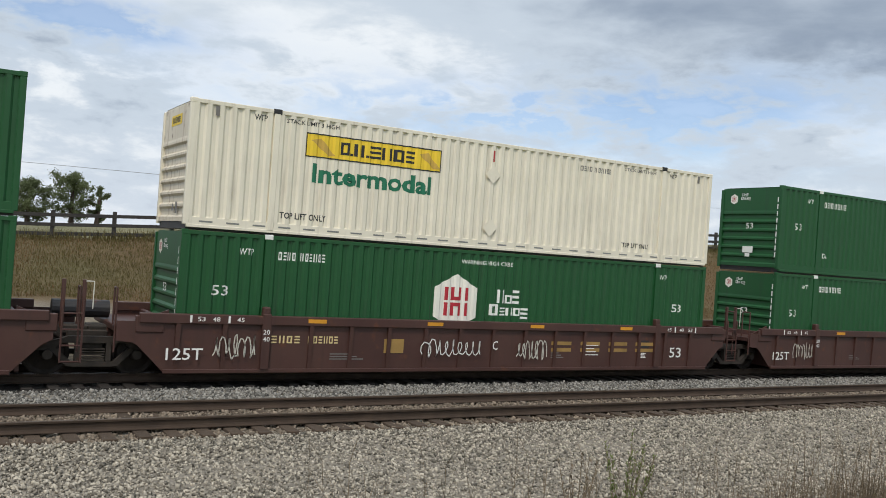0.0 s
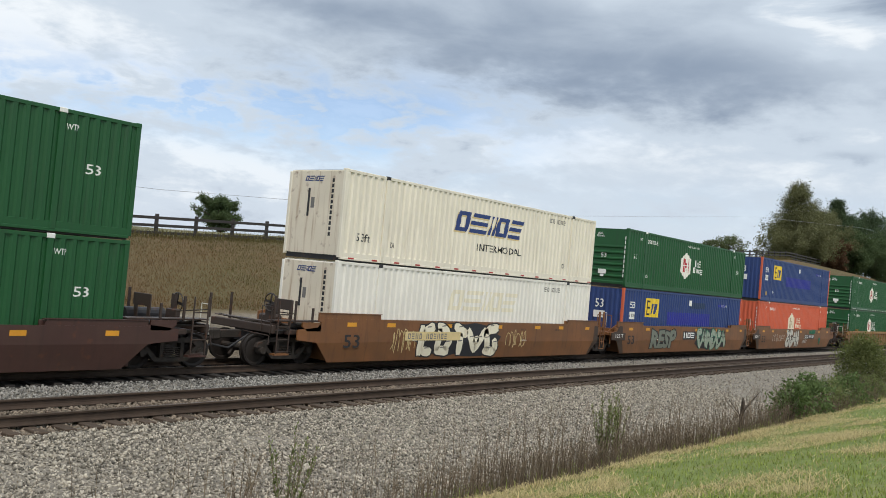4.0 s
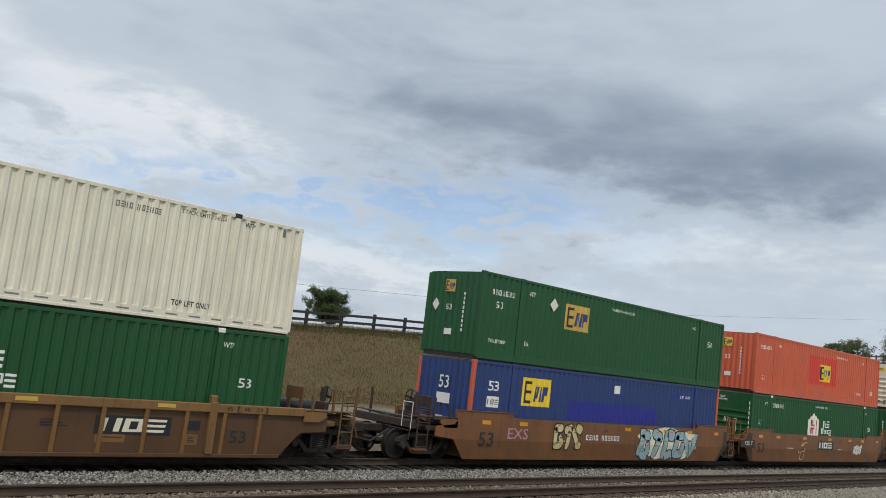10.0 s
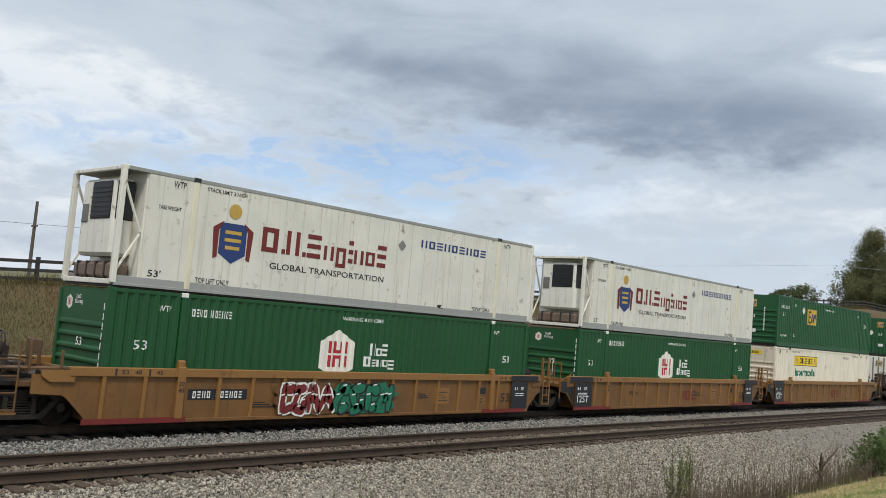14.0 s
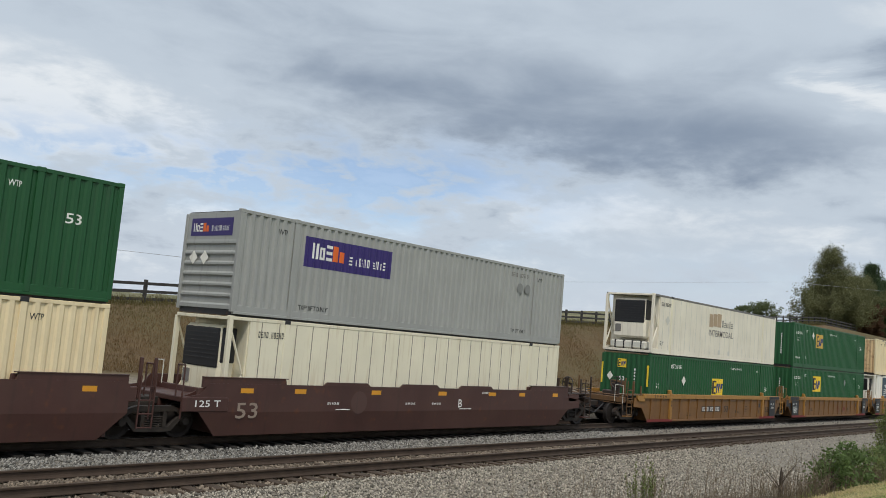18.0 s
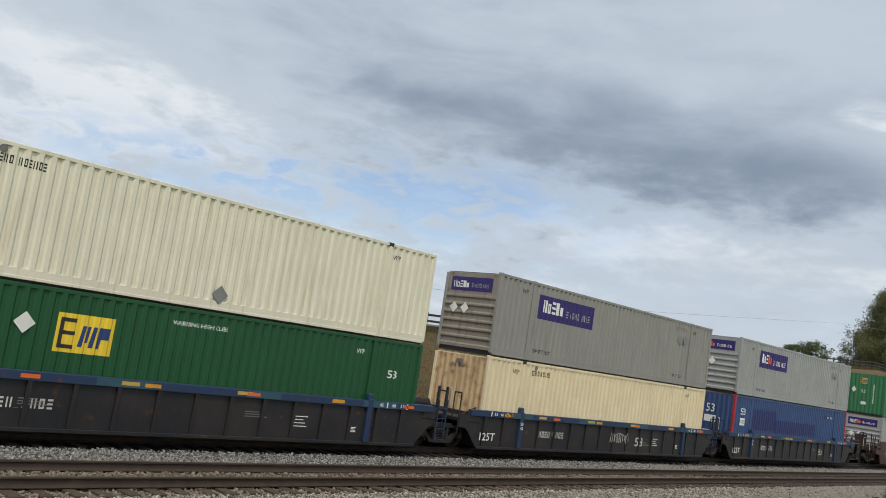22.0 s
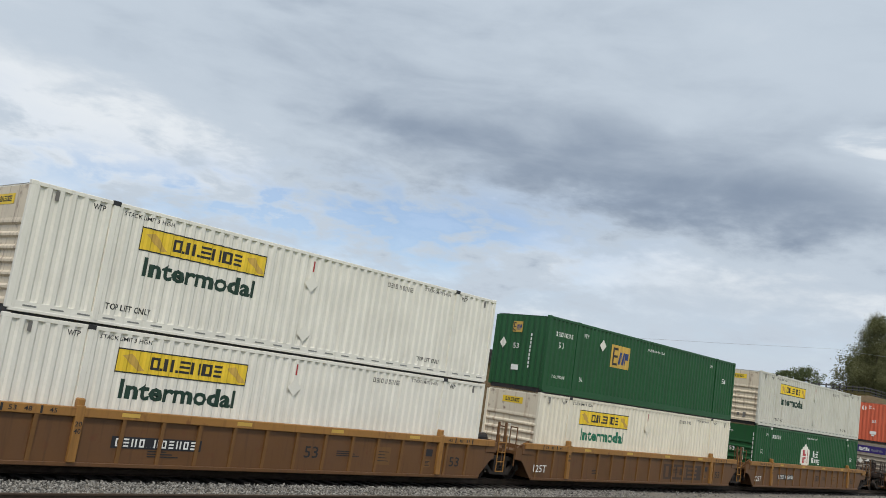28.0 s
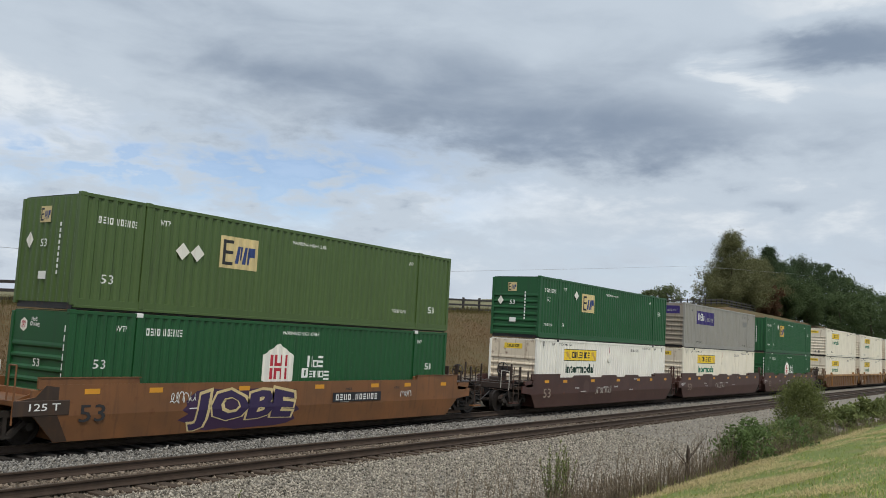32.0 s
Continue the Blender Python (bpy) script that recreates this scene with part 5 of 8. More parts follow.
STYLES = {
    "bnsf": dict(kind="ribbed", body=MAROON, sill=MAROON, rib=MAROON, mark=MARK_WHITE, label="maroon ribbed railway well car carrying stacked containers"),
    # body paint carries the sill's shade as well as dirt
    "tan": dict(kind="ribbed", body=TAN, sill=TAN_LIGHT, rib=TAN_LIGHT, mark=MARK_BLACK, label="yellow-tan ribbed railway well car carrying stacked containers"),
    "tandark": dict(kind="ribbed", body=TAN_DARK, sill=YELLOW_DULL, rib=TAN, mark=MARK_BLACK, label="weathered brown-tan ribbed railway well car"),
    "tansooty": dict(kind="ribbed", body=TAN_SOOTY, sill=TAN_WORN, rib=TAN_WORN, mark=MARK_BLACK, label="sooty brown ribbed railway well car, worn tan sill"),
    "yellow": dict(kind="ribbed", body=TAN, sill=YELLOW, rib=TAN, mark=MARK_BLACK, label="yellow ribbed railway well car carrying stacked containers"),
    "blue": dict(kind="ribbed", body=SOOT, sill=BLUE_CAR, rib=SOOT, mark=MARK_WHITE, label="sooty railway well car with a blue top sill"),
    "rust": dict(kind="smooth", body=RUSTBROWN, sill=RUSTBROWN, mark=MARK_WHITE, label="rust-brown smooth-sided railway well car"),
    "rustdark": dict(kind="smooth", body=RUSTDARK, sill=RUSTDARK, mark=MARK_WHITE, label="dark rust-brown smooth-sided railway well car"),
    "brown": dict(kind="smooth", body=MAROON_DARK, sill=MAROON_DARK, mark=MARK_WHITE, label="dark brown smooth-sided railway well car"),
    "maroon": dict(kind="smooth", body=MAROON, sill=MAROON, mark=MARK_WHITE, label="maroon smooth-sided railway well car"),
    "fec": dict(kind="smooth", body=RUSTBROWN, sill=RUSTBROWN, mark=MARK_BLACK, label="brown smooth-sided railway well car with spray paint"),
    "orange": dict(kind="smooth", body=ORANGEBROWN, sill=ORANGEBROWN, mark=MARK_BLACK, label="orange-brown smooth-sided railway well car"),
}


def well_car(index, style, left_end, right_end):
    """One unit of the train. left_end and right_end: True where it couples to another car, False where it shares a bogie."""
    st = STYLES[style]
    car = tagged(empty("well_car"), st["label"], "well car", "well cars of the train")
    eL, eR = (2.45 if left_end else 1.25), (2.45 if right_end else 0.80)
    body, sill, mark = st["body"], st["sill"], st["mark"]
    ribbed = st["kind"] == "ribbed"
    mirror = Matrix.Diagonal((1, -1, 1, 1))
    if ribbed:
        me = mesh_of(("ribbed_side", eL, eR), ribbed_side(eL, eR))
        y = -1.445
    else:
        z_mid, z_end = {"brown": (1.16, 1.30), "fec": (1.20, 1.33)}.get(style, (1.46, 1.61))
        me = mesh_of(("smooth_side", eL, eR, z_mid, z_end), smooth_side(eL, eR, z_mid, z_end))
        y = FACE - 0.006
    if style == "maroon":
        for lx in (3.4, 6.7, 9.7):
            put("raised_edge", mesh_of(("raised_edge",), lambda bm: prism(bm, [(0.0, z_mid), (1.95, z_mid), (1.80, z_mid + 0.10), (0.15, z_mid + 0.10)], FACE - 0.008, FACE + 0.05)), body, car, at=Matrix.Translation((X(lx), 0, 0)))
        decal("faded_emblem", car, shape_disc(X(4.9), 0.98, 0.34, 24), paint("faded_brown_emblem", (0.085, 0.043, 0.035)), y=FACE - 0.004, label="faded round emblem")
        for lx in (3.6, 7.0, 8.3, 11.0):
            decal("stencil_mark", car, shape_blocks(X(lx), 0.92 if lx < 9 else 1.3, 0.5, 0.06, [(1, 0, 1)] * 4, gap=0.3), MARK_WHITE, y=FACE - 0.004)
    if not ribbed:
        for x0, x1 in ((-0.75, 2.05), (14.05, 16.75)):
            put("raised_sill", mesh_of(("raised_sill", x0, z_mid), lambda bm: [prism(bm, [(X(x0), z_mid - 0.1), (X(x1), z_mid - 0.1), (X(x1) - (0.08 if x0 < 0 else 0), z_end), (X(x0) + (0.08 if x0 > 0 else 0), z_end)], FACE + 0.01, FACE + 0.08), box(bm, X(x0), X(x1), FACE - 0.01, FACE + 0.09, z_end, z_end + 0.02)]), body, car)
        if not left_end:
            put("end_box", mesh_of(("end_box",), lambda bm: box(bm, X(-1.32), X(0.08), FACE - 0.022, FACE + 0.03, 0.74, 1.10, 0.015)), SOOTY_BROWN if style in ("rust", "rustdark", "orange") else body, car, "dark stencilled end box")
        if style in ("rust", "rustdark", "orange") and not left_end:
            on_slope("sooty_end", car, [[(X(-1.25), 0.80), (X(-0.80), 0.72), (X(-0.2), 0.11), (X(0.15), 0.11), (X(-0.22), 0.74), (X(-0.22), z_mid - 0.06), (X(-0.55), z_mid - 0.02), (X(-0.8), 1.17), (X(-1.25), 1.09)]], SOOTY_BROWN, 0.004, "sooty dark end of the side", key=("sooty", z_mid))
        if style in ("rust", "rustdark", "orange") and not right_end:
            on_slope("sooty_end", car, [[(X(16.0), 0.11), (X(16.15), 0.11), (X(16.79), 0.72), (X(16.79), z_mid - 0.08), (X(16.45), z_mid - 0.05), (X(16.4), 0.74)]], SOOTY_BROWN, 0.004, "sooty dark end of the side", key=("sooty_rear", z_mid))
        decal("data_plate", car, shape_rect(X(-0.35), 0.76, 0.13, 0.18), SIGN_SAND, y=FACE - 0.012 + (0.02 if z_mid > 1.4 else 0))
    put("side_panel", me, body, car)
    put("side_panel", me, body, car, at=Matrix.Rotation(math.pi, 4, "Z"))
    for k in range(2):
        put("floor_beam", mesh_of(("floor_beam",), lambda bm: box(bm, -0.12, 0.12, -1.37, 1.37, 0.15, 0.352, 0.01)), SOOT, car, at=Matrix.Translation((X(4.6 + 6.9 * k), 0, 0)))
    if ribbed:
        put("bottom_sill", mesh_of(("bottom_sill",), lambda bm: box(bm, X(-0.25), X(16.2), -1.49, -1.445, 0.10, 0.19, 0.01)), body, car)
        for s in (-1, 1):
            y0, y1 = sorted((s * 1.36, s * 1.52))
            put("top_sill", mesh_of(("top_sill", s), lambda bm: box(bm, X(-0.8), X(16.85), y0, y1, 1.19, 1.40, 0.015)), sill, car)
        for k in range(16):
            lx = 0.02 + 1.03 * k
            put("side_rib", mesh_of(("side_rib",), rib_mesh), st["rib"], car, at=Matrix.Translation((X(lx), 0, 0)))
        for lx in (2.0, 14.1):
            put("guide_post", mesh_of(("guide_post",), lambda bm: [box(bm, -0.10, 0.10, -1.535, -1.43, 0.19, 1.44, 0.012), box(bm, -0.09, 0.09, -1.50, -1.32, 1.38, 1.60, 0.03)]), sill, car, at=Matrix.Translation((X(lx), 0, 0)))
        for k, lx in enumerate((0.25, 1.1, 14.75, 15.6)):
            decal("sill_mark", car, shape_rect(X(lx), 1.22, 0.05, 0.16), MARK_WHITE if style in ("bnsf", "blue") else MARK_BLACK, y=-1.526)
        for lx in () if style in ("tan", "yellow") else (3.0, 6.2, 9.4, 12.6):
            decal("reflector", car, shape_rect(X(lx), 1.26, 0.46, 0.09), REFLECT if style == "bnsf" else SIGN_GOLD, y=-1.5255, label="dull amber reflector strip")
        tagged(decal("length_scale", car, [r for lx, text in ((0.42, "53"), (0.75, "48"), (1.30, "45"), (14.45, "45"), (14.95, "48"), (15.32, "53")) for r in shape_word(text, X(lx), 1.25, 0.17, 0.10)], mark, y=-1.526), kind="stuff")
        for lx, z, w, h in ((11.25, 0.42, 0.70, 0.52), (13.45, 0.40, 0.34, 0.24)):
            board = decal("stencil_board", car, shape_rect(X(lx), z, w, h), st["rib"], y=-1.4465, label="paler stencil board")
            decal("stencil_mark", board, [r for j in range(4) for r in shape_rect(X(lx + 0.07), z + h * (0.2 + 0.17 * j), (w - 0.14) * (1 - 0.13 * (j % 3)), 0.022)], mark, y=-1.4485)
        decal("data_plate", car, shape_rect(X(13.42), 0.74, 0.40, 0.22), BLACKPANEL, y=-1.4465)
        if style in ("tan", "yellow"):
            for lx, w, joined in ((-0.42, 1.25, not left_end), (15.15, 0.95, not right_end)):
                decal("red_strip", car, shape_rect(X(lx - 0.02 if lx < 5 else 13.6), 0.105, w + 1.4, 0.13), MARK_WINE, y=-1.523, label="dark red strip with fine stencils")
                if not joined:
                    continue
                decal("black_sill", car, shape_rect(X(-0.78 if lx < 5 else 15.1), 1.205, 1.6, 0.18), BLACKPANEL, y=-1.5235, label="black painted end of the sill")
                if lx < 5:
                    decal("black_end", car, [[(X(-1.24), 0.81), (X(-0.81), 0.77), (X(-0.44), 0.40), (X(-0.44), 1.18), (X(-1.24), 1.20)]], BLACKPANEL, y=-1.4445)
                decal("black_panel", car, shape_rect(X(lx), 0.22, w, 0.95), BLACKPANEL, y=-1.452 - 0.062, label="black stencil panel")
                decal("data_mark", car, shape_blocks(X(lx + 0.2), 0.88, w * 0.55, 0.10, [(1, 0, 1), (1, 0, 0.02), (1, 0, 1)]) + shape_rect(X(lx + 0.25), 0.74, w * 0.5, 0.03) + shape_rect(X(lx + 0.22), 0.68, w * 0.52, 0.025), MARK_WHITE, y=-1.520)
    else:
        for lx, w in ((0.45, 0.42), (2.32, 0.42), (5.4, 0.42), (8.6, 0.42), (11.4, 0.42), (13.3, 0.38), (15.6, 0.36)):
            decal("reflector", car, shape_rect(X(lx), z_mid - 0.24, w, 0.13), REFLECT, y=FACE - 0.008, label="amber reflector strip")
        for lx in (2.0, 14.1):
            put("guide_post", mesh_of(("guide_block",), lambda bm: box(bm, -0.09, 0.09, -1.40, -1.31, 1.20, 1.62, 0.02)), body, car, at=Matrix.Translation((X(lx), 0, z_mid - 1.50)))
    ymark = -1.518 if ribbed else y
    dark = MARK_WHITE if style in ("bnsf", "blue", "tan", "yellow", "brown", "maroon") else MARK_BLACK
    left_end or word(car, "125T", -0.22, 0.40, 0.80, 0.26, MARK_WHITE, follow=False, y=ymark - 0.006) if ribbed else left_end or word(car, "125 T", -0.95, 0.86, 0.78, 0.17, MARK_WHITE, follow=False, y=FACE - 0.028)
    if ribbed:
        word(car, "53", 14.66, 0.46, 0.48, 0.30, mark, follow=False, y=-1.452) if style != "blue" else None
        word(car, "20", 1.92, 0.98, 0.16, 0.11, mark, follow=False, y=-1.541)
        word(car, "40", 1.92, 0.82, 0.16, 0.11, mark, follow=False, y=-1.541)
    else:
        word(car, "53", 0.35, 0.55, 0.72, 0.42, MARK_BLACK if style in ("rust", "rustdark", "orange") else FADED_MARK, follow=False, y=FACE - 0.010)
    rng = random.Random(index + 7)
    for k in range(2):
        lx = 3.4 + 6.1 * k + rng.random()
        w = 0.4 + 0.5 * rng.random()
        z = 0.35 + 0.4 * rng.random()
        decal("data_mark", car, [r for j in range(3) for r in shape_rect(X(lx), max(z + 0.06 * j, 0.76 if not ribbed else 0), w * (1 - 0.2 * j), 0.026)][:3 if ribbed else 1], mark if not ribbed else (MARK_BLACK if style in ("tan", "yellow", "tandark", "tansooty") else MARK_GREY), y=(-1.449 if ribbed else y - 0.001))
    # ends: deck, bulkhead, gear
    for s, e, coupled in ((-1, eL, left_end), (1, eR, right_end)):
        near, far = HALF + 0.12, HALF + e
        x0, x1 = (near, far) if s > 0 else (-far, -near)

        def block(bm, u0, u1, y0, y1, z0, z1, bevel=0.012):
            box(bm, min(s * u0, s * u1), max(s * u0, s * u1), y0, y1, z0, z1, bevel)
        put("end_bulkhead", mesh_of(("end_bulkhead", s), lambda bm: block(bm, near, near + 0.10, -1.38, 1.38, 0.15, 1.25)), body, car)
        if coupled:
            grime = GRIMY_TAN if style in ("tan", "yellow", "tandark", "tansooty", "orange") else GRIMY_END
            put("centre_sill", mesh_of(("centre_sill", s), lambda bm: block(bm, near + 0.1, far, -0.33, 0.33, 0.62, 1.0, 0.02)), SOOT, car)
            put("deck_plate", mesh_of(("deck_plate", s), lambda bm: prism(bm, [(s * (near + 0.1), 0.90), (s * 10.4, 0.96), (s * 10.4, 1.03), (s * (near + 0.1), 1.10)], -1.18, 1.18)), GRIMY_END, car)
            put("bolster_beam", mesh_of(("bolster_beam", s), lambda bm: block(bm, 9.50, 9.94, -1.36, 1.36, 0.93, 1.08, 0.03)), grime, car)
            put("walkway", mesh_of(("walkway", s), lambda bm: [block(bm, near - 0.1, far + 0.02, -1.44 + 0.19 * k, -1.27 + 0.19 * k, 1.33, 1.37) for k in range(2)]), grime if style != "blue" else BARE, car, "worn steel walkway grating")
            put("end_platform", mesh_of(("end_platform", s), lambda bm: [block(bm, far - 0.30 + 0.15 * k, far - 0.20 + 0.15 * k, -1.42, 1.42, 1.27, 1.30) for k in range(2)]), grime, car)
            put("sill_bracket", mesh_of(("sill_bracket", s), lambda bm: prism(bm, [(s * (near + 0.55), 1.32), (s * (near + 1.30), 1.32), (s * (near + 1.30), 1.20), (s * (near + 1.1), 1.06), (s * (near + 0.55), 1.06)], -1.50, -1.44)), sill, car)
            put("stand_panel", mesh_of(("stand_panel", s), lambda bm: [block(bm, 9.20, 9.24, -0.70, 0.10, 1.60, 1.92), block(bm, 9.20, 9.24, -0.70, -0.55, 1.10, 1.62), block(bm, 9.20, 9.24, -0.12, 0.05, 1.10, 1.62)]), grime, car)
            for k, (p, q, r) in enumerate((((9.2, -0.7, 1.1), (10.4, -1.3, 1.3), 0.03), ((9.3, 0.9, 1.1), (10.4, 1.3, 1.3), 0.03), ((9.0, 0.6, 1.15), (10.5, 0.5, 1.15), 0.05), ((9.6, -1.3, 1.55), (10.55, -1.4, 1.62), 0.015))):
                put("cross_brace", mesh_of(("cross_brace", s, k), lambda bm: bar(bm, (s * p[0], p[1], p[2]), (s * q[0], q[1], q[2]), r, 8)), RUNNING, car)
            put("grab_iron", mesh_of(("end_grab", s), lambda bm: [bar(bm, (s * 10.62, -1.36, 0.95), (s * 10.62, -1.36, 1.75), 0.014), bar(bm, (s * 10.62, -1.36, 1.75), (s * 10.62, -0.95, 1.75), 0.014), bar(bm, (s * 10.62, -0.95, 1.75), (s * 10.62, -0.95, 1.0), 0.014)]), WHITE_GREY if index % 2 else grime, car)
            put("uncoupling_lever", mesh_of(("uncoupling_lever", s), lambda bm: [bar(bm, (s * 10.66, -1.38, 0.92), (s * 10.66, -0.25, 0.95), 0.016), bar(bm, (s * 10.66, -1.38, 0.92), (s * 10.70, -1.42, 0.66), 0.016)]), grime, car)
            put("brake_cylinder", mesh_of(("brake_cylinder", s), lambda bm: [bar(bm, (s * 8.75, -0.95, 1.12), (s * 9.35, -0.95, 1.12), 0.16, 12), bar(bm, (s * 9.35, -0.95, 1.12), (s * 10.3, -0.7, 1.10), 0.03)]), SOOT, car)
            put("brake_pipe", mesh_of(("brake_pipe", s), lambda bm: [bar(bm, (s * 8.6, -1.25, 1.18), (s * 10.5, -1.25, 1.18), 0.03), bar(bm, (s * 10.5, -1.25, 1.18), (s * 10.5, -0.5, 0.98), 0.03)]), RUNNING, car)
            for u in (9.05, 9.75, 10.55):
                put("stanchion", mesh_of(("stanchion", s), lambda bm: box(bm, -0.03, 0.03, -1.44, -1.38, 1.34, 2.0, 0.006)), grime, car, at=Matrix.Translation((s * u, 0, {9.05: -0.25, 9.75: -0.05, 10.55: 0.08}[u])))
            put("hand_rail_far", mesh_of(("stanchion_far", s), lambda bm: box(bm, s * 9.9 - 0.03, s * 9.9 + 0.03, 1.36, 1.42, 1.1, 1.98)), grime, car)
            put("end_sill", mesh_of(("end_sill", s), lambda bm: block(bm, 10.45, 10.60, -1.42, 1.42, 0.98, 1.22, 0.02)), grime, car)
        else:
            put("end_deck", mesh_of(("end_deck", e, s), lambda bm: [box(bm, x0, x1, -1.38, 1.38, 0.96, 1.10, 0.02), box(bm, x0, x1, -0.35, 0.35, 0.60, 0.97, 0.02)]), body, car)
            put("end_gusset", mesh_of(("end_gusset", e, s), lambda bm: prism(bm, [(s * near, 1.10), (s * (near + 0.9), 1.10), (s * near, 1.45)], -1.13, -1.07)), body, car)
            put("side_box", mesh_of(("side_box", s), lambda bm: box(bm, min(s * (near + 0.15), s * (near + 0.75)), max(s * (near + 0.15), s * (near + 0.75)), -1.47, -1.36, 0.98, 1.34, 0.02)), body, car)
        if coupled:
            put("coupler", mesh_of(("coupler", s), lambda bm: [box(bm, min(s * 10.6, s * 11.52), max(s * 10.6, s * 11.52), -0.10, 0.10, 0.72, 0.95, 0.02), box(bm, min(s * 11.4, s * 11.72), max(s * 11.4, s * 11.72), -0.20, 0.16, 0.66, 1.0, 0.05)]), RUNNING, car)
            put("air_hose", mesh_of(("air_hose", s), lambda bm: [bar(bm, (s * 10.6, -0.4, 0.85), (s * 11.2, -0.3, 0.45), 0.03), bar(bm, (s * 11.2, -0.3, 0.45), (s * 11.72, -0.1, 0.55), 0.03)]), MARK_BLACK, car)
            ladder = put("ladder", mesh_of(("ladder", s), lambda bm: [bar(bm, (s * 10.0, -1.49, 0.42), (s * 10.0, -1.49, 1.95), 0.022), bar(bm, (s * 10.45, -1.49, 0.42), (s * 10.45, -1.49, 1.95), 0.022)]), grime, car)
            for k in range(4):
                put("rung", mesh_of(("rung", s), lambda bm: bar(bm, (s * 10.0, -1.49, 0), (s * 10.45, -1.49, 0), 0.02)), grime, ladder, at=Matrix.Translation((0, 0, 0.46 + 0.36 * k)))
            put("step_well", mesh_of(("step_well", s), lambda bm: box(bm, min(s * 9.95, s * 10.5), max(s * 9.95, s * 10.5), -1.50, -1.30, 0.36, 0.41)), body, car)
        else:
            put("joint", mesh_of(("joint", s), lambda bm: box(bm, min(s * 9.0, s * 9.72), max(s * 9.0, s * 9.72), -0.3, 0.3, 0.80, 1.0, 0.03)), RUNNING, car)
            if s > 0:
                ladder = put("ladder", mesh_of(("joint_ladder",), lambda bm: [bar(bm, (9.02, -1.47, 0.34), (9.02, -1.47, 1.62), 0.022), bar(bm, (9.42, -1.47, 0.34), (9.42, -1.47, 1.62), 0.022)]), sill, car)
                for k in range(4):
                    put("rung", mesh_of(("joint_rung",), lambda bm: bar(bm, (9.02, -1.47, 0), (9.42, -1.47, 0), 0.018)), sill, ladder, at=Matrix.Translation((0, 0, 0.36 + 0.33 * k)))
                for q in (9.02, 9.42):
                    put("guide_upright", mesh_of(("guide_upright",), lambda bm: box(bm, -0.04, 0.04, -1.42, -1.34, 1.05, 2.05, 0.01)), body, car, at=Matrix.Translation((q, 0, 0)))
                put("grab_iron", mesh_of(("grab_iron",), lambda bm: [bar(bm, (9.60, -1.42, 1.45), (9.60, -1.42, 2.02), 0.012), bar(bm, (9.60, -1.42, 2.02), (9.44, -1.42, 2.02), 0.012)]), WHITE_GREY, car)
            put("handrail", mesh_of(("handrail_mid", s), lambda bm: [bar(bm, (s * 9.35, -1.40, 0.55), (s * 9.35, -1.40, 1.9), 0.022), bar(bm, (s * 9.35, -1.40, 1.9), (s * 9.35, -1.1, 1.9), 0.022), bar(bm, (s * 9.35, -1.1, 1.9), (s * 9.35, -1.1, 1.1), 0.022)]), body, car)
        if coupled or s > 0:
            add_bogie(car, s * 9.72)
    if right_end:
        stand = put("brake_stand", mesh_of(("brake_stand",), lambda bm: [box(bm, 9.95, 10.12, -0.75, -0.30, 1.08, 1.55, 0.02), box(bm, 10.0, 10.08, -0.60, -0.45, 1.5, 1.95)]), GRIMY_END, car)
        put("brake_wheel", mesh_of(("brake_wheel",), brake_wheel_mesh), SOOT, stand)
    if left_end:
        stand = put("brake_stand", mesh_of(("front_stand",), lambda bm: [box(bm, -10.10, -9.98, -0.85, -0.45, 1.10, 1.80, 0.03), box(bm, -9.8, -9.5, -0.6, 0.2, 1.1, 1.45, 0.05)]), GRIMY_END, car)
        put("brake_wheel", mesh_of(("brake_wheel",), brake_wheel_mesh), SOOT, stand, at=Matrix.Translation((0, -0.2, 0.12)) @ Matrix.Diagonal((-1, 1, 1, 1)))
        put("air_tank", mesh_of(("air_tank",), lambda bm: bar(bm, (9.0, 0.2, 1.32), (10.2, 0.2, 1.32), 0.2, 14)), SOOT, car)
    return car


def brake_wheel_mesh(bm, r=0.26, t=0.022, n=20):
    """A hand wheel: one ring with four spokes grown from it."""
    rings = []
    for k in range(n):
        a = 2 * math.pi * k / n
        c, s = math.cos(a), math.sin(a)
        rings.append([bm.verts.new((10.14 + t * math.sin(b), -0.52 + (r + t * math.cos(b)) * c, 1.72 + (r + t * math.cos(b)) * s)) for b in (0.0, 1.57, 3.14, 4.71)])
    for k in range(n):
        p, q = rings[k], rings[(k + 1) % n]
        for j in range(4):
            bm.faces.new((p[j], p[(j + 1) % 4], q[(j + 1) % 4], q[j]))
    for k in (0, 5):
        p, q = rings[k][2], rings[k + 10][2]
        u, v = rings[k + 1][2], rings[k + 11][2]
        bm.faces.new((p, u, q, v))


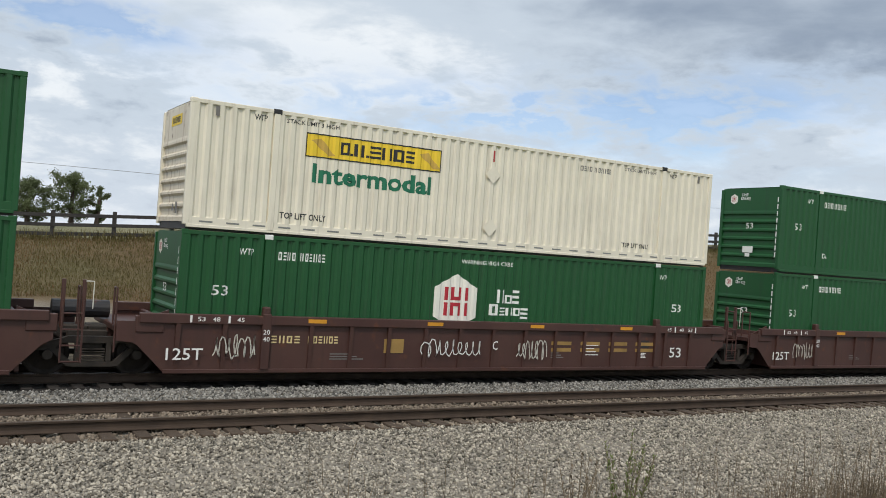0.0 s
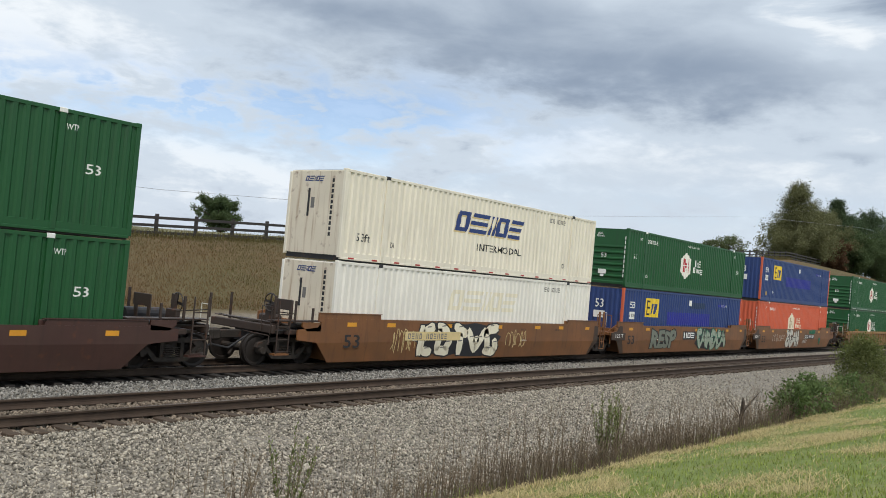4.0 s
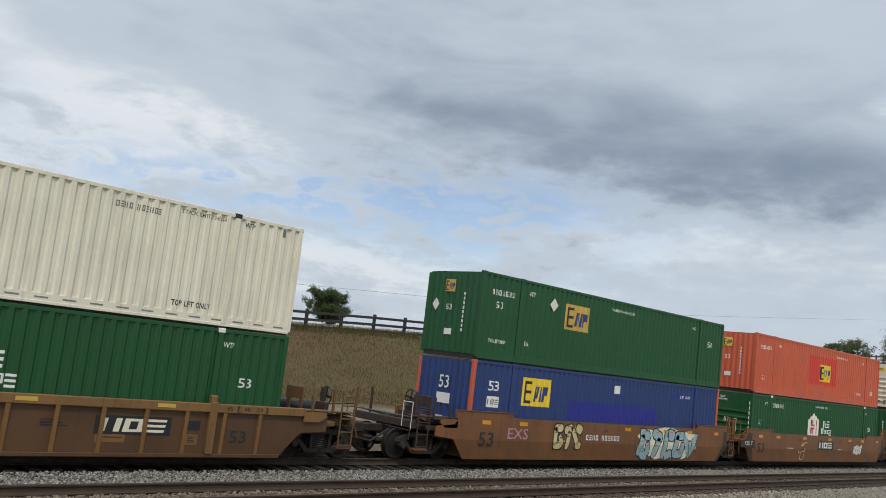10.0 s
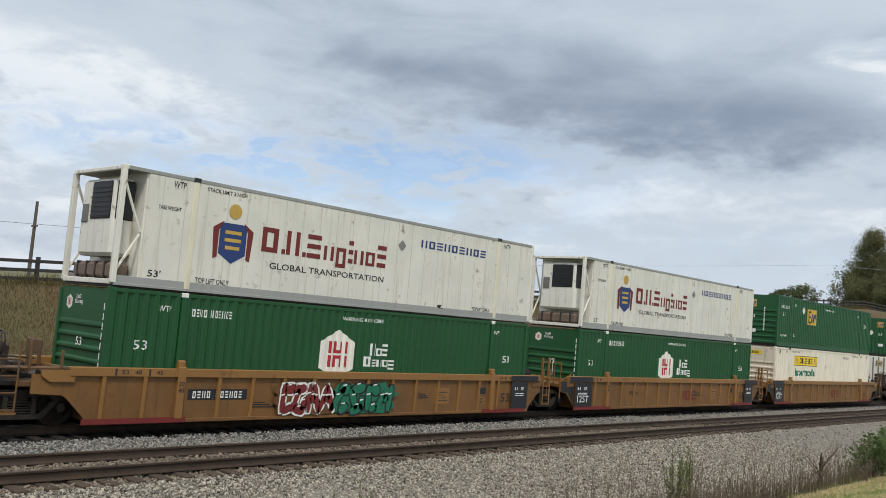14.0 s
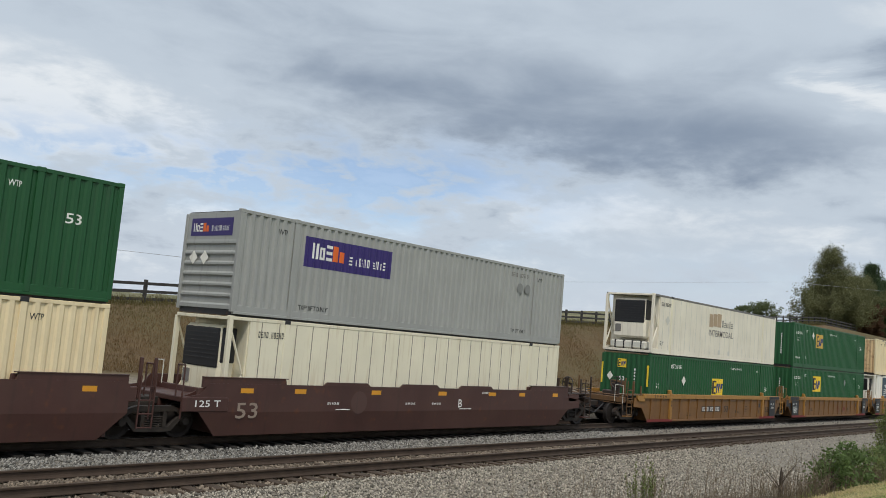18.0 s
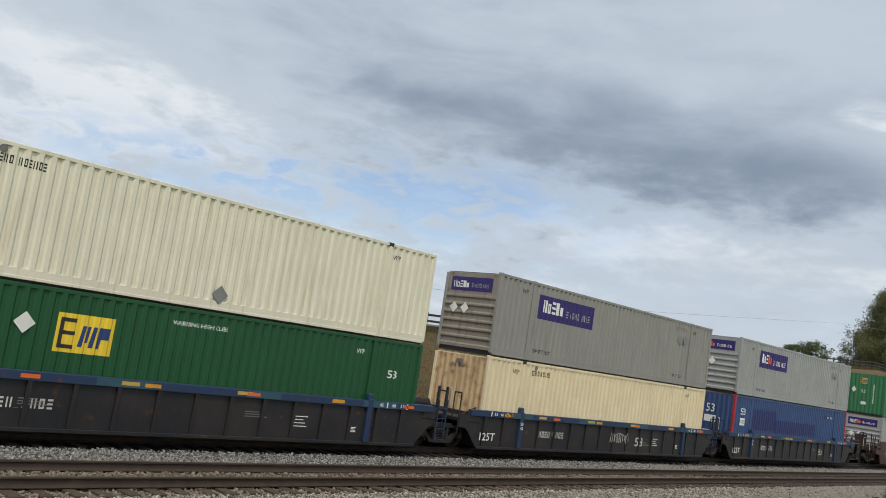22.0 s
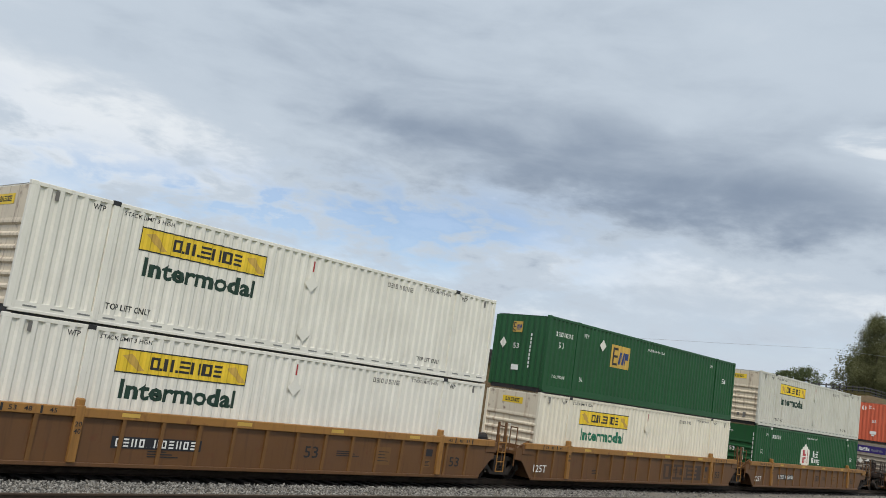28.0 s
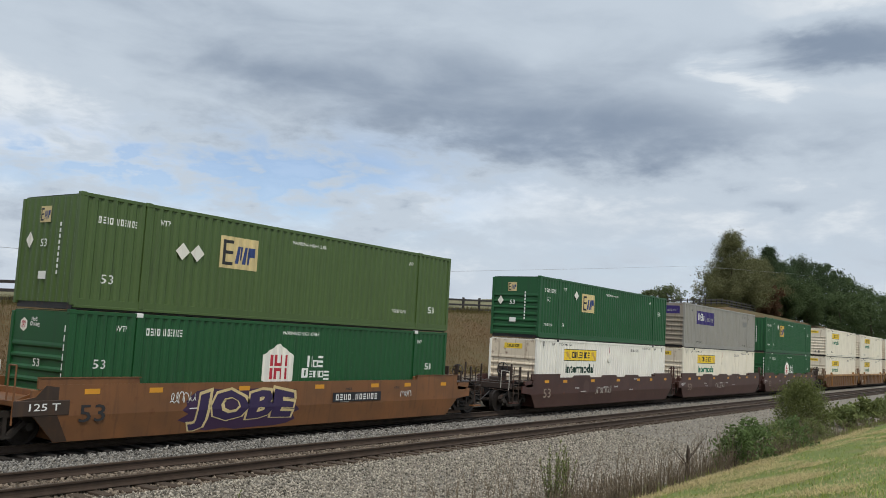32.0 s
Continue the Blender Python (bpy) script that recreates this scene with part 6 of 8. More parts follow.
# ---- the train: for each unit its start, couplings, car, lower and upper box ----
BOXES = {
    "hub": (lambda c: hub_box(c, GREEN), "dark green corrugated container with white hexagon logo"),
    "hubd": (lambda c: hub_box(c, GREEN, dashes=True), "dark green corrugated container, white logo, dashed edge"),
    "hubl": (lambda c: hub_box(c, GREEN_LIME), "light green corrugated container with white hexagon logo"),
    "hubo": (lambda c: hub_box(c, ORANGE, ribs=False, z53=0.68, plate=CREAM_PALE, emblem=MARK_TAN, name=CREAM_PALE), "orange-red corrugated container with pale hexagon logo"),
    "emp": (lambda c: emp_box(c, GREEN_EMP, SIGN_GOLD), "green corrugated container with gold square sign"),
    "empy": (lambda c: emp_box(c, GREEN_EMP, SIGN_YELLOW, diamonds=((11.2, 2.1),), placard=PLACARD_GREY, sign=(4.13, 1.40, 1.60)), "green corrugated container with bright yellow sign"),
    "emps": (lambda c: emp_box(c, GREEN_EMP, SIGN_SAND, yellow_edges=True, sign=(7.35, 1.12, 1.32)), "green corrugated container with sand-coloured sign"),
    "emplr": (lambda c: emp_box(c, GREEN_EMP, SIGN_GOLD, level_ribs=True), "green corrugated container, gold sign, ribbed end"),
    "empm": (lambda c: emp_box(c, GREEN_MID, SIGN_GOLD), "bright green corrugated container with gold square sign"),
    "empo": (lambda c: emp_box(c, GREEN_OLIVE, SIGN_SAND, diamonds=((3.16, 1.75), (3.67, 1.75)), z53=0.68, lift=12.6), "olive corrugated container with peeling sand sign"),
    "empr": (lambda c: emp_box(c, ORANGE, SIGN_YELLOW, diamonds=(), sign=(7.5, 1.06, 1.39), z53=0.68, lift=12.6, patch=(6.2, 0.87, 3.5, 1.48)), "orange-red corrugated container with yellow sign"),
    "empmid": (lambda c: emp_box(c, GREEN_EMP, SIGN_GOLD, diamonds=((10.16, 2.0),), sign=(6.6, 1.2, 1.55), placard=PLACARD_GREY, z53=1.4, number=(2.3, 2.3)), "green corrugated container with a mid-length gold sign"),
    "emplow": (lambda c: emp_box(c, GREEN_EMP, SIGN_YELLOW, diamonds=((3.7, 1.72),), sign=(7.24, 1.0, 1.42), yellow_edges=True, z53=1.3, number=(2.3, 2.3)), "green corrugated container with low yellow sign"),
    "emptall": (lambda c: emp_box(c, GREEN_EMP, SIGN_GOLD, diamonds=((4.9, 2.05),), sign=(6.24, 0.64, 1.68), tall=0.91, lift=2.25), "green corrugated container with tall gold sign"),
    "empr2": (lambda c: emp_box(c, GREEN_EMP, SIGN_YELLOW, diamonds=((3.84, 2.05),), sign=(4.55, 1.5, 1.36)), "green corrugated container, yellow sign, white diamond"),
    "empribs": (lambda c: emp_box(c, GREEN_EMP, SIGN_SAND, level_ribs=True), "green corrugated container, sand sign, ribbed end"),
    "blue": (lambda c: blue_box(c, BLUE, ORANGE), "navy blue corrugated container with orange posts"),
    "blue2": (lambda c: blue_box(c, BLUE, ORANGE, second=True), "navy blue corrugated container with two repainted patches"),
    "bluepale": (lambda c: blue_box(c, BLUE_PALE, ORANGE, end=paint("rust_streaked_grey_blue", (0.175, 0.215, 0.265), streaks=(0.085, 0.050, 0.035), rust=0.06)), "faded blue corrugated container with orange posts"),
    "bluered": (lambda c: blue_box(c, paint("mid_blue_paint", (0.032, 0.068, 0.175)), paint("red_paint", (0.40, 0.025, 0.03)), patch=paint("navy_patch", (0.022, 0.030, 0.115), rust=0.0), square=False), "blue corrugated container with red corner posts"),
    "hunt": (lambda c: hunt_box(c, WHITE, end=paint("rust_run_white_end", (0.68, 0.61, 0.49), streaks=(0.36, 0.24, 0.14), rust=0.05)), "off-white corrugated container, yellow sign, green lettering"),
    "huntc": (lambda c: hunt_box(c, WHITE_CLEAN, end=paint("sooty_white_end", (0.66, 0.57, 0.44), streaks=(0.22, 0.13, 0.075), rust=0.08), ink=MARK_DEEP_GREEN), "clean white corrugated container, yellow sign, green lettering"),
    "huntg": (lambda c: hunt_box(c, WHITE_GREY, end=paint("sooty_white_end", (0.66, 0.57, 0.44), streaks=(0.22, 0.13, 0.075), rust=0.08), ink=MARK_DEEP_GREEN), "grimy grey-white corrugated container with yellow sign"),
    "swift": (lambda c: swift_box(c, WHITE), "off-white corrugated container with slanted blue lettering"),
    "swiftf": (lambda c: swift_box(c, WHITE_CLEAN, faded=True), "white corrugated container with faded lettering blocks"),
    "cream": (lambda c: plain_box(c, CREAM, end=paint("rust_streaked_cream", (0.62, 0.44, 0.24), streaks=(0.28, 0.115, 0.04), rust=0.15)), "plain cream corrugated container with dark stencils"),
    "creamp": (lambda c: plain_box(c, CREAM_PALE, end=paint("rust_stained_cream", (0.62, 0.49, 0.30), streaks=(0.33, 0.15, 0.055), rust=0.13)), "plain pale cream corrugated container, rust-stained end"),
    "fedx": (lambda c: fedx_box(c, GREY), "light grey corrugated container with purple sign"),
    "fedxf": (lambda c: fedx_box(c, GREY_DULL, True, True), "grey corrugated container, faded purple sign, stained end"),
    "ribw": (lambda c: ribbed_box(c, WHITE_CLEAN, paint("brown_grey_ribs", (0.22, 0.19, 0.16))), "white panelled container with grey upright ribs"),
    "ribs": (lambda c: ribbed_box(c, WHITE_CLEAN, paint("brown_grey_ribs", (0.22, 0.19, 0.16)), stain=True, sign=None), "white ribbed container with a rusty repaired patch"),
    "ribg": (lambda c: ribbed_box(c, GREEN_EMP, paint("faded_grey_green_ribs", (0.22, 0.25, 0.19)), back=WHITE_CLEAN), "green panelled container with faded pale ribs"),
    "eng": (lambda c: reefer_box(c, paint("weathered_white_paint", (0.76, 0.735, 0.66), streaks=(0.55, 0.48, 0.38), rust=0.02), GREY, WHITE_GREY, "england"), "white refrigerated container with dark red lettering"),
    "engt": (lambda c: reefer_box(c, paint("weathered_white_paint", (0.76, 0.735, 0.66), streaks=(0.55, 0.48, 0.38), rust=0.02), GREY, WHITE_GREY, "england", True), "white refrigerated container with emblem at rear"),
    "train": (lambda c: reefer_box(c, WHITE, MARK_GREY, WHITE_GREY, "train"), "off-white refrigerated container with tan squares logo"),
    "food": (lambda c: reefer_box(c, WHITE_CLEAN, WHITE_GREY, WHITE_GREY, "food"), "refrigerated container with teal panels, blue slogan"),
    "reef": (lambda c: reefer_box(c, CREAM_PALE, CREAM_PALE, paint("brown_grey_ribs", (0.22, 0.19, 0.16)), "plain"), "plain cream refrigerated container with a cooling unit"),
}
TRAIN = [  # start along the track, couples ahead, couples behind, car, lower box, upper box
    (-14.55, 1, 0, "bnsf", "hub", "hub"), (4.87, 0, 0, "bnsf", "hub", "hunt"), (24.31, 0, 1, "bnsf", "hub", "hub"),
    (47.45, 1, 1, "brown", "hub", "bluepale"), (70.80, 1, 1, "orange", "ribg", "emps"), (94.33, 1, 1, "brown", "hub", "hub"),
    (117.70, 1, 0, "rust", "swiftf", "swift"), (137.20, 0, 0, "rust", "blue2", "hub"), (156.64, 0, 1, "rust", "hubo", "blue"),
    (180.12, 1, 0, "tan", "hub", "hubd"), (199.55, 0, 0, "tan", "ribs", "hubd"), (219.01, 0, 1, "tan", "hubl", "ribw"),
    (242.40, 1, 1, "tansooty", "hub", "hunt"), (265.80, 1, 0, "rust", "blue", "emp"), (285.25, 0, 0, "rust", "hub", "empr"),
    (304.73, 0, 1, "rust", "empmid", "hunt"), (328.21, 1, 1, "fec", "hub", "swift"), (352.15, 1, 0, "tan", "hub", "eng"),
    (371.70, 0, 0, "tan", "hub", "eng"), (391.20, 0, 1, "tan", "hunt", "emplr"), (414.60, 1, 0, "maroon", "ribs", "emp"),
    (434.10, 0, 0, "maroon", "cream", "emptall"), (453.70, 0, 1, "maroon", "reef", "fedx"), (477.80, 1, 0, "yellow", "emplow", "train"),
    (497.30, 0, 0, "yellow", "empy", "emp"), (516.70, 0, 1, "yellow", "food", "cream"), (540.14, 1, 0, "blue", "empr2", "creamp"),
    (559.61, 0, 0, "blue", "cream", "fedxf"), (579.09, 0, 1, "blue", "bluered", "fedx"), (602.55, 1, 0, "maroon", "fedx", "empm"),
    (621.99, 0, 0, "maroon", "cream", "empm"), (641.35, 0, 1, "maroon", "fedxf", "engt"), (664.77, 1, 1, "rustdark", "blue", "fedxf"),
    (688.20, 1, 0, "tandark", "huntc", "huntc"), (707.62, 0, 0, "tandark", "hunt", "emp"), (727.02, 0, 1, "tandark", "hub", "huntg"),
    (750.43, 1, 0, "rust", "fedxf", "hubo"), (769.85, 0, 0, "rust", "cream", "emp"), (789.20, 0, 1, "rust", "hub", "empo"),
    (812.76, 1, 0, "maroon", "huntc", "empribs"), (832.20, 0, 0, "maroon", "hunt", "fedxf"), (851.65, 0, 1, "maroon", "hub", "emp"),
    (875.10, 1, 0, "tandark", "hunt", "hunt"), (894.55, 0, 0, "tandark", "hunt", "hunt"),
    (914.00, 0, 1, "tandark", "hunt", "huntc"), (937.45, 1, 0, "rust", "hunt", "hunt"), (956.90, 0, 0, "rust", "hub", "emp"), (976.35, 0, 1, "rust", "hunt", "hunt"),
]
SPEED, SLOWING = 24.5786, -0.009594
LOW_Z, TOP_Z = 0.355, 3.251
MOVING = []
for index, (start, ahead, behind, style, lower, upper) in enumerate(TRAIN):
    middle = start + HALF
    car = well_car(index, style, bool(ahead), bool(behind))
    MOVING.append((car, middle, 0.0))
    for kind, z, where in ((lower, LOW_Z, "in a well car"), (upper, TOP_Z, "stacked on top")):
        build, label = BOXES[kind]
        c = tagged(empty("freight_container"), label + " " + where, "container", "containers on the train")
        build(c)
        MOVING.append((c, middle, z))
    smooth = STYLES[style]["kind"] == "smooth"
    y = None if smooth else -1.516
    flat_y = FACE - 0.010 if smooth else -1.449
    unit = index - 1
    if unit in (0, 1):
        for k in range(4):
            decal("railway_mark", car, shape_rect(X(10.2 + 1.03 * k), 0.80, 0.7, 0.1) + shape_rect(X(10.2 + 1.03 * k), 0.62, 0.7, 0.1), GOLD_DULL, y=-1.448, label="faded gold lettering block")
        scribble(car, 4 + unit, 0.8, 1.8, 0.4, 1.0, WHITE_GREY, y, 7)
    if unit == 0:
        scribble(car, 1, 6.1, 7.9, 0.45, 0.95, MARK_WHITE, y, 9)
        scribble(car, 3, 9.0, 10.0, 0.4, 0.95, WHITE_GREY, y, 7)
        decal("number_mark", car, shape_blocks(X(2.15), 0.78, 0.75, 0.17, [(1, 0, 1)] * 4, gap=0.3) + shape_blocks(X(3.05), 0.78, 0.8, 0.17, [(1, 0, 1)] * 6, gap=0.3), SIGN_SAND, y=-1.448)
        decal("warning_panel", car, shape_rect(X(5.05), 0.56, 0.55, 0.35), GOLD_DULL, y=-1.448)
        word(car, "C", 8.22, 0.66, 0.16, 0.24, MARK_WHITE, follow=False, y=-1.516)
    elif unit == 2:
        decal("number_mark", car, shape_blocks(X(5.3), 0.86, 1.55, 0.20, NUMBER[:9]), MARK_WHITE, y=flat_y)
        graffiti(car, 5, 7.9, 12.6, 0.2, 0.95, 6, MAROON_DARK, WHITE_GREY, WHITE_GREY, y)
    elif unit in (3, 5, 7, 31, 12, 14, 35, 37):
        lx = {3: 3.6, 5: 3.4, 7: 9.9, 31: 3.9, 12: 6.1, 14: 10.1, 35: 6.4, 37: 9.6}[unit]
        if unit in (3, 5, 31, 7, 37):
            decal("number_panel", car, shape_rect(X(lx - 0.15), 0.78, 2.5 if unit != 5 else 3.1, 0.30), BLACKPANEL if unit != 5 else SIGN_SAND, y=FACE - 0.024)
        decal("number_mark", car, shape_blocks(X(lx), 0.83, 2.2, 0.19, NUMBER), MARK_WHITE if unit != 5 else MARK_GREY, y=FACE - 0.028)
    if smooth and style in ("rust", "rustdark", "fec", "orange"):
        for k in range(4):
            decal("stencil_mark", car, shape_blocks(X(4.6 + 2.6 * k + 0.3 * (unit % 3)), 1.16 if style == "rust" else 1.0, 0.34, 0.07, [(1, 0, 1)] * 3, gap=0.3), MARK_BLACK, y=FACE - 0.0045)
    if unit == 3:
        graffiti(car, 6, 9.6, 12.2, 0.15, 1.36, 4, BLACKPANEL, MARK_GREEN, MARK_GREEN, y)
    elif unit == 5:
        graffiti(car, 7, 3.9, 8.8, 0.16, 1.40, 5, CREAM_PALE, MARK_BLACK, MARK_GREY, y, BLACKPANEL)
        scribble(car, 8, 9.4, 10.8, 0.45, 1.2, SIGN_SAND, y, 6)
        scribble(car, 80, 2.6, 3.8, 0.35, 1.2, SIGN_SAND, y, 6)
    elif unit == 6:
        sprayed_word(car, "RESP", 9, 2.95, 0.30, 3.0, 1.06, paint("grey_green_spray", (0.17, 0.19, 0.15)), MARK_BLACK, y)
        decal("railway_panel", car, shape_rect(X(6.95), 0.76, 1.75, 0.44), BLACKPANEL, y=FACE - 0.010)
        decal("railway_mark", car, shape_blocks(X(7.05), 0.84, 1.5, 0.30, [(1, 0, 1)] * 3), MARK_WHITE, y=FACE - 0.014)
        graffiti(car, 10, 8.8, 13.2, 0.14, 1.42, 6, paint("pale_green_grey_spray", (0.34, 0.40, 0.31)), MARK_GREEN, MARK_BLACK, y, BLACKPANEL)
    elif unit == 7:
        graffiti(car, 11, 5.5, 8.4, 0.14, 1.44, 4, WHITE_GREY, MARK_BLACK, MARK_BLACK, y)
        graffiti(car, 12, 10.9, 12.5, 1.12, 1.42, 5, MARK_GREEN, MARK_GREEN, MARK_GREEN, y)
        scribble(car, 13, 2.6, 5.2, 0.55, 1.1, WHITE_GREY, y, 7)
        scribble(car, 81, 9.4, 10.4, 0.42, 0.72, MARK_WHITE, y, 6)
        graffiti(car, 82, 13.4, 14.0, 0.3, 0.85, 1, MARK_GREEN, MARK_BLACK, MARK_CYAN, y)
    elif unit in (9, 17, 18):
        decal("railway_mark", car, shape_blocks(X(8.25), 0.42, 1.7, 0.42, [(1, 0, 1)] * 3), MARK_WINE, y=-1.447, label="faded dark red logo bars")
    elif unit == 23:
        word(car, "53", 9.05, 0.42, 0.62, 0.36, MARK_WINE, follow=False, y=-1.449)
        for k in range(3):
            decal("railway_mark", car, shape_rect(X(10.42 + 0.24 * k), 0.48, 0.17, 0.24), MARK_WINE, y=-1.447, label="faded dark red lettering block")
    elif unit in (8, 10, 11, 16):
        decal("number_panel", car, shape_rect(X(2.25), 0.64, 1.75, 0.26), BLACKPANEL, y=-1.449)
        decal("number_mark", car, shape_blocks(X(2.38), 0.68, 1.5, 0.17, NUMBER), MARK_WHITE, y=-1.454)
        if unit == 11:
            decal("railway_panel", car, shape_rect(X(11.2), 0.60, 1.85, 0.42), BLACKPANEL, y=-1.4495)
            decal("railway_mark", car, shape_blocks(X(11.3), 0.66, 1.65, 0.30, [(1, 0, 1)] * 3, slant=0.2), CREAM_PALE, y=-1.4515, label="pale slanted logo bars")
        if unit == 16:
            graffiti(car, 14, 5.0, 6.9, 0.18, 1.12, 4, MARK_WINE, MARK_WHITE, MARK_WHITE, -1.512, TAN_DARK)
            graffiti(car, 15, 6.95, 9.3, 0.18, 1.12, 4, MARK_GREEN, BLACKPANEL, MARK_WHITE, -1.512, MARK_GREEN)
    elif unit == 12:
        graffiti(car, 16, 4.2, 5.9, 0.45, 1.42, 3, SIGN_SAND, MARK_BLACK, MARK_GREEN, y)
        on_slope("spray_tag", car, shape_word("EXS", X(1.75), 0.78, 1.05, 0.36), paint("pink_spray", (0.50, 0.24, 0.30)), 0.008, "small pink sprayed letters")
        graffiti(car, 17, 9.6, 14.0, 0.14, 1.42, 5, paint("pale_blue_spray", (0.30, 0.46, 0.50)), MARK_BLACK, MARK_ORANGE, y, CREAM_PALE)
    elif unit == 13:
        decal("railway_panel", car, shape_rect(X(7.3), 0.74, 2.0, 0.44), BLACKPANEL, y=FACE - 0.010)
        decal("railway_mark", car, shape_blocks(X(7.45), 0.82, 1.7, 0.30, [(1, 0, 1)] * 3), MARK_WHITE, y=FACE - 0.014)
        graffiti(car, 18, 4.9, 6.0, 0.2, 1.05, 1, RUSTBROWN, SIGN_SAND, SIGN_SAND, y)
        graffiti(car, 19, 12.2, 13.4, 0.55, 1.05, 3, MARK_WHITE, WHITE_GREY, MARK_GREY, y)
    elif unit == 14:
        sprayed_word(car, "AHOY", 20, 1.5, 0.13, 7.9, 1.28, MARK_BLACK, CREAM_PALE, y, paint("grey_blue_spray", (0.17, 0.20, 0.21)))
        for k, (lx, z) in enumerate(((0.5, 1.05), (1.4, 0.35), (2.9, 0.5), (9.2, 0.9), (9.9, 0.55))):
            sprayed("spray_splash", car, [blob(random.Random(90 + k), X(lx), X(lx) + 0.7, z, z + 0.36, 12, 0.4)], SIGN_SAND, y, 3)
    elif unit == 15:
        graffiti(car, 21, 0.1, 1.7, 0.18, 1.02, 4, SIGN_SAND, MARK_BLACK, MARK_BLACK, y)
        scribble(car, 84, 2.2, 3.0, 0.2, 0.95, WHITE_GREY, y, 6)
        on_slope("spray_tag", car, shape_word("ZENKO", X(3.9), 0.28, 2.7, 0.46), WHITE_GREY, 0.008, "thin sprayed letters")
        graffiti(car, 23, 7.3, 10.6, 0.14, 1.02, 4, paint("lime_spray", (0.45, 0.44, 0.10)), MARK_WINE, CREAM_PALE, y, MARK_RED)
        decal("number_mark", car, shape_blocks(X(3.9), 0.86, 1.45, 0.15, NUMBER[:9]), MARK_BLACK, y=FACE - 0.010)
    elif unit in (20, 21):
        word(car, "C" if unit == 20 else "B", 4.6 if unit == 20 else 9.7, 0.82, 0.2, 0.28, MARK_WHITE, follow=False, y=FACE - 0.008)
    elif unit in (22, 24, 32, 34):
        lx = {22: 5.7, 24: 9.9, 32: 2.9, 34: 2.9}[unit]
        decal("number_panel", car, shape_rect(X(lx), 0.54, 2.4, 0.27), BLACKPANEL, y=-1.449)
        decal("number_mark", car, shape_blocks(X(lx + 0.1), 0.58, 2.2, 0.19, NUMBER), MARK_WHITE, y=-1.454)
        word(car, "53", 8.6, 0.52, 0.5, 0.32, MARK_BLACK, follow=False, y=-1.449)
    elif unit in (25, 26, 27):
        for k in range(6):
            decal("reflector", car, shape_rect(X(1.0 + 2.9 * k), 1.25, 0.42, 0.09), MARK_ORANGE if k % 2 else REFLECT, y=-1.526)
        decal("number_mark", car, shape_blocks(X(3.2), 0.60, 1.6, 0.22, NUMBER[:9]), WHITE_GREY, y=-1.449)
        for k in range(4):
            decal("worn_paint", car, shape_rect(X(1.5 + 4.1 * k), 1.21, 1.1 + 0.3 * (k % 2), 0.17), paint("teal_worn_paint", (0.03, 0.085, 0.115)), y=-1.524)
        if unit == 26:
            word(car, "53", 10.0, 0.46, 0.62, 0.36, WHITE_GREY, follow=False, y=-1.452)
            scribble(car, 111, 7.9, 9.3, 0.55, 0.98, WHITE_GREY, y, 10, 0.02)
        elif unit == 27:
            word(car, "53", 11.6, 0.50, 0.42, 0.26, SIGN_SAND, follow=False, y=-1.452)
        else:
            scribble(car, 110, 0.4, 1.9, 0.4, 0.95, WHITE_GREY, y, 8)
    elif unit == 33:
        decal("railway_panel", car, shape_rect(X(9.55), 0.32, 3.6, 0.66), SOOTY_BROWN, y=-1.447, label="faded dark logo panel")
        decal("railway_mark", car, shape_blocks(X(9.75), 0.42, 3.1, 0.46, [(1, 0, 1)] * 3), TAN_DARK, y=-1.449, label="faded rusty brown logo bars")
    elif unit == 28:
        graffiti(car, 24, 7.9, 12.6, 0.16, 1.30, 6, MAROON, MARK_WHITE, MARK_RED, y)
        scribble(car, 25, 4.4, 6.8, 0.16, 0.32, MARK_WHITE, y, 12)
        scribble(car, 86, 4.4, 6.2, 0.40, 0.55, MARK_WHITE, y, 10)
        scribble(car, 26, 4.2, 5.4, 0.85, 1.25, SIGN_SAND, y, 6)
        for k in range(7):
            sprayed("spray_splash", car, [blob(random.Random(70 + k), X(6.1 + 1.1 * k), X(6.4 + 1.1 * k), 0.95 - 0.4 * (k % 2), 1.25 - 0.4 * (k % 2), 10, 0.3)], SIGN_GOLD if k % 3 else MARK_WHITE, y, 3)
    elif unit == 29:
        graffiti(car, 27, 4.2, 8.2, 0.25, 1.3, 5, PLACARD_GREY, MAROON_DARK, MARK_GREY, y)
        graffiti(car, 28, 9.2, 14.0, 0.2, 1.35, 6, MARK_CYAN, BLACKPANEL, BLACKPANEL, y)
    elif unit == 30:
        graffiti(car, 29, 3.4, 8.4, 0.2, 1.15, 5, WHITE_GREY, MAROON_DARK, MARK_GREY, y)
    elif unit == 31:
        graffiti(car, 30, 7.2, 11.6, 0.14, 1.44, 5, paint("slate_blue_spray", (0.045, 0.085, 0.13)), SIGN_SAND, MARK_CYAN, y)
        scribble(car, 31, 5.0, 6.9, 1.05, 1.35, CREAM_PALE, y, 7, 0.05)
    elif unit == 35:
        sprayed_word(car, "ZUKA", 32, 1.0, 0.16, 3.3, 1.0, paint("silver_spray", (0.46, 0.48, 0.50)), MARK_BLACK, y)
        scribble(car, 33, 9.0, 10.2, 0.95, 1.25, MARK_BLACK, y, 6)
        scribble(car, 87, 10.8, 12.6, 0.3, 1.2, MARK_CYAN, y, 4, 0.10)
    elif unit == 36:
        decal("railway_panel", car, shape_rect(X(7.4), 0.76, 2.0, 0.46), BLACKPANEL, y=FACE - 0.010)
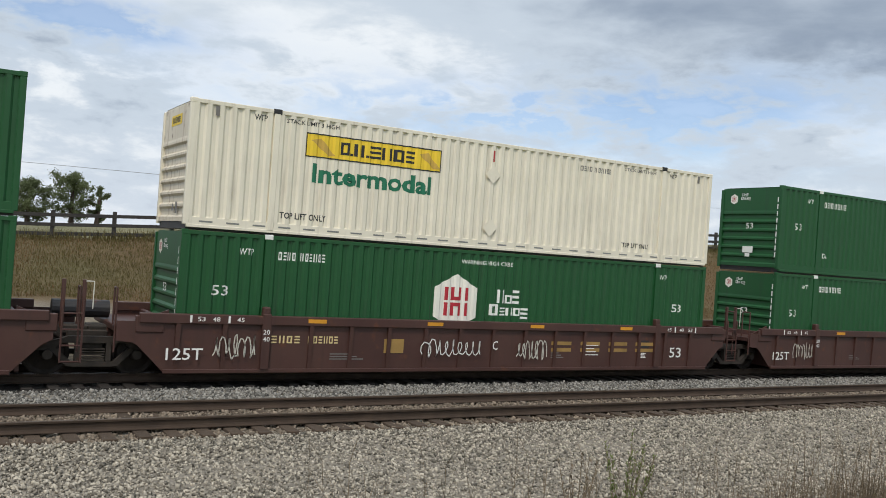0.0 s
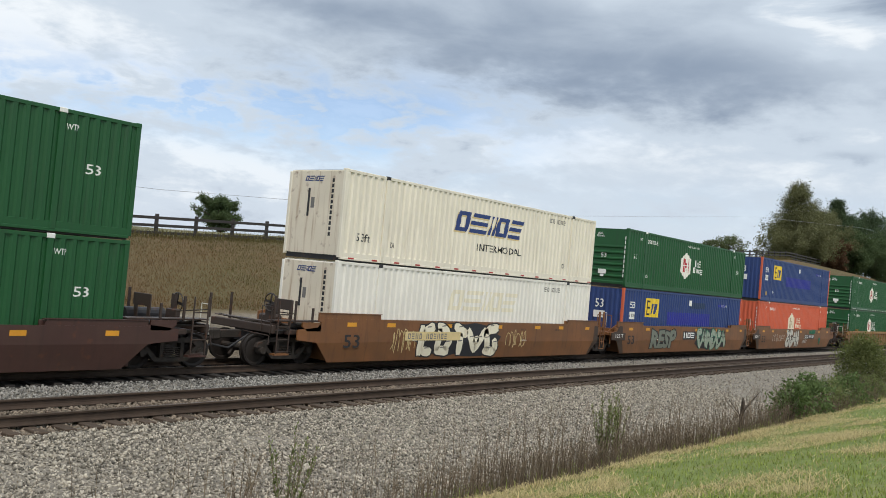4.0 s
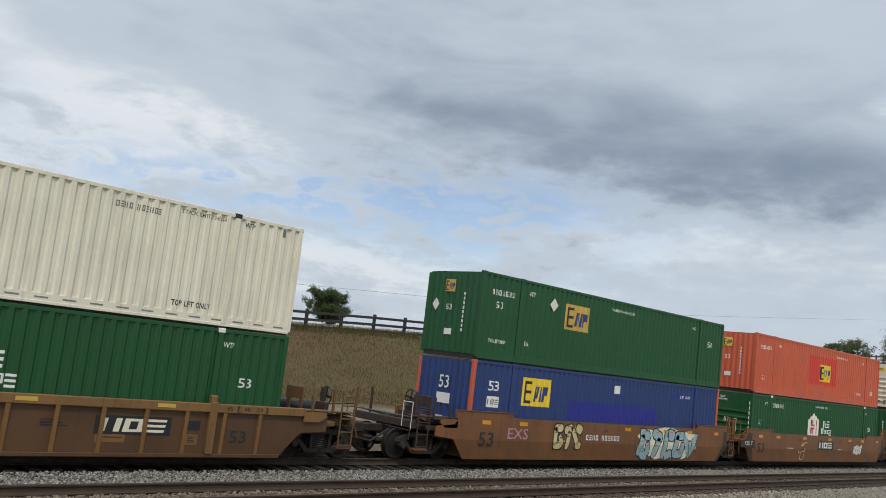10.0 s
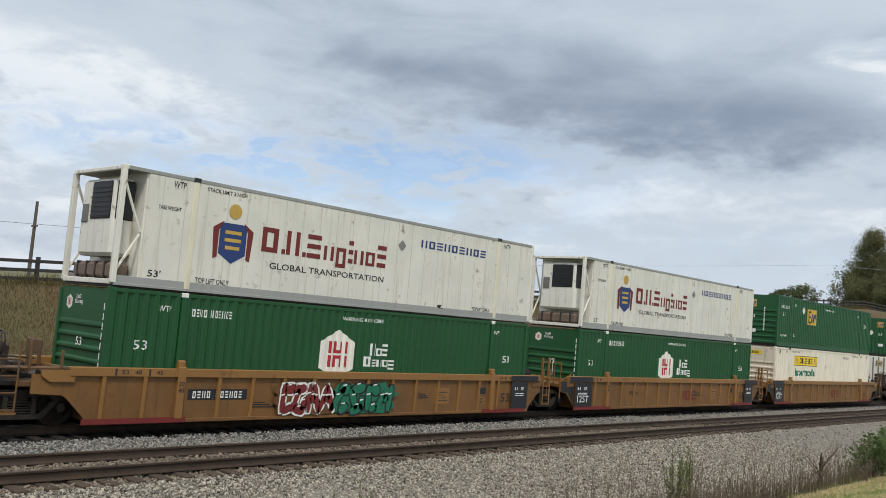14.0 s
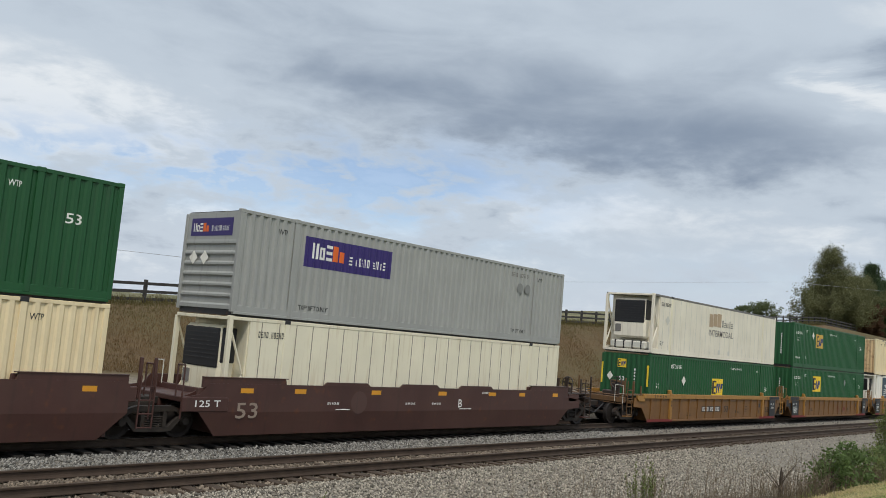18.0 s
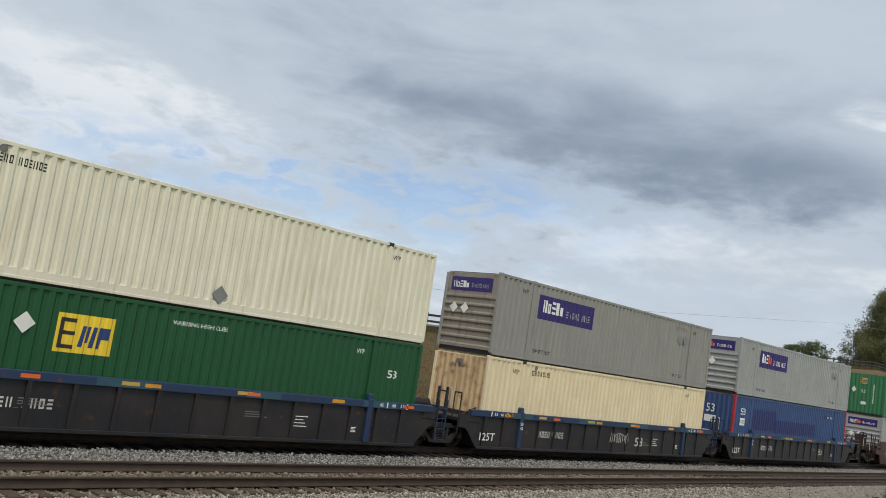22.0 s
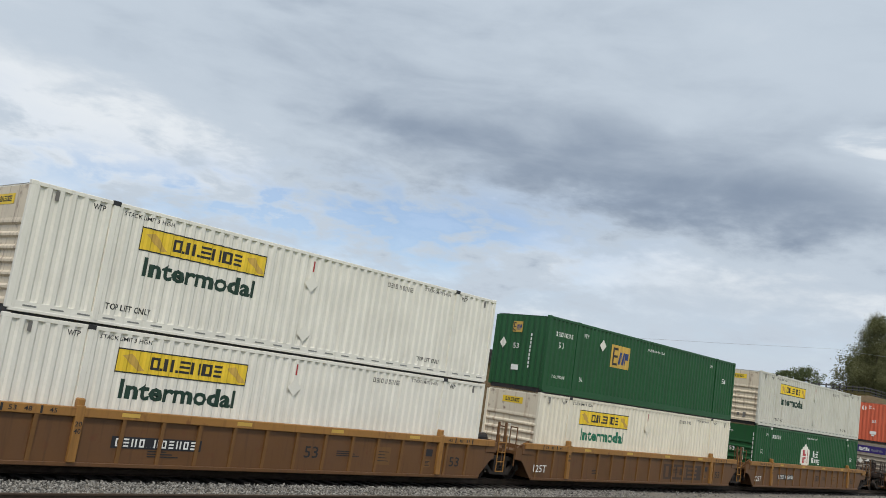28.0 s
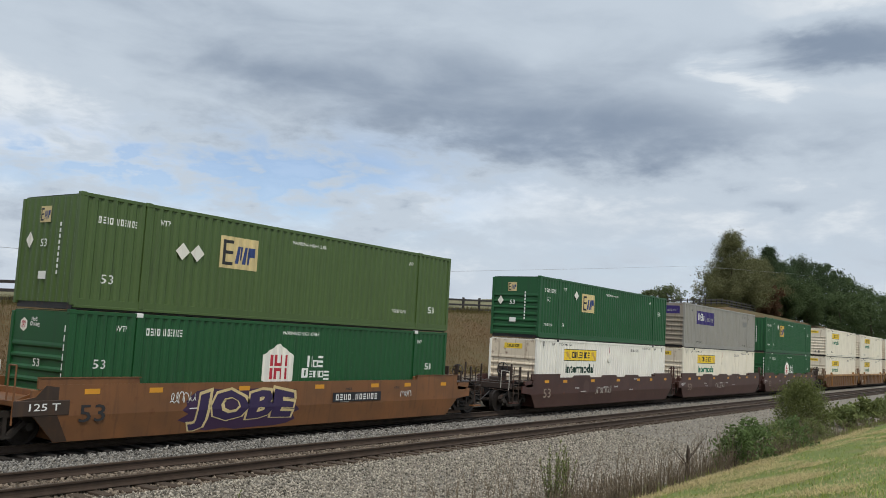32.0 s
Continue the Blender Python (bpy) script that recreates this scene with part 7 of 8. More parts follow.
        decal("railway_mark", car, shape_blocks(X(7.6), 0.84, 1.6, 0.30, [(1, 0, 1)] * 3), MARK_WHITE, y=FACE - 0.014)
        sprayed_word(car, "DREM", 34, 9.7, 0.14, 3.8, 1.26, paint("pale_green_spray", (0.30, 0.42, 0.20)), BLACKPANEL, y)
    elif unit == 37:
        sprayed_word(car, "JOBE", 35, 3.7, 0.16, 3.9, 1.16, paint("violet_spray", (0.035, 0.02, 0.07)), SIGN_SAND, y, paint("dark_violet_spray", (0.045, 0.02, 0.06)))
        scribble(car, 36, 3.0, 3.9, 0.9, 1.25, MARK_WHITE, y, 6)
        scribble(car, 88, 13.1, 13.7, 0.85, 1.1, MARK_WHITE, y, 5)
    elif unit in (38, 39, 40):
        scribble(car, 40 + unit, 6.0, 8.0, 0.6, 1.0, WHITE_GREY, y, 7)

# ---- the ground ----


def bank_top(x):
    return float(np.interp(x, [-60, 0, 5, 18, 34, 80, 112, 130, 160, 400, 900], [2.0, 2.3, 2.5, 3.2, 4.0, 5.85, 8.4, 9.6, 9.6, 7.0, 5.0]))


def ground_z(x, y):
    base = float(np.interp(y, [-60, 0, 2, 8.4, 9.2, 10.2, 24.0, 27.5, 31.0], [2.2, 1.55, 1.15, -0.55, -0.78, -0.86, -0.85, 0.55, 0.80]))
    if y > 31:
        top = bank_top(x)
        base = float(np.interp(y, [31, 33, 38.6, 40, 75, 110, 300, 900], [0.80, 1.1, top - 0.05, top + 0.12, top + 0.55, min(top + 0.4, 3.6), -4.0, -14.0]))
    bump = 0.10 * noise.noise(Vector((x * 0.25, y * 0.25, 0))) + 0.05 * noise.noise(Vector((x * 0.9, y * 0.9, 3)))
    return base + bump * (1.0 if y < 8.6 or y > 25 else 0.25)


gx = [-1500, -900, -500, -250, -120, -60, -30, -15, -8] + [0.75 * k - 4 for k in range(1, 72)] + [52, 56, 60, 65, 70, 76, 82, 90, 98, 106, 114, 122, 130, 140, 150, 165, 185, 210, 240, 280, 330, 400, 500, 650, 900, 1300, 1800]
gy = [-900, -300, -100, -40, -15, -6, -2] + [0.45 * k for k in range(0, 24)] + [11, 13, 16, 20, 23, 24, 25, 26, 27, 27.8, 28.6, 29.4, 30.2, 31, 32, 33, 34, 35, 36, 37, 38, 38.8, 40, 43, 48, 55, 70, 90, 130, 200, 300, 500, 900, 1500]
verts = [(x, y, ground_z(x, y)) for y in gy for x in gx]
nx = len(gx)
faces = [(j * nx + i, j * nx + i + 1, (j + 1) * nx + i + 1, (j + 1) * nx + i) for j in range(len(gy) - 1) for i in range(nx - 1)]


def ground_material():
    """Mown grass, dirt, a gravel strip and a dry grass bank, each where it lies across the line."""
    m = bpy.data.materials.new("ground_cover")
    m.use_nodes = True
    n, l = m.node_tree.nodes, m.node_tree.links
    bsdf = n["Principled BSDF"]
    bsdf.inputs["Roughness"].default_value = 0.95
    place = n.new("ShaderNodeTexCoord").outputs["Object"]
    split = n.new("ShaderNodeSeparateXYZ")
    l.new(place, split.inputs[0])

    def tex(scale, detail=6, squash=(1, 1, 1)):
        mp = n.new("ShaderNodeMapping")
        mp.inputs["Scale"].default_value = squash
        l.new(place, mp.inputs["Vector"])
        t = n.new("ShaderNodeTexNoise")
        t.inputs["Scale"].default_value, t.inputs["Detail"].default_value = scale, detail
        l.new(mp.outputs[0], t.inputs["Vector"])
        return t.outputs[0]

    def two(src, a, b, ca, cb):
        r = n.new("ShaderNodeValToRGB")
        r.color_ramp.elements[0].position, r.color_ramp.elements[1].position = a, b
        r.color_ramp.elements[0].color, r.color_ramp.elements[1].color = (*ca, 1), (*cb, 1)
        l.new(src, r.inputs[0])
        return r.outputs[0]

    def mix(fac, a, b):
        x = n.new("ShaderNodeMix")
        x.data_type = "RGBA"
        l.new(fac, x.inputs["Factor"])
        l.new(a, x.inputs["A"])
        l.new(b, x.inputs["B"])
        return x.outputs["Result"]

    def step(src, at, soft):
        s = n.new("ShaderNodeMapRange")
        s.inputs["From Min"].default_value, s.inputs["From Max"].default_value = at - soft, at + soft
        l.new(src, s.inputs["Value"])
        return s.outputs[0]

    def math_of(op, a, b):
        x = n.new("ShaderNodeMath")
        x.operation = op
        l.new(a, x.inputs[0])
        if isinstance(b, (int, float)):
            x.inputs[1].default_value = b
        else:
            l.new(b, x.inputs[1])
        return x.outputs[0]

    wobble = math_of("MULTIPLY", math_of("SUBTRACT", tex(0.5), 0.5), 2.2)
    y = math_of("ADD", split.outputs[1], wobble)
    lawn = mix(two(tex(0.75, 8), 0.56, 0.72, (0, 0, 0), (0.8, 0.8, 0.8)), two(tex(6), 0.35, 0.7, (0.120, 0.160, 0.036), (0.205, 0.250, 0.062)), two(tex(9), 0.3, 0.7, (0.19, 0.165, 0.075), (0.31, 0.255, 0.125)))
    dirt = two(tex(8), 0.3, 0.7, (0.07, 0.055, 0.038), (0.16, 0.13, 0.09))
    road = two(tex(5), 0.3, 0.7, (0.14, 0.118, 0.088), (0.25, 0.212, 0.162))
    bank = mix(two(tex(0.16, 5), 0.40, 0.68, (0, 0, 0), (1, 1, 1)), two(tex(3, 6, (0.5, 1, 1)), 0.3, 0.7, (0.10, 0.064, 0.029), (0.145, 0.096, 0.045)), two(tex(7, 8), 0.3, 0.7, (0.085, 0.072, 0.029), (0.125, 0.105, 0.044)))
    field = two(tex(0.5, 8), 0.3, 0.7, (0.10, 0.105, 0.045), (0.21, 0.185, 0.095))
    c = mix(step(y, 8.2, 0.5), lawn, dirt)
    c = mix(step(y, 27.2, 0.5), c, road)
    c = mix(step(y, 29.6, 0.6), c, bank)
    c = mix(step(y, 40.5, 1.0), c, field)
    l.new(c, bsdf.inputs["Base Color"])
    b = n.new("ShaderNodeBump")
    b.inputs["Strength"].default_value, b.inputs["Distance"].default_value = 0.7, 0.06
    l.new(tex(14, 5), b.inputs["Height"])
    l.new(b.outputs[0], bsdf.inputs["Normal"])
    return m


ground = raw("ground", verts, faces, ground_material())
for p in ground.data.polygons:
    p.use_smooth = True
tagged(ground, "mown lawn slope, dry grass bank and gravel strip beside the railway", "ground", kind="structure")

# ---- ballast and tracks ----
TRACK_A, TRACK_B = -1100.0, 1500.0


def bed_z(y):
    return float(np.interp(y, [8.9, 9.6, 13.7, 14.5, 17.5, 18.4, 19.4, 22.4, 23.1, 25.0], [-0.92, -0.72, -0.36, -0.265, -0.265, -0.29, -0.265, -0.265, -0.36, -0.95]))


bxs = [TRACK_A, -400, -150, -60, -20] + [1.5 * k - 8 for k in range(60)] + [90, 110, 140, 180, 240, 320, 450, 700, 1000, TRACK_B]
bn = len(bxs)
# the second bed is coloured dark for the shade under the train
for bys, bed, words in ((list(np.linspace(8.9, 19.3, 34)), BALLASTBED, "bed of crushed grey stone under the empty track"), (list(np.linspace(19.3, 25.0, 18)), SHADEDBED, "stone bed darkened with the shade under the train")):
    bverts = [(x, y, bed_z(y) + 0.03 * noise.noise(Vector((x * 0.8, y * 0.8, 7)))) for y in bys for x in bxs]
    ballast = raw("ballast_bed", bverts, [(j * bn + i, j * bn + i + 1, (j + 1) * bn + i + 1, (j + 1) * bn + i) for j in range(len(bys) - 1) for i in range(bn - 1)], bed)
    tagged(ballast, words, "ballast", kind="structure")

RAIL_PROFILE = [(-0.07, 0.0), (0.07, 0.0), (0.07, 0.012), (0.018, 0.035), (0.010, 0.06), (0.010, 0.135), (0.036, 0.15), (0.037, 0.178), (0.028, 0.186), (-0.028, 0.186), (-0.037, 0.178), (-0.036, 0.15), (-0.010, 0.135), (-0.010, 0.06), (-0.018, 0.035), (-0.07, 0.012)]


def rail(bm):
    n = len(RAIL_PROFILE)
    a = [bm.verts.new((TRACK_A, y, z)) for y, z in RAIL_PROFILE]
    b = [bm.verts.new((TRACK_B, y, z)) for y, z in RAIL_PROFILE]
    bm.faces.new(a)
    bm.faces.new(b[::-1])
    for i in range(n):
        bm.faces.new((a[i], a[(i + 1) % n], b[(i + 1) % n], b[i]))


def tie(bm, k=0):
    box(bm, -0.115, 0.115, -1.30, 1.30, -0.17, 0.0, 0.012)


def plate(bm):
    box(bm, -0.10, 0.10, -0.17, 0.17, 0.0, 0.016)
    for u in (-0.06, 0.06):
        for v in (-0.10, 0.10):
            box(bm, u - 0.015, u + 0.015, v - 0.015, v + 0.015, 0.016, 0.045)


rng = np.random.default_rng(5)
for name, yc, x0, x1 in (("railway_track", NEAR_Y, -4.0, 62.0), ("railway_track", RAIL_Y, 2.0, 62.0)):
    track = tagged(empty(name, Matrix.Translation((0, yc, 0))), "straight railway track with rusty rails on weathered wooden ties", "railway track", kind="structure")
    for s in (-1, 1):
        r = put("rail", mesh_of(("rail",), rail), RAILSTEEL, track, at=Matrix.Translation((0, s * 0.755, -0.186)))
        put("rail_head", mesh_of(("rail_head",), lambda bm: box(bm, TRACK_A, TRACK_B, -0.026, 0.026, 0.186, 0.189)), RAILTOP, r)
    count = int((x1 - x0) / 0.52)
    for k in range(count):
        x = x0 + 0.52 * k + float(rng.normal(0, 0.02))
        # the train's own ties get the colour that holds the cars' shade
        t = put("tie", mesh_of(("tie",), tie), TIEWOOD if yc == NEAR_Y else SHADED_TIE, track, at=Matrix.Translation((x, float(rng.normal(0, 0.03)), -0.204 + float(rng.normal(0, 0.004)))) @ Matrix.Rotation(float(rng.normal(0, 0.012)), 4, "Z"))
    far = bmesh.new()
    v, f = [], []
    for k in range(620):
        x = x1 + 0.52 * k
        b = len(v)
        v += [(x + dx, dy, dz) for dx in (-0.115, 0.115) for dy in (-1.3, 1.3) for dz in (-0.37, -0.204)]
        f += [tuple(b + i for i in q) for q in ((0, 1, 3, 2), (4, 6, 7, 5), (0, 4, 5, 1), (2, 3, 7, 6), (1, 5, 7, 3))]
    far.free()
    tagged(raw("far_ties", v, f, TIEWOOD if yc == NEAR_Y else SHADED_TIE, track), kind="stuff")


def scatter_stones(count, sample, size, seed, mat):
    """Loose crushed stones: bent boxes with a turn and size of their own."""
    g = np.random.default_rng(seed)
    pts = sample(g, count)
    n = len(pts)
    cube = np.array([(-1, -1, -1), (1, -1, -1), (1, 1, -1), (-1, 1, -1), (-1, -1, 1), (1, -1, 1), (1, 1, 1), (-1, 1, 1)], float)
    quads = np.array([(0, 3, 2, 1), (4, 5, 6, 7), (0, 1, 5, 4), (1, 2, 6, 5), (2, 3, 7, 6), (3, 0, 4, 7)])
    v = cube[None] * g.uniform(0.30, 1.05, (n, 8, 3)) * (g.uniform(0.45, 1.5, (n, 1, 3)) * size * g.uniform(0.55, 1.35, (n, 1, 1)))
    q = g.normal(size=(n, 4))
    q /= np.linalg.norm(q, axis=1)[:, None]
    w, x, y, z = q.T
    R = np.stack([np.stack([1 - 2 * (y * y + z * z), 2 * (x * y - z * w), 2 * (x * z + y * w)], 1), np.stack([2 * (x * y + z * w), 1 - 2 * (x * x + z * z), 2 * (y * z - x * w)], 1), np.stack([2 * (x * z - y * w), 2 * (y * z + x * w), 1 - 2 * (x * x + y * y)], 1)], 1)
    v = np.einsum("nij,nkj->nki", R, v) + pts[:, None, :]
    me = bpy.data.meshes.new("ballast_stones")
    f = (quads[None] + 8 * np.arange(n)[:, None, None]).reshape(-1, 4)
    me.vertices.add(n * 8)
    me.vertices.foreach_set("co", v.reshape(-1))
    me.loops.add(len(f) * 4)
    me.loops.foreach_set("vertex_index", f.reshape(-1).astype(np.int32))
    me.polygons.add(len(f))
    me.polygons.foreach_set("loop_start", (4 * np.arange(len(f))).astype(np.int32))
    me.update(calc_edges=True)
    me.materials.append(mat)
    return tagged(new("ballast_stones", me), "loose crushed grey and brown stones", "ballast stones", kind="stuff")


def strip(y0, y1, share=1.0):
    """Places for stones between two lines along the track, densest where the line is nearest."""
    def sample(g, n):
        az = np.radians(g.uniform(2, 80, n * 3))
        y = g.uniform(y0, y1, n * 3)
        x = np.where(g.random(n * 3) < 0.55, g.uniform(-2, 34, n * 3), y * np.tan(az))
        keep = (x < 70) & ((np.abs(y - NEAR_Y) > 1.28) | (g.random(n * 3) < share))
        x, y = x[keep][:n], y[keep][:n]
        z = np.array([bed_z(v) for v in y]) + g.uniform(-0.015, 0.03, len(y))
        return np.stack([x, y, np.where(np.abs(y - NEAR_Y) < 0.72, z + 0.03, np.where(np.abs(y - NEAR_Y) < 1.32, z - 0.005, z))], 1)
    return sample


scatter_stones(92000, strip(9.2, 14.75), 0.023, 11, STONE)
scatter_stones(30000, strip(14.7, 17.25, 0.9), 0.029, 12, STONE_RUSTY)
scatter_stones(26000, strip(17.2, 19.5), 0.027, 13, STONE_GREY)

# ---- grass, weeds and stalks ----


def blades(name, pts, high, wide, mat, label, seed, lean=0.5, parent=None):
    g = np.random.default_rng(seed)
    n = len(pts)
    a = g.uniform(0, 2 * np.pi, n)
    h = high * g.uniform(0.5, 1.3, n)
    w = wide * g.uniform(0.6, 1.3, n)
    d = np.stack([np.cos(a), np.sin(a), np.zeros(n)], 1)
    bend = g.uniform(0, lean, n)[:, None] * h[:, None] * np.stack([np.cos(a + 1.4), np.sin(a + 1.4), np.zeros(n)], 1)
    up = np.array([0, 0, 1.0])
    v = np.stack([pts - d * w[:, None] / 2, pts + d * w[:, None] / 2, pts + bend * 0.35 + d * w[:, None] * 0.35 + up * h[:, None] * 0.6, pts + bend * 0.35 - d * w[:, None] * 0.35 + up * h[:, None] * 0.6, pts + bend + up * h[:, None]], 1)
    me = bpy.data.meshes.new(name)
    base = 5 * np.arange(n)
    loops = np.stack([base, base + 1, base + 2, base + 3, base + 3, base + 2, base + 4], 1).reshape(-1)
    starts = np.stack([7 * np.arange(n), 7 * np.arange(n) + 4], 1).reshape(-1)
    me.vertices.add(5 * n)
    me.vertices.foreach_set("co", v.reshape(-1))
    me.loops.add(7 * n)
    me.loops.foreach_set("vertex_index", loops.astype(np.int32))
    me.polygons.add(2 * n)
    me.polygons.foreach_set("loop_start", starts.astype(np.int32))
    me.update(calc_edges=True)
    me.materials.append(mat)
    ob = new(name, me)
    ob.parent = parent
    return tagged(ob, label, "grass", kind="stuff") if parent is None else ob


def on_ground(x, y, sink=0.01):
    return np.stack([x, y, np.array([ground_z(a, b) - sink for a, b in zip(x, y)])], 1)


def patchy(x, y, scale, seed):
    return np.array([noise.noise(Vector((a * scale, b * scale, seed))) for a, b in zip(x, y)])


g = np.random.default_rng(21)
az = np.radians(g.uniform(36, 87, 110000))
d = 6 + 62 * g.random(110000) ** 1.7
x, y = d * np.sin(az), d * np.cos(az)
ok = (y < 8.5 + 0.3 * g.normal(size=len(y))) & (y > 0.4)
x, y = x[ok], y[ok]
dry = patchy(x * 0.6, y, 0.5, 4.0) + 0.25 * patchy(x, y, 2.2, 6.0) + 0.15 * g.normal(size=len(x)) > 0.46
blades("lawn_grass", on_ground(x[~dry], y[~dry]), 0.075, 0.013, BLADE, "short green lawn grass", 22, 1.3)
blades("cut_straw", on_ground(x[dry], y[dry], 0.0), 0.07, 0.014, STRAW, "dry cut straw lying on the lawn", 23, 2.2)
hx, hy = [], []
for k in range(44):
    cx, cy, turn = g.uniform(7, 48), g.uniform(2.5, 8.2), g.normal(0.1, 0.3)
    n = int(g.uniform(500, 1100))
    u, v = g.normal(0, g.uniform(0.4, 1.2), n), g.normal(0, g.uniform(0.15, 0.45), n)
    hx.append(cx + u * np.cos(turn) - v * np.sin(turn))
    hy.append(np.minimum(cy + u * np.sin(turn) + v * np.cos(turn), 8.7))
blades("hay_clumps", on_ground(np.concatenate(hx), np.concatenate(hy), -0.035), 0.06, 0.015, STRAW, "raked clumps of dry hay on the lawn", 28, 3.5)
x = g.uniform(3, 50, 12000)
y = 8.2 + g.normal(0, 0.22, 12000) - 0.004 * x
blades("edge_straw", on_ground(x, y, 0.01), 0.09, 0.018, STRAW, "pale straw along the foot of the lawn", 24, 2.8)
x = g.uniform(2, 60, 2600)
y = 8.4 + g.random(2600) * 1.2 - 0.006 * x
blades("edge_grass", on_ground(x, y), 0.24, 0.014, BLADE, "taller green grass at the foot of the lawn", 25, 0.6)
x = -2 + 112 * g.random(230000) ** 1.15
y = 30.6 + 9.2 * g.random(230000)
t = patchy(x, y, 0.13, 9.0) + 0.5 * patchy(x, y, 0.5, 2.0) + 0.55 * np.clip((y - 35.5) / 3.5, 0, 1) - 0.10 * np.clip((33 - y) / 2, 0, 1) + 0.22 * g.normal(size=len(x))
pick = g.random(len(x))
for name, keep, high, mat, words in (("bank_grass", (t < 0.18) & (pick < 0.8), 0.22, BANKGRASS, "tall dry brown grass on the bank"), ("bank_weeds", t >= 0.18, 0.24, BANKGREEN, "olive-green weeds among the dry grass of the bank"), ("seed_grass", (t < 0.18) & (pick >= 0.8), 0.28, BANKTAN, "pale tan seed heads over the bank grass")):
    blades(name, on_ground(x[keep], y[keep]), high * 0.6, 0.015, mat, words, 26, 0.9)
x = g.uniform(-4, 130, 16000)
blades("fence_grass", on_ground(x, 39.2 + 1.6 * g.random(16000)), 0.42, 0.028, BANKGREEN, "unmown pale green grass along the foot of the fence", 29, 0.7)


def stalks(name, pts, high, mat, seed, label):
    """Upright dry stems with a few side twigs."""
    g = np.random.default_rng(seed)
    v, f = [], []
    for px, py, pz in pts:
        h = high * g.uniform(0.45, 1.25)
        lean = g.normal(0, 0.10, 2) * h
        w = g.uniform(0.005, 0.010)
        knots = [(px + lean[0] * s * s + g.normal(0, 0.012), py + lean[1] * s * s, pz + h * s) for s in (0, 0.35, 0.7, 1.0)]
        twigs = [(knots[k], tuple(np.array(knots[k]) + np.array([g.normal(0, 0.14), g.normal(0, 0.14), g.uniform(0.08, 0.28)]) * h)) for k in (1, 2, 2, 3) if g.random() < 0.75]
        for a, b, t in [(knots[i], knots[i + 1], 1.0 - 0.25 * i) for i in range(3)] + [(p, q, 0.5) for p, q in twigs]:
            for dx, dy in ((w * t, 0), (0, w * t)):
                n = len(v)
                v += [(a[0] - dx, a[1] - dy, a[2]), (a[0] + dx, a[1] + dy, a[2]), (b[0] + dx * 0.7, b[1] + dy * 0.7, b[2]), (b[0] - dx * 0.7, b[1] - dy * 0.7, b[2])]
                f.append((n, n + 1, n + 2, n + 3))
    return tagged(raw(name, v, f, mat), label, "weeds", kind="stuff")


x = np.concatenate([g.uniform(4, 22, 700), g.uniform(12, 36, 1150), g.uniform(30, 70, 450)])
y = 8.55 + np.abs(g.normal(0, 0.5, len(x))) - 0.012 * x
stalks("dry_weeds", on_ground(x, y), 0.55, STALK, 31, "thin dry brown weed stalks along the ballast edge")
x = np.concatenate([g.uniform(4, 16, 150), g.uniform(12, 32, 230)])
y = 8.6 + np.abs(g.normal(0, 0.75, len(x))) - 0.012 * x
stalks("tall_dry_weeds", on_ground(x, y), 1.15, STALK, 33, "tall thin dead weed stems with side twigs")
x = g.uniform(30, 45, 160)
stalks("dry_brush", on_ground(x, 8.6 + g.random(160) * 1.0), 1.0, STALK, 32, "dead brush beside the shrubs")


def leaf_cloud(g, centres, spread, size, per):
    """Small pointed leaves round the given centres."""
    c = np.repeat(np.array(centres), per, axis=0)
    n = len(c)
    p = c + g.normal(0, 1, (n, 3)) * spread
    a, b = g.normal(size=(n, 3)), g.normal(size=(n, 3))
    a /= np.linalg.norm(a, axis=1)[:, None]
    b -= a * (a * b).sum(axis=1)[:, None]
    b /= np.linalg.norm(b, axis=1)[:, None]
    s = size * g.uniform(0.6, 1.4, n)[:, None]
    v = np.stack([p - a * s, p + b * s * 0.42, p + a * s, p - b * s * 0.42], 1).reshape(-1, 3)
    return v.tolist(), np.arange(4 * n).reshape(-1, 4).tolist()


def taper(bm, p, q, r0, r1, sides=7):
    p, q = Vector(p), Vector(q)
    m = Matrix.Translation((p + q) / 2) @ (q - p).to_track_quat("Z", "Y").to_matrix().to_4x4()
    bmesh.ops.create_cone(bm, cap_ends=True, segments=sides, radius1=r0, radius2=r1, depth=(q - p).length, matrix=m)


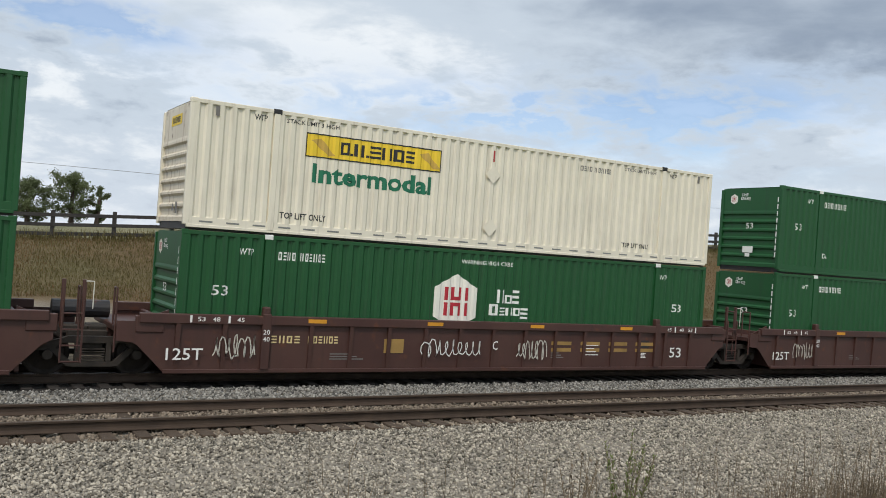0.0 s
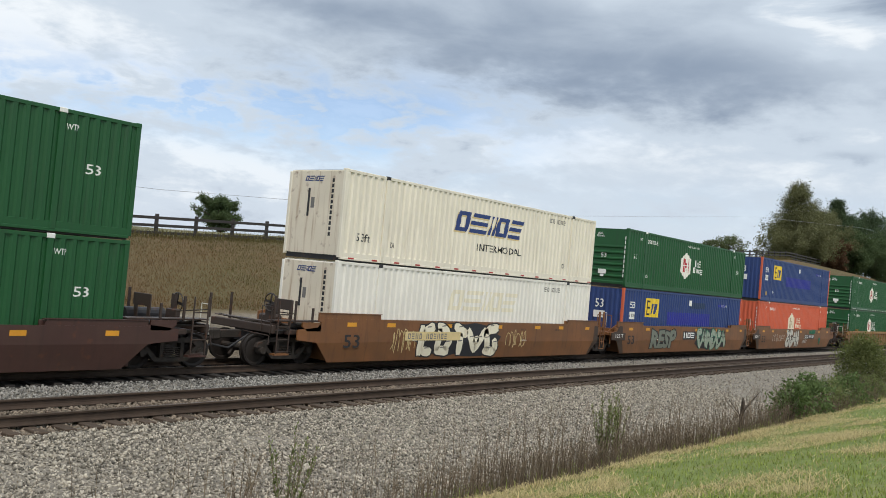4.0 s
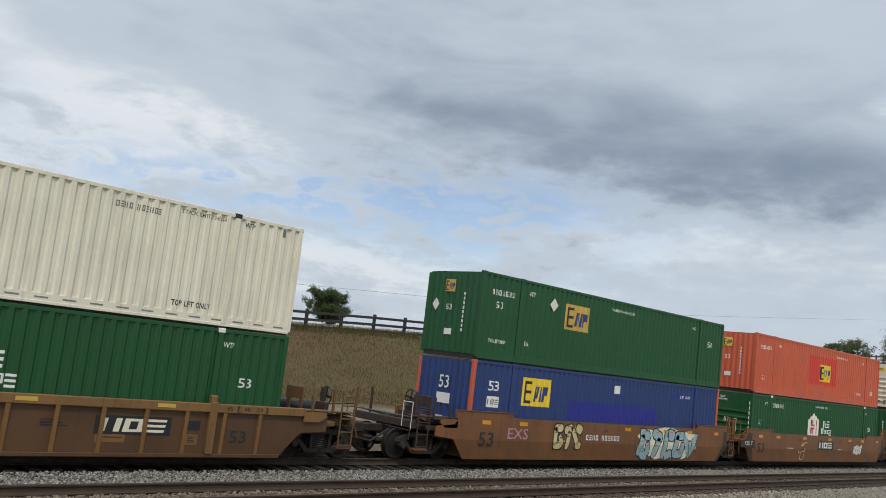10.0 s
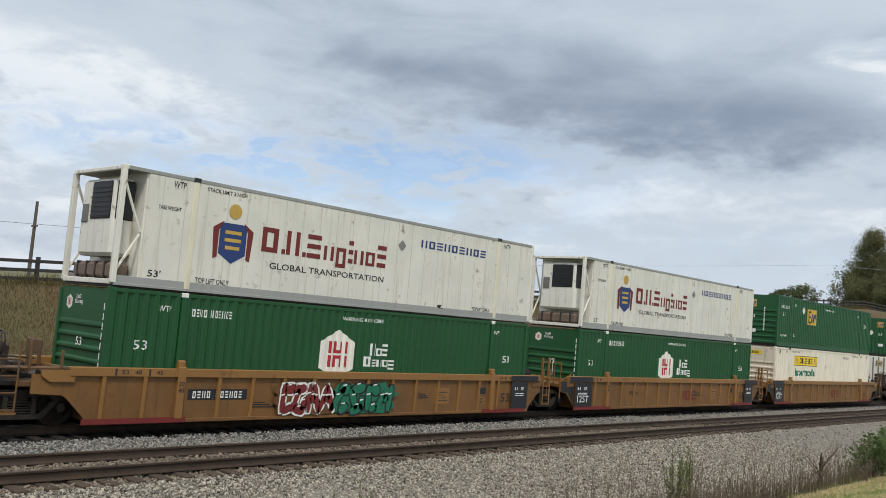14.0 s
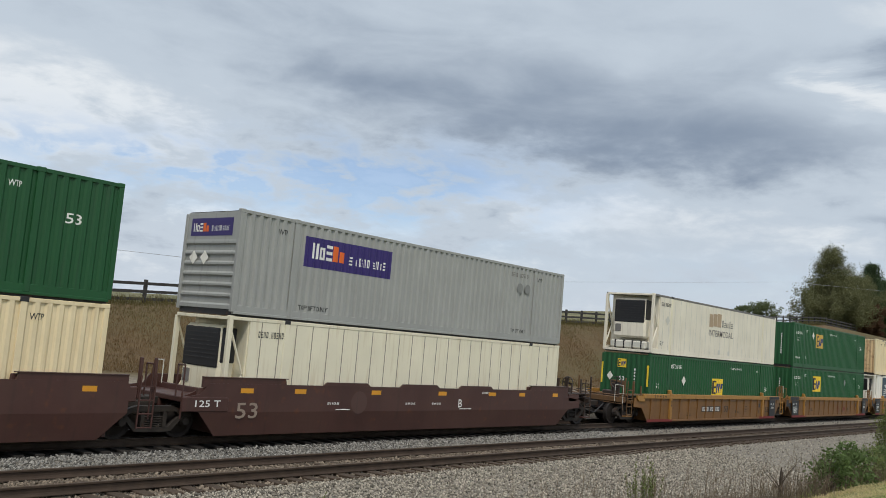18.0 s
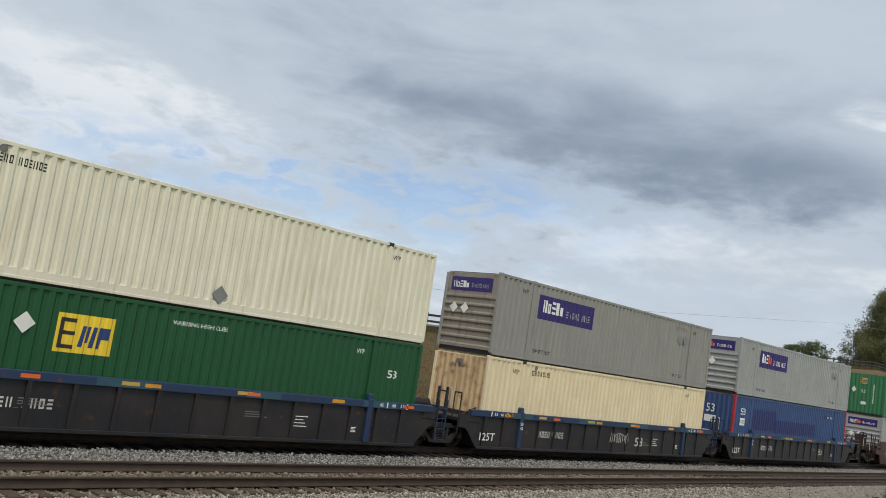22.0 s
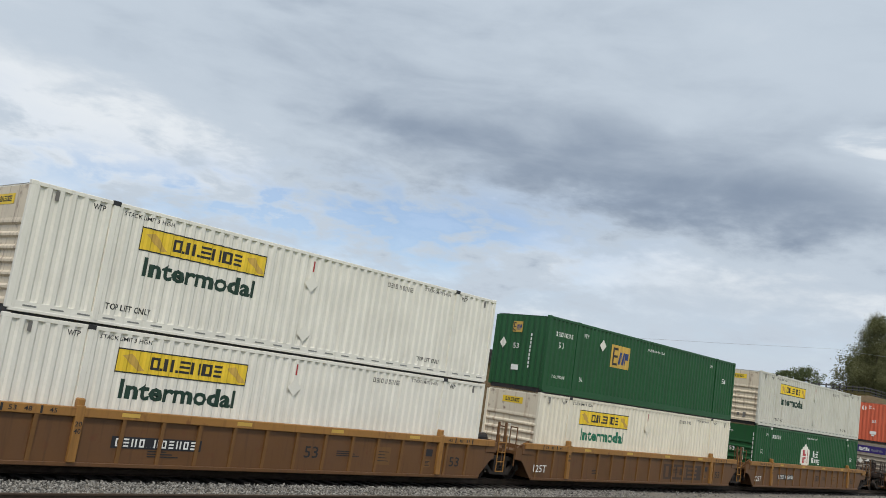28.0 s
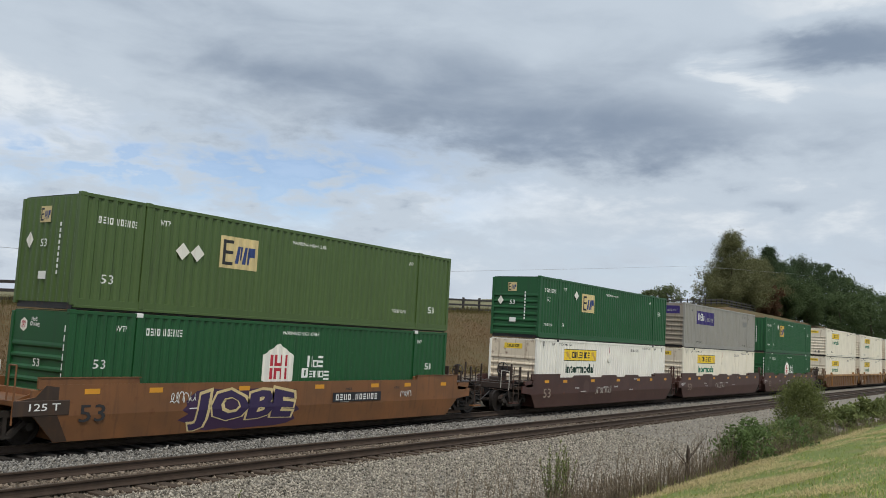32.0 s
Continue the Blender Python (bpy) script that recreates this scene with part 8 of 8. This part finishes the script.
def shrub(x, y, high, wide, mat, seed, label, leaf=0.06, clumps=60, per=26, stems=7, name="shrub", low=0.15):
    g = np.random.default_rng(seed)
    ob = tagged(empty(name, Matrix.Translation((x, y, ground_z(x, y) - 0.03))), label, "shrub")
    bm = bmesh.new()
    tips = []
    for k in range(stems):
        a, r = g.uniform(0, 2 * np.pi), wide * 0.42 * g.random() ** 0.5
        tip = (r * np.cos(a), r * np.sin(a), high * g.uniform(0.6, 0.98))
        tips.append(tip)
        mid = (tip[0] * 0.4, tip[1] * 0.4, tip[2] * 0.5)
        taper(bm, (g.normal(0, 0.04), g.normal(0, 0.04), 0), mid, 0.016, 0.011, 5)
        taper(bm, mid, tip, 0.011, 0.004, 5)
    part("stem", bm, BARK, ob)
    cs = []
    for k in range(clumps):
        a, u = g.uniform(0, 2 * np.pi), g.uniform(low, 1.0)
        r = wide / 2 * math.sqrt(max(0.05, 1 - (2 * (u - 0.45)) ** 2 * 0.8)) * g.random() ** 0.45
        cs.append(np.array([r * np.cos(a), r * np.sin(a), high * u * g.uniform(0.85, 1.05)]))
    v, f = leaf_cloud(g, cs, min(wide, high) * 0.075, leaf, per)
    tagged(raw("foliage", v, f, mat, ob), kind="stuff")
    return ob


def feather_weed(x, y, high, wide, seed, label, stems=12, low=0.25, leaves=84, leaf=None):
    """Upright stems set with narrow leaves that point up and out."""
    g = np.random.default_rng(seed)
    ob = tagged(empty("tall_weed", Matrix.Translation((x, y, ground_z(x, y) - 0.03))), label, "weed")
    v, f = [], []
    for k in range(stems):
        a, r = g.uniform(0, 2 * np.pi), wide * 0.5 * g.random() ** 0.6
        tip = np.array([r * np.cos(a), r * np.sin(a), high * g.uniform(0.6, 1.0)])
        foot = np.array([0.12 * r * np.cos(a), 0.12 * r * np.sin(a), 0.0])
        bm = bmesh.new()
        taper(bm, tuple(foot), tuple(tip), 0.010, 0.004, 5)
        part("stem", bm, STALK, ob)
        for _ in range(leaves):
            s = g.uniform(low, 1.02)
            p = foot + (tip - foot) * s + g.normal(0, 0.012, 3)
            b = g.uniform(0, 2 * np.pi)
            d = np.array([np.cos(b) * 0.55, np.sin(b) * 0.55, g.uniform(0.3, 1.1)]) * g.uniform(0.05, 0.13) * (1.25 - 0.6 * s)
            o = np.cross(d, (0, 0, 1.0))
            o = o / (np.linalg.norm(o) + 1e-6) * g.uniform(0.009, 0.018)
            n = len(v)
            v += [tuple(p), tuple(p + d * 0.5 + o), tuple(p + d), tuple(p + d * 0.5 - o)]
            f.append((n, n + 1, n + 2, n + 3))
    tagged(raw("foliage", v, f, leaf or LEAF_WEED, ob), kind="stuff")


feather_weed(8.9, 9.5, 1.65, 0.95, 41, "tall spindly weed with pale green leafy top", 10, 0.35, 48)
feather_weed(8.1, 9.6, 1.5, 0.8, 49, "tall bare brown weed with a few leaves", 8, 0.5, 16, STALK)
feather_weed(17.6, 9.0, 1.70, 0.75, 42, "tall bushy weed with pale green feathery leaves", 13, 0.2)
feather_weed(18.4, 9.1, 1.55, 0.5, 48, "tall feathery green weed beside the ballast", 8, 0.2)
shrub(28.9, 8.45, 1.35, 1.4, LEAF_SHRUB, 43, "leafy green shrub at the edge of the lawn", 0.075, 46, 22)
shrub(31.2, 8.6, 1.45, 1.7, LEAF_SHRUB, 44, "leafy green shrub with drooping leaves", 0.075, 54, 22)
shrub(34.4, 8.8, 1.25, 1.7, LEAF_WEED, 45, "scrubby olive-green bush beside the ballast", 0.06, 60, 24)
shrub(46.5, 10.3, 2.75, 2.7, LEAF_CEDAR, 46, "dense rounded olive-green bush beside the track", 0.055, 240, 60)
shrub(37.2, 8.7, 1.3, 2.2, LEAF_SHRUB, 61, "loose leafy bush tangled with dry stems", 0.07, 60, 20)
shrub(39.6, 9.3, 1.0, 1.8, LEAF_CEDAR, 62, "low olive bush among dry weeds", 0.05, 60, 24)
shrub(42.0, 9.0, 1.1, 1.9, LEAF_WEED, 47, "low tangled weeds with pale flowers", 0.05, 60, 24)
for k, (x, y, h, w) in enumerate(((54, 9.6, 1.3, 2.4), (60, 9.6, 1.5, 2.6), (67, 9.9, 1.2, 2.8), (75, 10.0, 1.6, 3.0), (84, 10.2, 1.3, 3.0), (95, 10.2, 1.7, 3.4), (108, 10.6, 1.6, 4.0), (124, 10.8, 2.0, 4.5))):
    shrub(x, y, h, w, LEAF_CEDAR if k % 3 == 1 else LEAF_WEED, 50 + k, "weedy roadside bush far along the track", 0.12, 70, 22)
stump = tagged(empty("dead_stump", Matrix.Translation((26.6, 9.15, ground_z(26.6, 9.15) - 0.05))), "dark dead stump with bare broken twigs", "stump")
bm = bmesh.new()
taper(bm, (0, 0, 0), (0.03, 0, 0.95), 0.10, 0.05)
taper(bm, (0.03, 0, 0.6), (0.14, 0.05, 1.05), 0.05, 0.02)
part("trunk", bm, BARK, stump)
for k in range(7):
    bm = bmesh.new()
    a = 0.9 * k
    taper(bm, (0, 0, 0.25 + 0.07 * k), (0.75 * math.cos(a), 0.5 * math.sin(a), 0.75 + 0.1 * k), 0.018, 0.004, 5)
    part("twig", bm, BARK, stump)

# ---- trees ----


def tree(x, y, z, high, wide, mat, seed, label, leaf=0.35, clumps=110, per=26, cone=False, trunk=0.28, low=0.24):
    """A tapered trunk with limbs and a crown of many small leaves in uneven clumps."""
    g = np.random.default_rng(seed)
    ob = tagged(empty("tree", Matrix.Translation((x, y, z))), label, "tree")
    bm = bmesh.new()
    bend = g.normal(0, 0.03, 2) * high
    taper(bm, (0, 0, -0.3), (bend[0], bend[1], high * 0.5), trunk, trunk * 0.6, 9)
    taper(bm, (bend[0], bend[1], high * 0.5), (bend[0] * 1.4, bend[1] * 1.4, high * 0.93), trunk * 0.6, trunk * 0.12, 7)
    part("trunk", bm, BARK, ob)
    cs, tips = [], []
    each = 6
    for k in range(max(6, clumps // each)):
        u = ((k + g.random()) / max(6, clumps // each)) ** (1.0 if not cone else 1.15)
        a = 2.4 * k + g.normal(0, 0.3)
        if cone:
            reach = wide / 2 * (1.04 - u) ** 0.62 * g.uniform(0.55, 1.25)
            foot, rise = high * (0.12 + 0.86 * u), g.uniform(-0.05, 0.30)
        else:
            reach = wide / 2 * math.sqrt(max(0.06, 1 - (2 * u - 0.85) ** 2 * 0.9)) * g.uniform(0.55, 1.3)
            foot, rise = high * (low + (0.90 - low) * u) - 0.12 * reach, g.uniform(0.15, 0.75)
        trunk_x, trunk_y = bend[0] * (0.4 + u), bend[1] * (0.4 + u)
        tip = np.array([trunk_x + reach * np.cos(a), trunk_y + reach * np.sin(a), min(foot + rise * reach, high)])
        tips.append(((trunk_x, trunk_y, foot), tip))
        for j in range(each):
            q = 0.15 + 0.85 * ((j + g.random()) / each) ** 0.75
            cs.append(np.array([trunk_x, trunk_y, foot]) * (1 - q) + tip * q + g.normal(0, 0.035 * wide, 3) * (1.15 - 0.6 * q))
    for p, q in tips[1::max(1, len(tips) // 5)][:5]:
        bm = bmesh.new()
        taper(bm, p, tuple(q), trunk * 0.28, 0.03, 5)
        part("limb", bm, BARK, ob)
    v, f = leaf_cloud(g, cs, wide * 0.038, leaf, per)
    tagged(raw("crown", v, f, mat, ob), kind="stuff")
    return ob


def along(az, dist):
    return dist * math.sin(radians(az)), dist * math.cos(radians(az))


RIGHT = [  # bearing, distance, height of the top, crown width, leaves, cone
    (73.4, 160, 23.1, 13.5, LEAF_OAK, True), (72.7, 164, 18.5, 9.0, LEAF_OAK, True), (74.6, 170, 20.5, 9.0, LEAF_OAK, False), (75.2, 182, 23.6, 9.0, LEAF_PINE, True),
    (76.0, 190, 22.4, 8.5, LEAF_PINE, False), (75.4, 166, 15.0, 4.4, LEAF_RED, False), (77.2, 200, 24.2, 9.5, LEAF_PINE, False), (78.2, 210, 24.0, 9.0, LEAF_PINE, False), (79.2, 225, 23.4, 10.0, LEAF_MID, False),
    (80.0, 240, 23.0, 10.0, LEAF_PINE, False), (80.8, 260, 22.6, 11.0, LEAF_MID, False), (81.6, 285, 22.4, 11.0, LEAF_MID, False), (82.3, 310, 22.8, 12.0, LEAF_PINE, False), (83.0, 340, 24.5, 13.0, LEAF_MID, False), (83.8, 380, 27.0, 14.0, LEAF_MID, False),
    (84.6, 420, 29.0, 16.0, LEAF_PINE, False), (85.6, 480, 31.0, 18.0, LEAF_MID, False), (86.6, 560, 34.0, 20.0, LEAF_PINE, False),
    (77.7, 185, 17.0, 8.0, LEAF_MID, False), (79.6, 205, 17.0, 9.0, LEAF_MID, False), (81.2, 235, 17.0, 9.0, LEAF_MID, False), (82.8, 280, 18.0, 11.0, LEAF_PINE, False), (76.5, 176, 17.5, 7.0, LEAF_MID, False), (73.9, 152, 15.5, 7.0, LEAF_OAK, False),
]
for k, (az, dist, top, wide, mat, cone) in enumerate(RIGHT):
    x, y = along(az, dist)
    z = ground_z(x, y) - 0.2
    tree(x, y, z, top - z, wide * (1.0 if cone else 1.3), mat, 100 + k, {LEAF_OAK: "broad tree with brownish-green autumn leaves", LEAF_PINE: "tall dark green pine at the edge of the wood", LEAF_MID: "leafy green tree at the edge of the wood", LEAF_RED: "small tree with rusty red leaves"}[mat], leaf=0.14 if dist < 205 else 0.26, clumps=300 if dist < 205 else 170, per=105 if dist < 205 else 44, cone=cone, low=0.06)
x, y = along(84.6, 118)
tree(x, y, ground_z(x, y), 15.5, 6.0, LEAF_PINE, 140, "tall dark conifer beside the line", 0.3, 120, 28, True)
for k, (az, dist, top, wide) in enumerate(((69.5, 150, 13.2, 6.4), (68.4, 150, 12.4, 4.4))):
    x, y = along(az, dist)
    z = ground_z(x, y) - 0.2
    tree(x, y, z, top - z, wide, LEAF_PALE, 150 + k, "small thin-crowned tree beyond the fence", 0.13, 90, 44)
x, y = along(37.4, 92)
z = ground_z(x, y) - 0.2
tree(x, y, z, 8.8 - z, 4.7, LEAF_MID, 160, "round dark green tree beyond the fence", 0.11, 240, 70, low=0.10)
for k, (az, top, wide) in enumerate(((3.0, 7.2, 4.5), (5.2, 7.6, 4.5), (7.6, 8.5, 4.8), (9.0, 7.4, 2.4), (0.6, 8.5, 5.0), (-2.0, 8.0, 5.0))):
    x, y = along(az, 92)
    z = ground_z(x, y) - 0.2
    tree(x, y, z, top - z, wide, LEAF_PALE, 170 + k, "leafy pale green tree beyond the fence", 0.11, 150 if wide > 3 else 48, 54, low=0.12)

# ---- fence, pole and cable on top of the bank ----
FENCE_Y = 40.0
fence = tagged(empty("rail_fence", Matrix.Translation((0, FENCE_Y, 0))), "long black wooden three-rail fence on top of the bank", "fence")
for k in range(-3, 58):
    x = 4.62 + 2.44 * k
    z = bank_top(x)
    put("post", mesh_of(("fence_post",), lambda bm: box(bm, -0.08, 0.08, -0.08, 0.08, -0.4, 1.28, 0.015)), FENCEWOOD, fence, at=Matrix.Translation((x, 0, z)))
    slope = math.atan2(bank_top(x + 2.44) - z, 2.44)
    for h in (0.30, 0.68, 1.08):
        put("fence_board", mesh_of(("fence_board",), lambda bm: box(bm, 0.0, 2.46, -0.11, -0.07, -0.075, 0.075, 0.006)), FENCEWOOD, fence, at=Matrix.Translation((x, 0, z + h)) @ Matrix.Rotation(-slope, 4, "Y"))
pole = tagged(empty("utility_pole", Matrix.Translation((17.3, 42.0, bank_top(17.3) - 0.4))), "thin grey wooden utility pole behind the fence", "utility pole")
bm = bmesh.new()
taper(bm, (0, 0, 0), (0, 0, 4.3), 0.10, 0.07, 8)
part("shaft", bm, POLEWOOD, pole)
bm = bmesh.new()
box(bm, -0.05, 0.05, -0.25, 0.25, 3.1, 3.18)
part("bracket", bm, POLEWOOD, pole)
cable = bpy.data.curves.new("power_cable", "CURVE")
cable.dimensions, cable.bevel_depth, cable.bevel_resolution = "3D", 0.014, 1
line = cable.splines.new("POLY")
knots = [(-60, 5.2), (-20, 5.5), (15.4, 5.89), (19, 6.09), (28, 6.33), (37, 6.89), (58, 8.2), (90, 11.5), (122, 14.9), (180, 19.0), (295, 22.9), (378, 27.6)]
line.points.add(len(knots) - 1)
for p, (x, z) in zip(line.points, knots):
    p.co = (x, 42.0, z, 1)
cable.materials.append(WIRE)
tagged(new("power_cable", cable), "thin dark power cable along the bank", "cable")


# ---- a small bird that rises from the weeds ----
bird = tagged(empty("bird", Matrix.Translation((14.4, 8.9, 0))), "small dark bird with raised wings in flight", "bird")
bm = bmesh.new()
bmesh.ops.create_uvsphere(bm, u_segments=10, v_segments=7, radius=0.018, matrix=Matrix.Diagonal((2.0, 0.8, 0.8, 1)))
part("body", bm, FEATHER, bird)
bm = bmesh.new()
bmesh.ops.create_uvsphere(bm, u_segments=8, v_segments=6, radius=0.011, matrix=Matrix.Translation((-0.037, 0, 0.008)))
part("head", bm, FEATHER, bird)
bm = bmesh.new()
prism(bm, [(0.027, -0.003), (0.068, 0.0), (0.068, 0.004), (0.027, 0.004)], -0.010, 0.010)
part("tail", bm, FEATHER, bird)
WINGS = []
for side in (-1, 1):
    bm = bmesh.new()
    a = [bm.verts.new((x, side * y, z)) for x, y, z in ((-0.018, 0.0, 0.003), (-0.027, 0.028, 0.004), (0.006, 0.068, 0.003), (0.021, 0.035, 0.001), (0.021, 0.0, 0.0))]
    bm.faces.new(a)
    bmesh.ops.solidify(bm, geom=bm.faces[:], thickness=0.003)
    WINGS.append((side, part("wing", bm, FEATHER, bird)))


def motions():
    """The train runs past, slowing a very little; the bird flies up."""
    for thing, middle, z in MOVING:
        walk(thing, [(t, pose(middle - SPEED * t - SLOWING * t * t, RAIL_Y, z)) for t in range(0, 33, 4)])
    perch = ground_z(14.4, 8.9) + 0.03
    walk(bird, [(0, pose(14.4, 8.9, perch)), (13.1, pose(14.4, 8.9, perch)), (13.6, pose(13.3, 9.35, 1.2, 0, 20, -20)), (14.0, pose(11.02, 10.17, 3.33, 0, 25, -20)),
                (14.3, pose(10.2, 10.91, 4.45, 0, 20, -20)), (14.6, pose(9.11, 11.64, 5.67, 0, 20, -20)), (14.8, pose(8.30, 12.10, 6.24, 10, 15, -20)), (15.0, pose(7.61, 12.38, 6.84, 0, 15, -20)),
                (15.2, pose(6.88, 12.73, 7.05, 0, 10, -20)), (15.5, pose(5.75, 13.21, 7.28, 20, 5, -20)), (17.5, pose(-2.5, 15.5, 9.0, 0, 5, -20)), (22, pose(-24, 24, 13, 0, 5, -20)), (32, pose(-80, 45, 22, 0, 0, -20))])
    for side, wing in WINGS:
        beats = [(13.1 + 0.1 * k, pose(0, 0, 0, side * (48 if k % 2 else -18))) for k in range(1, 36)]
        walk(wing, [(0, pose(0, 0, 0, side * 60, 0, 0)), (13.1, pose(0, 0, 0, side * 60, 0, 0)), *beats, (32, pose(0, 0, 0, side * 20))])


motions()
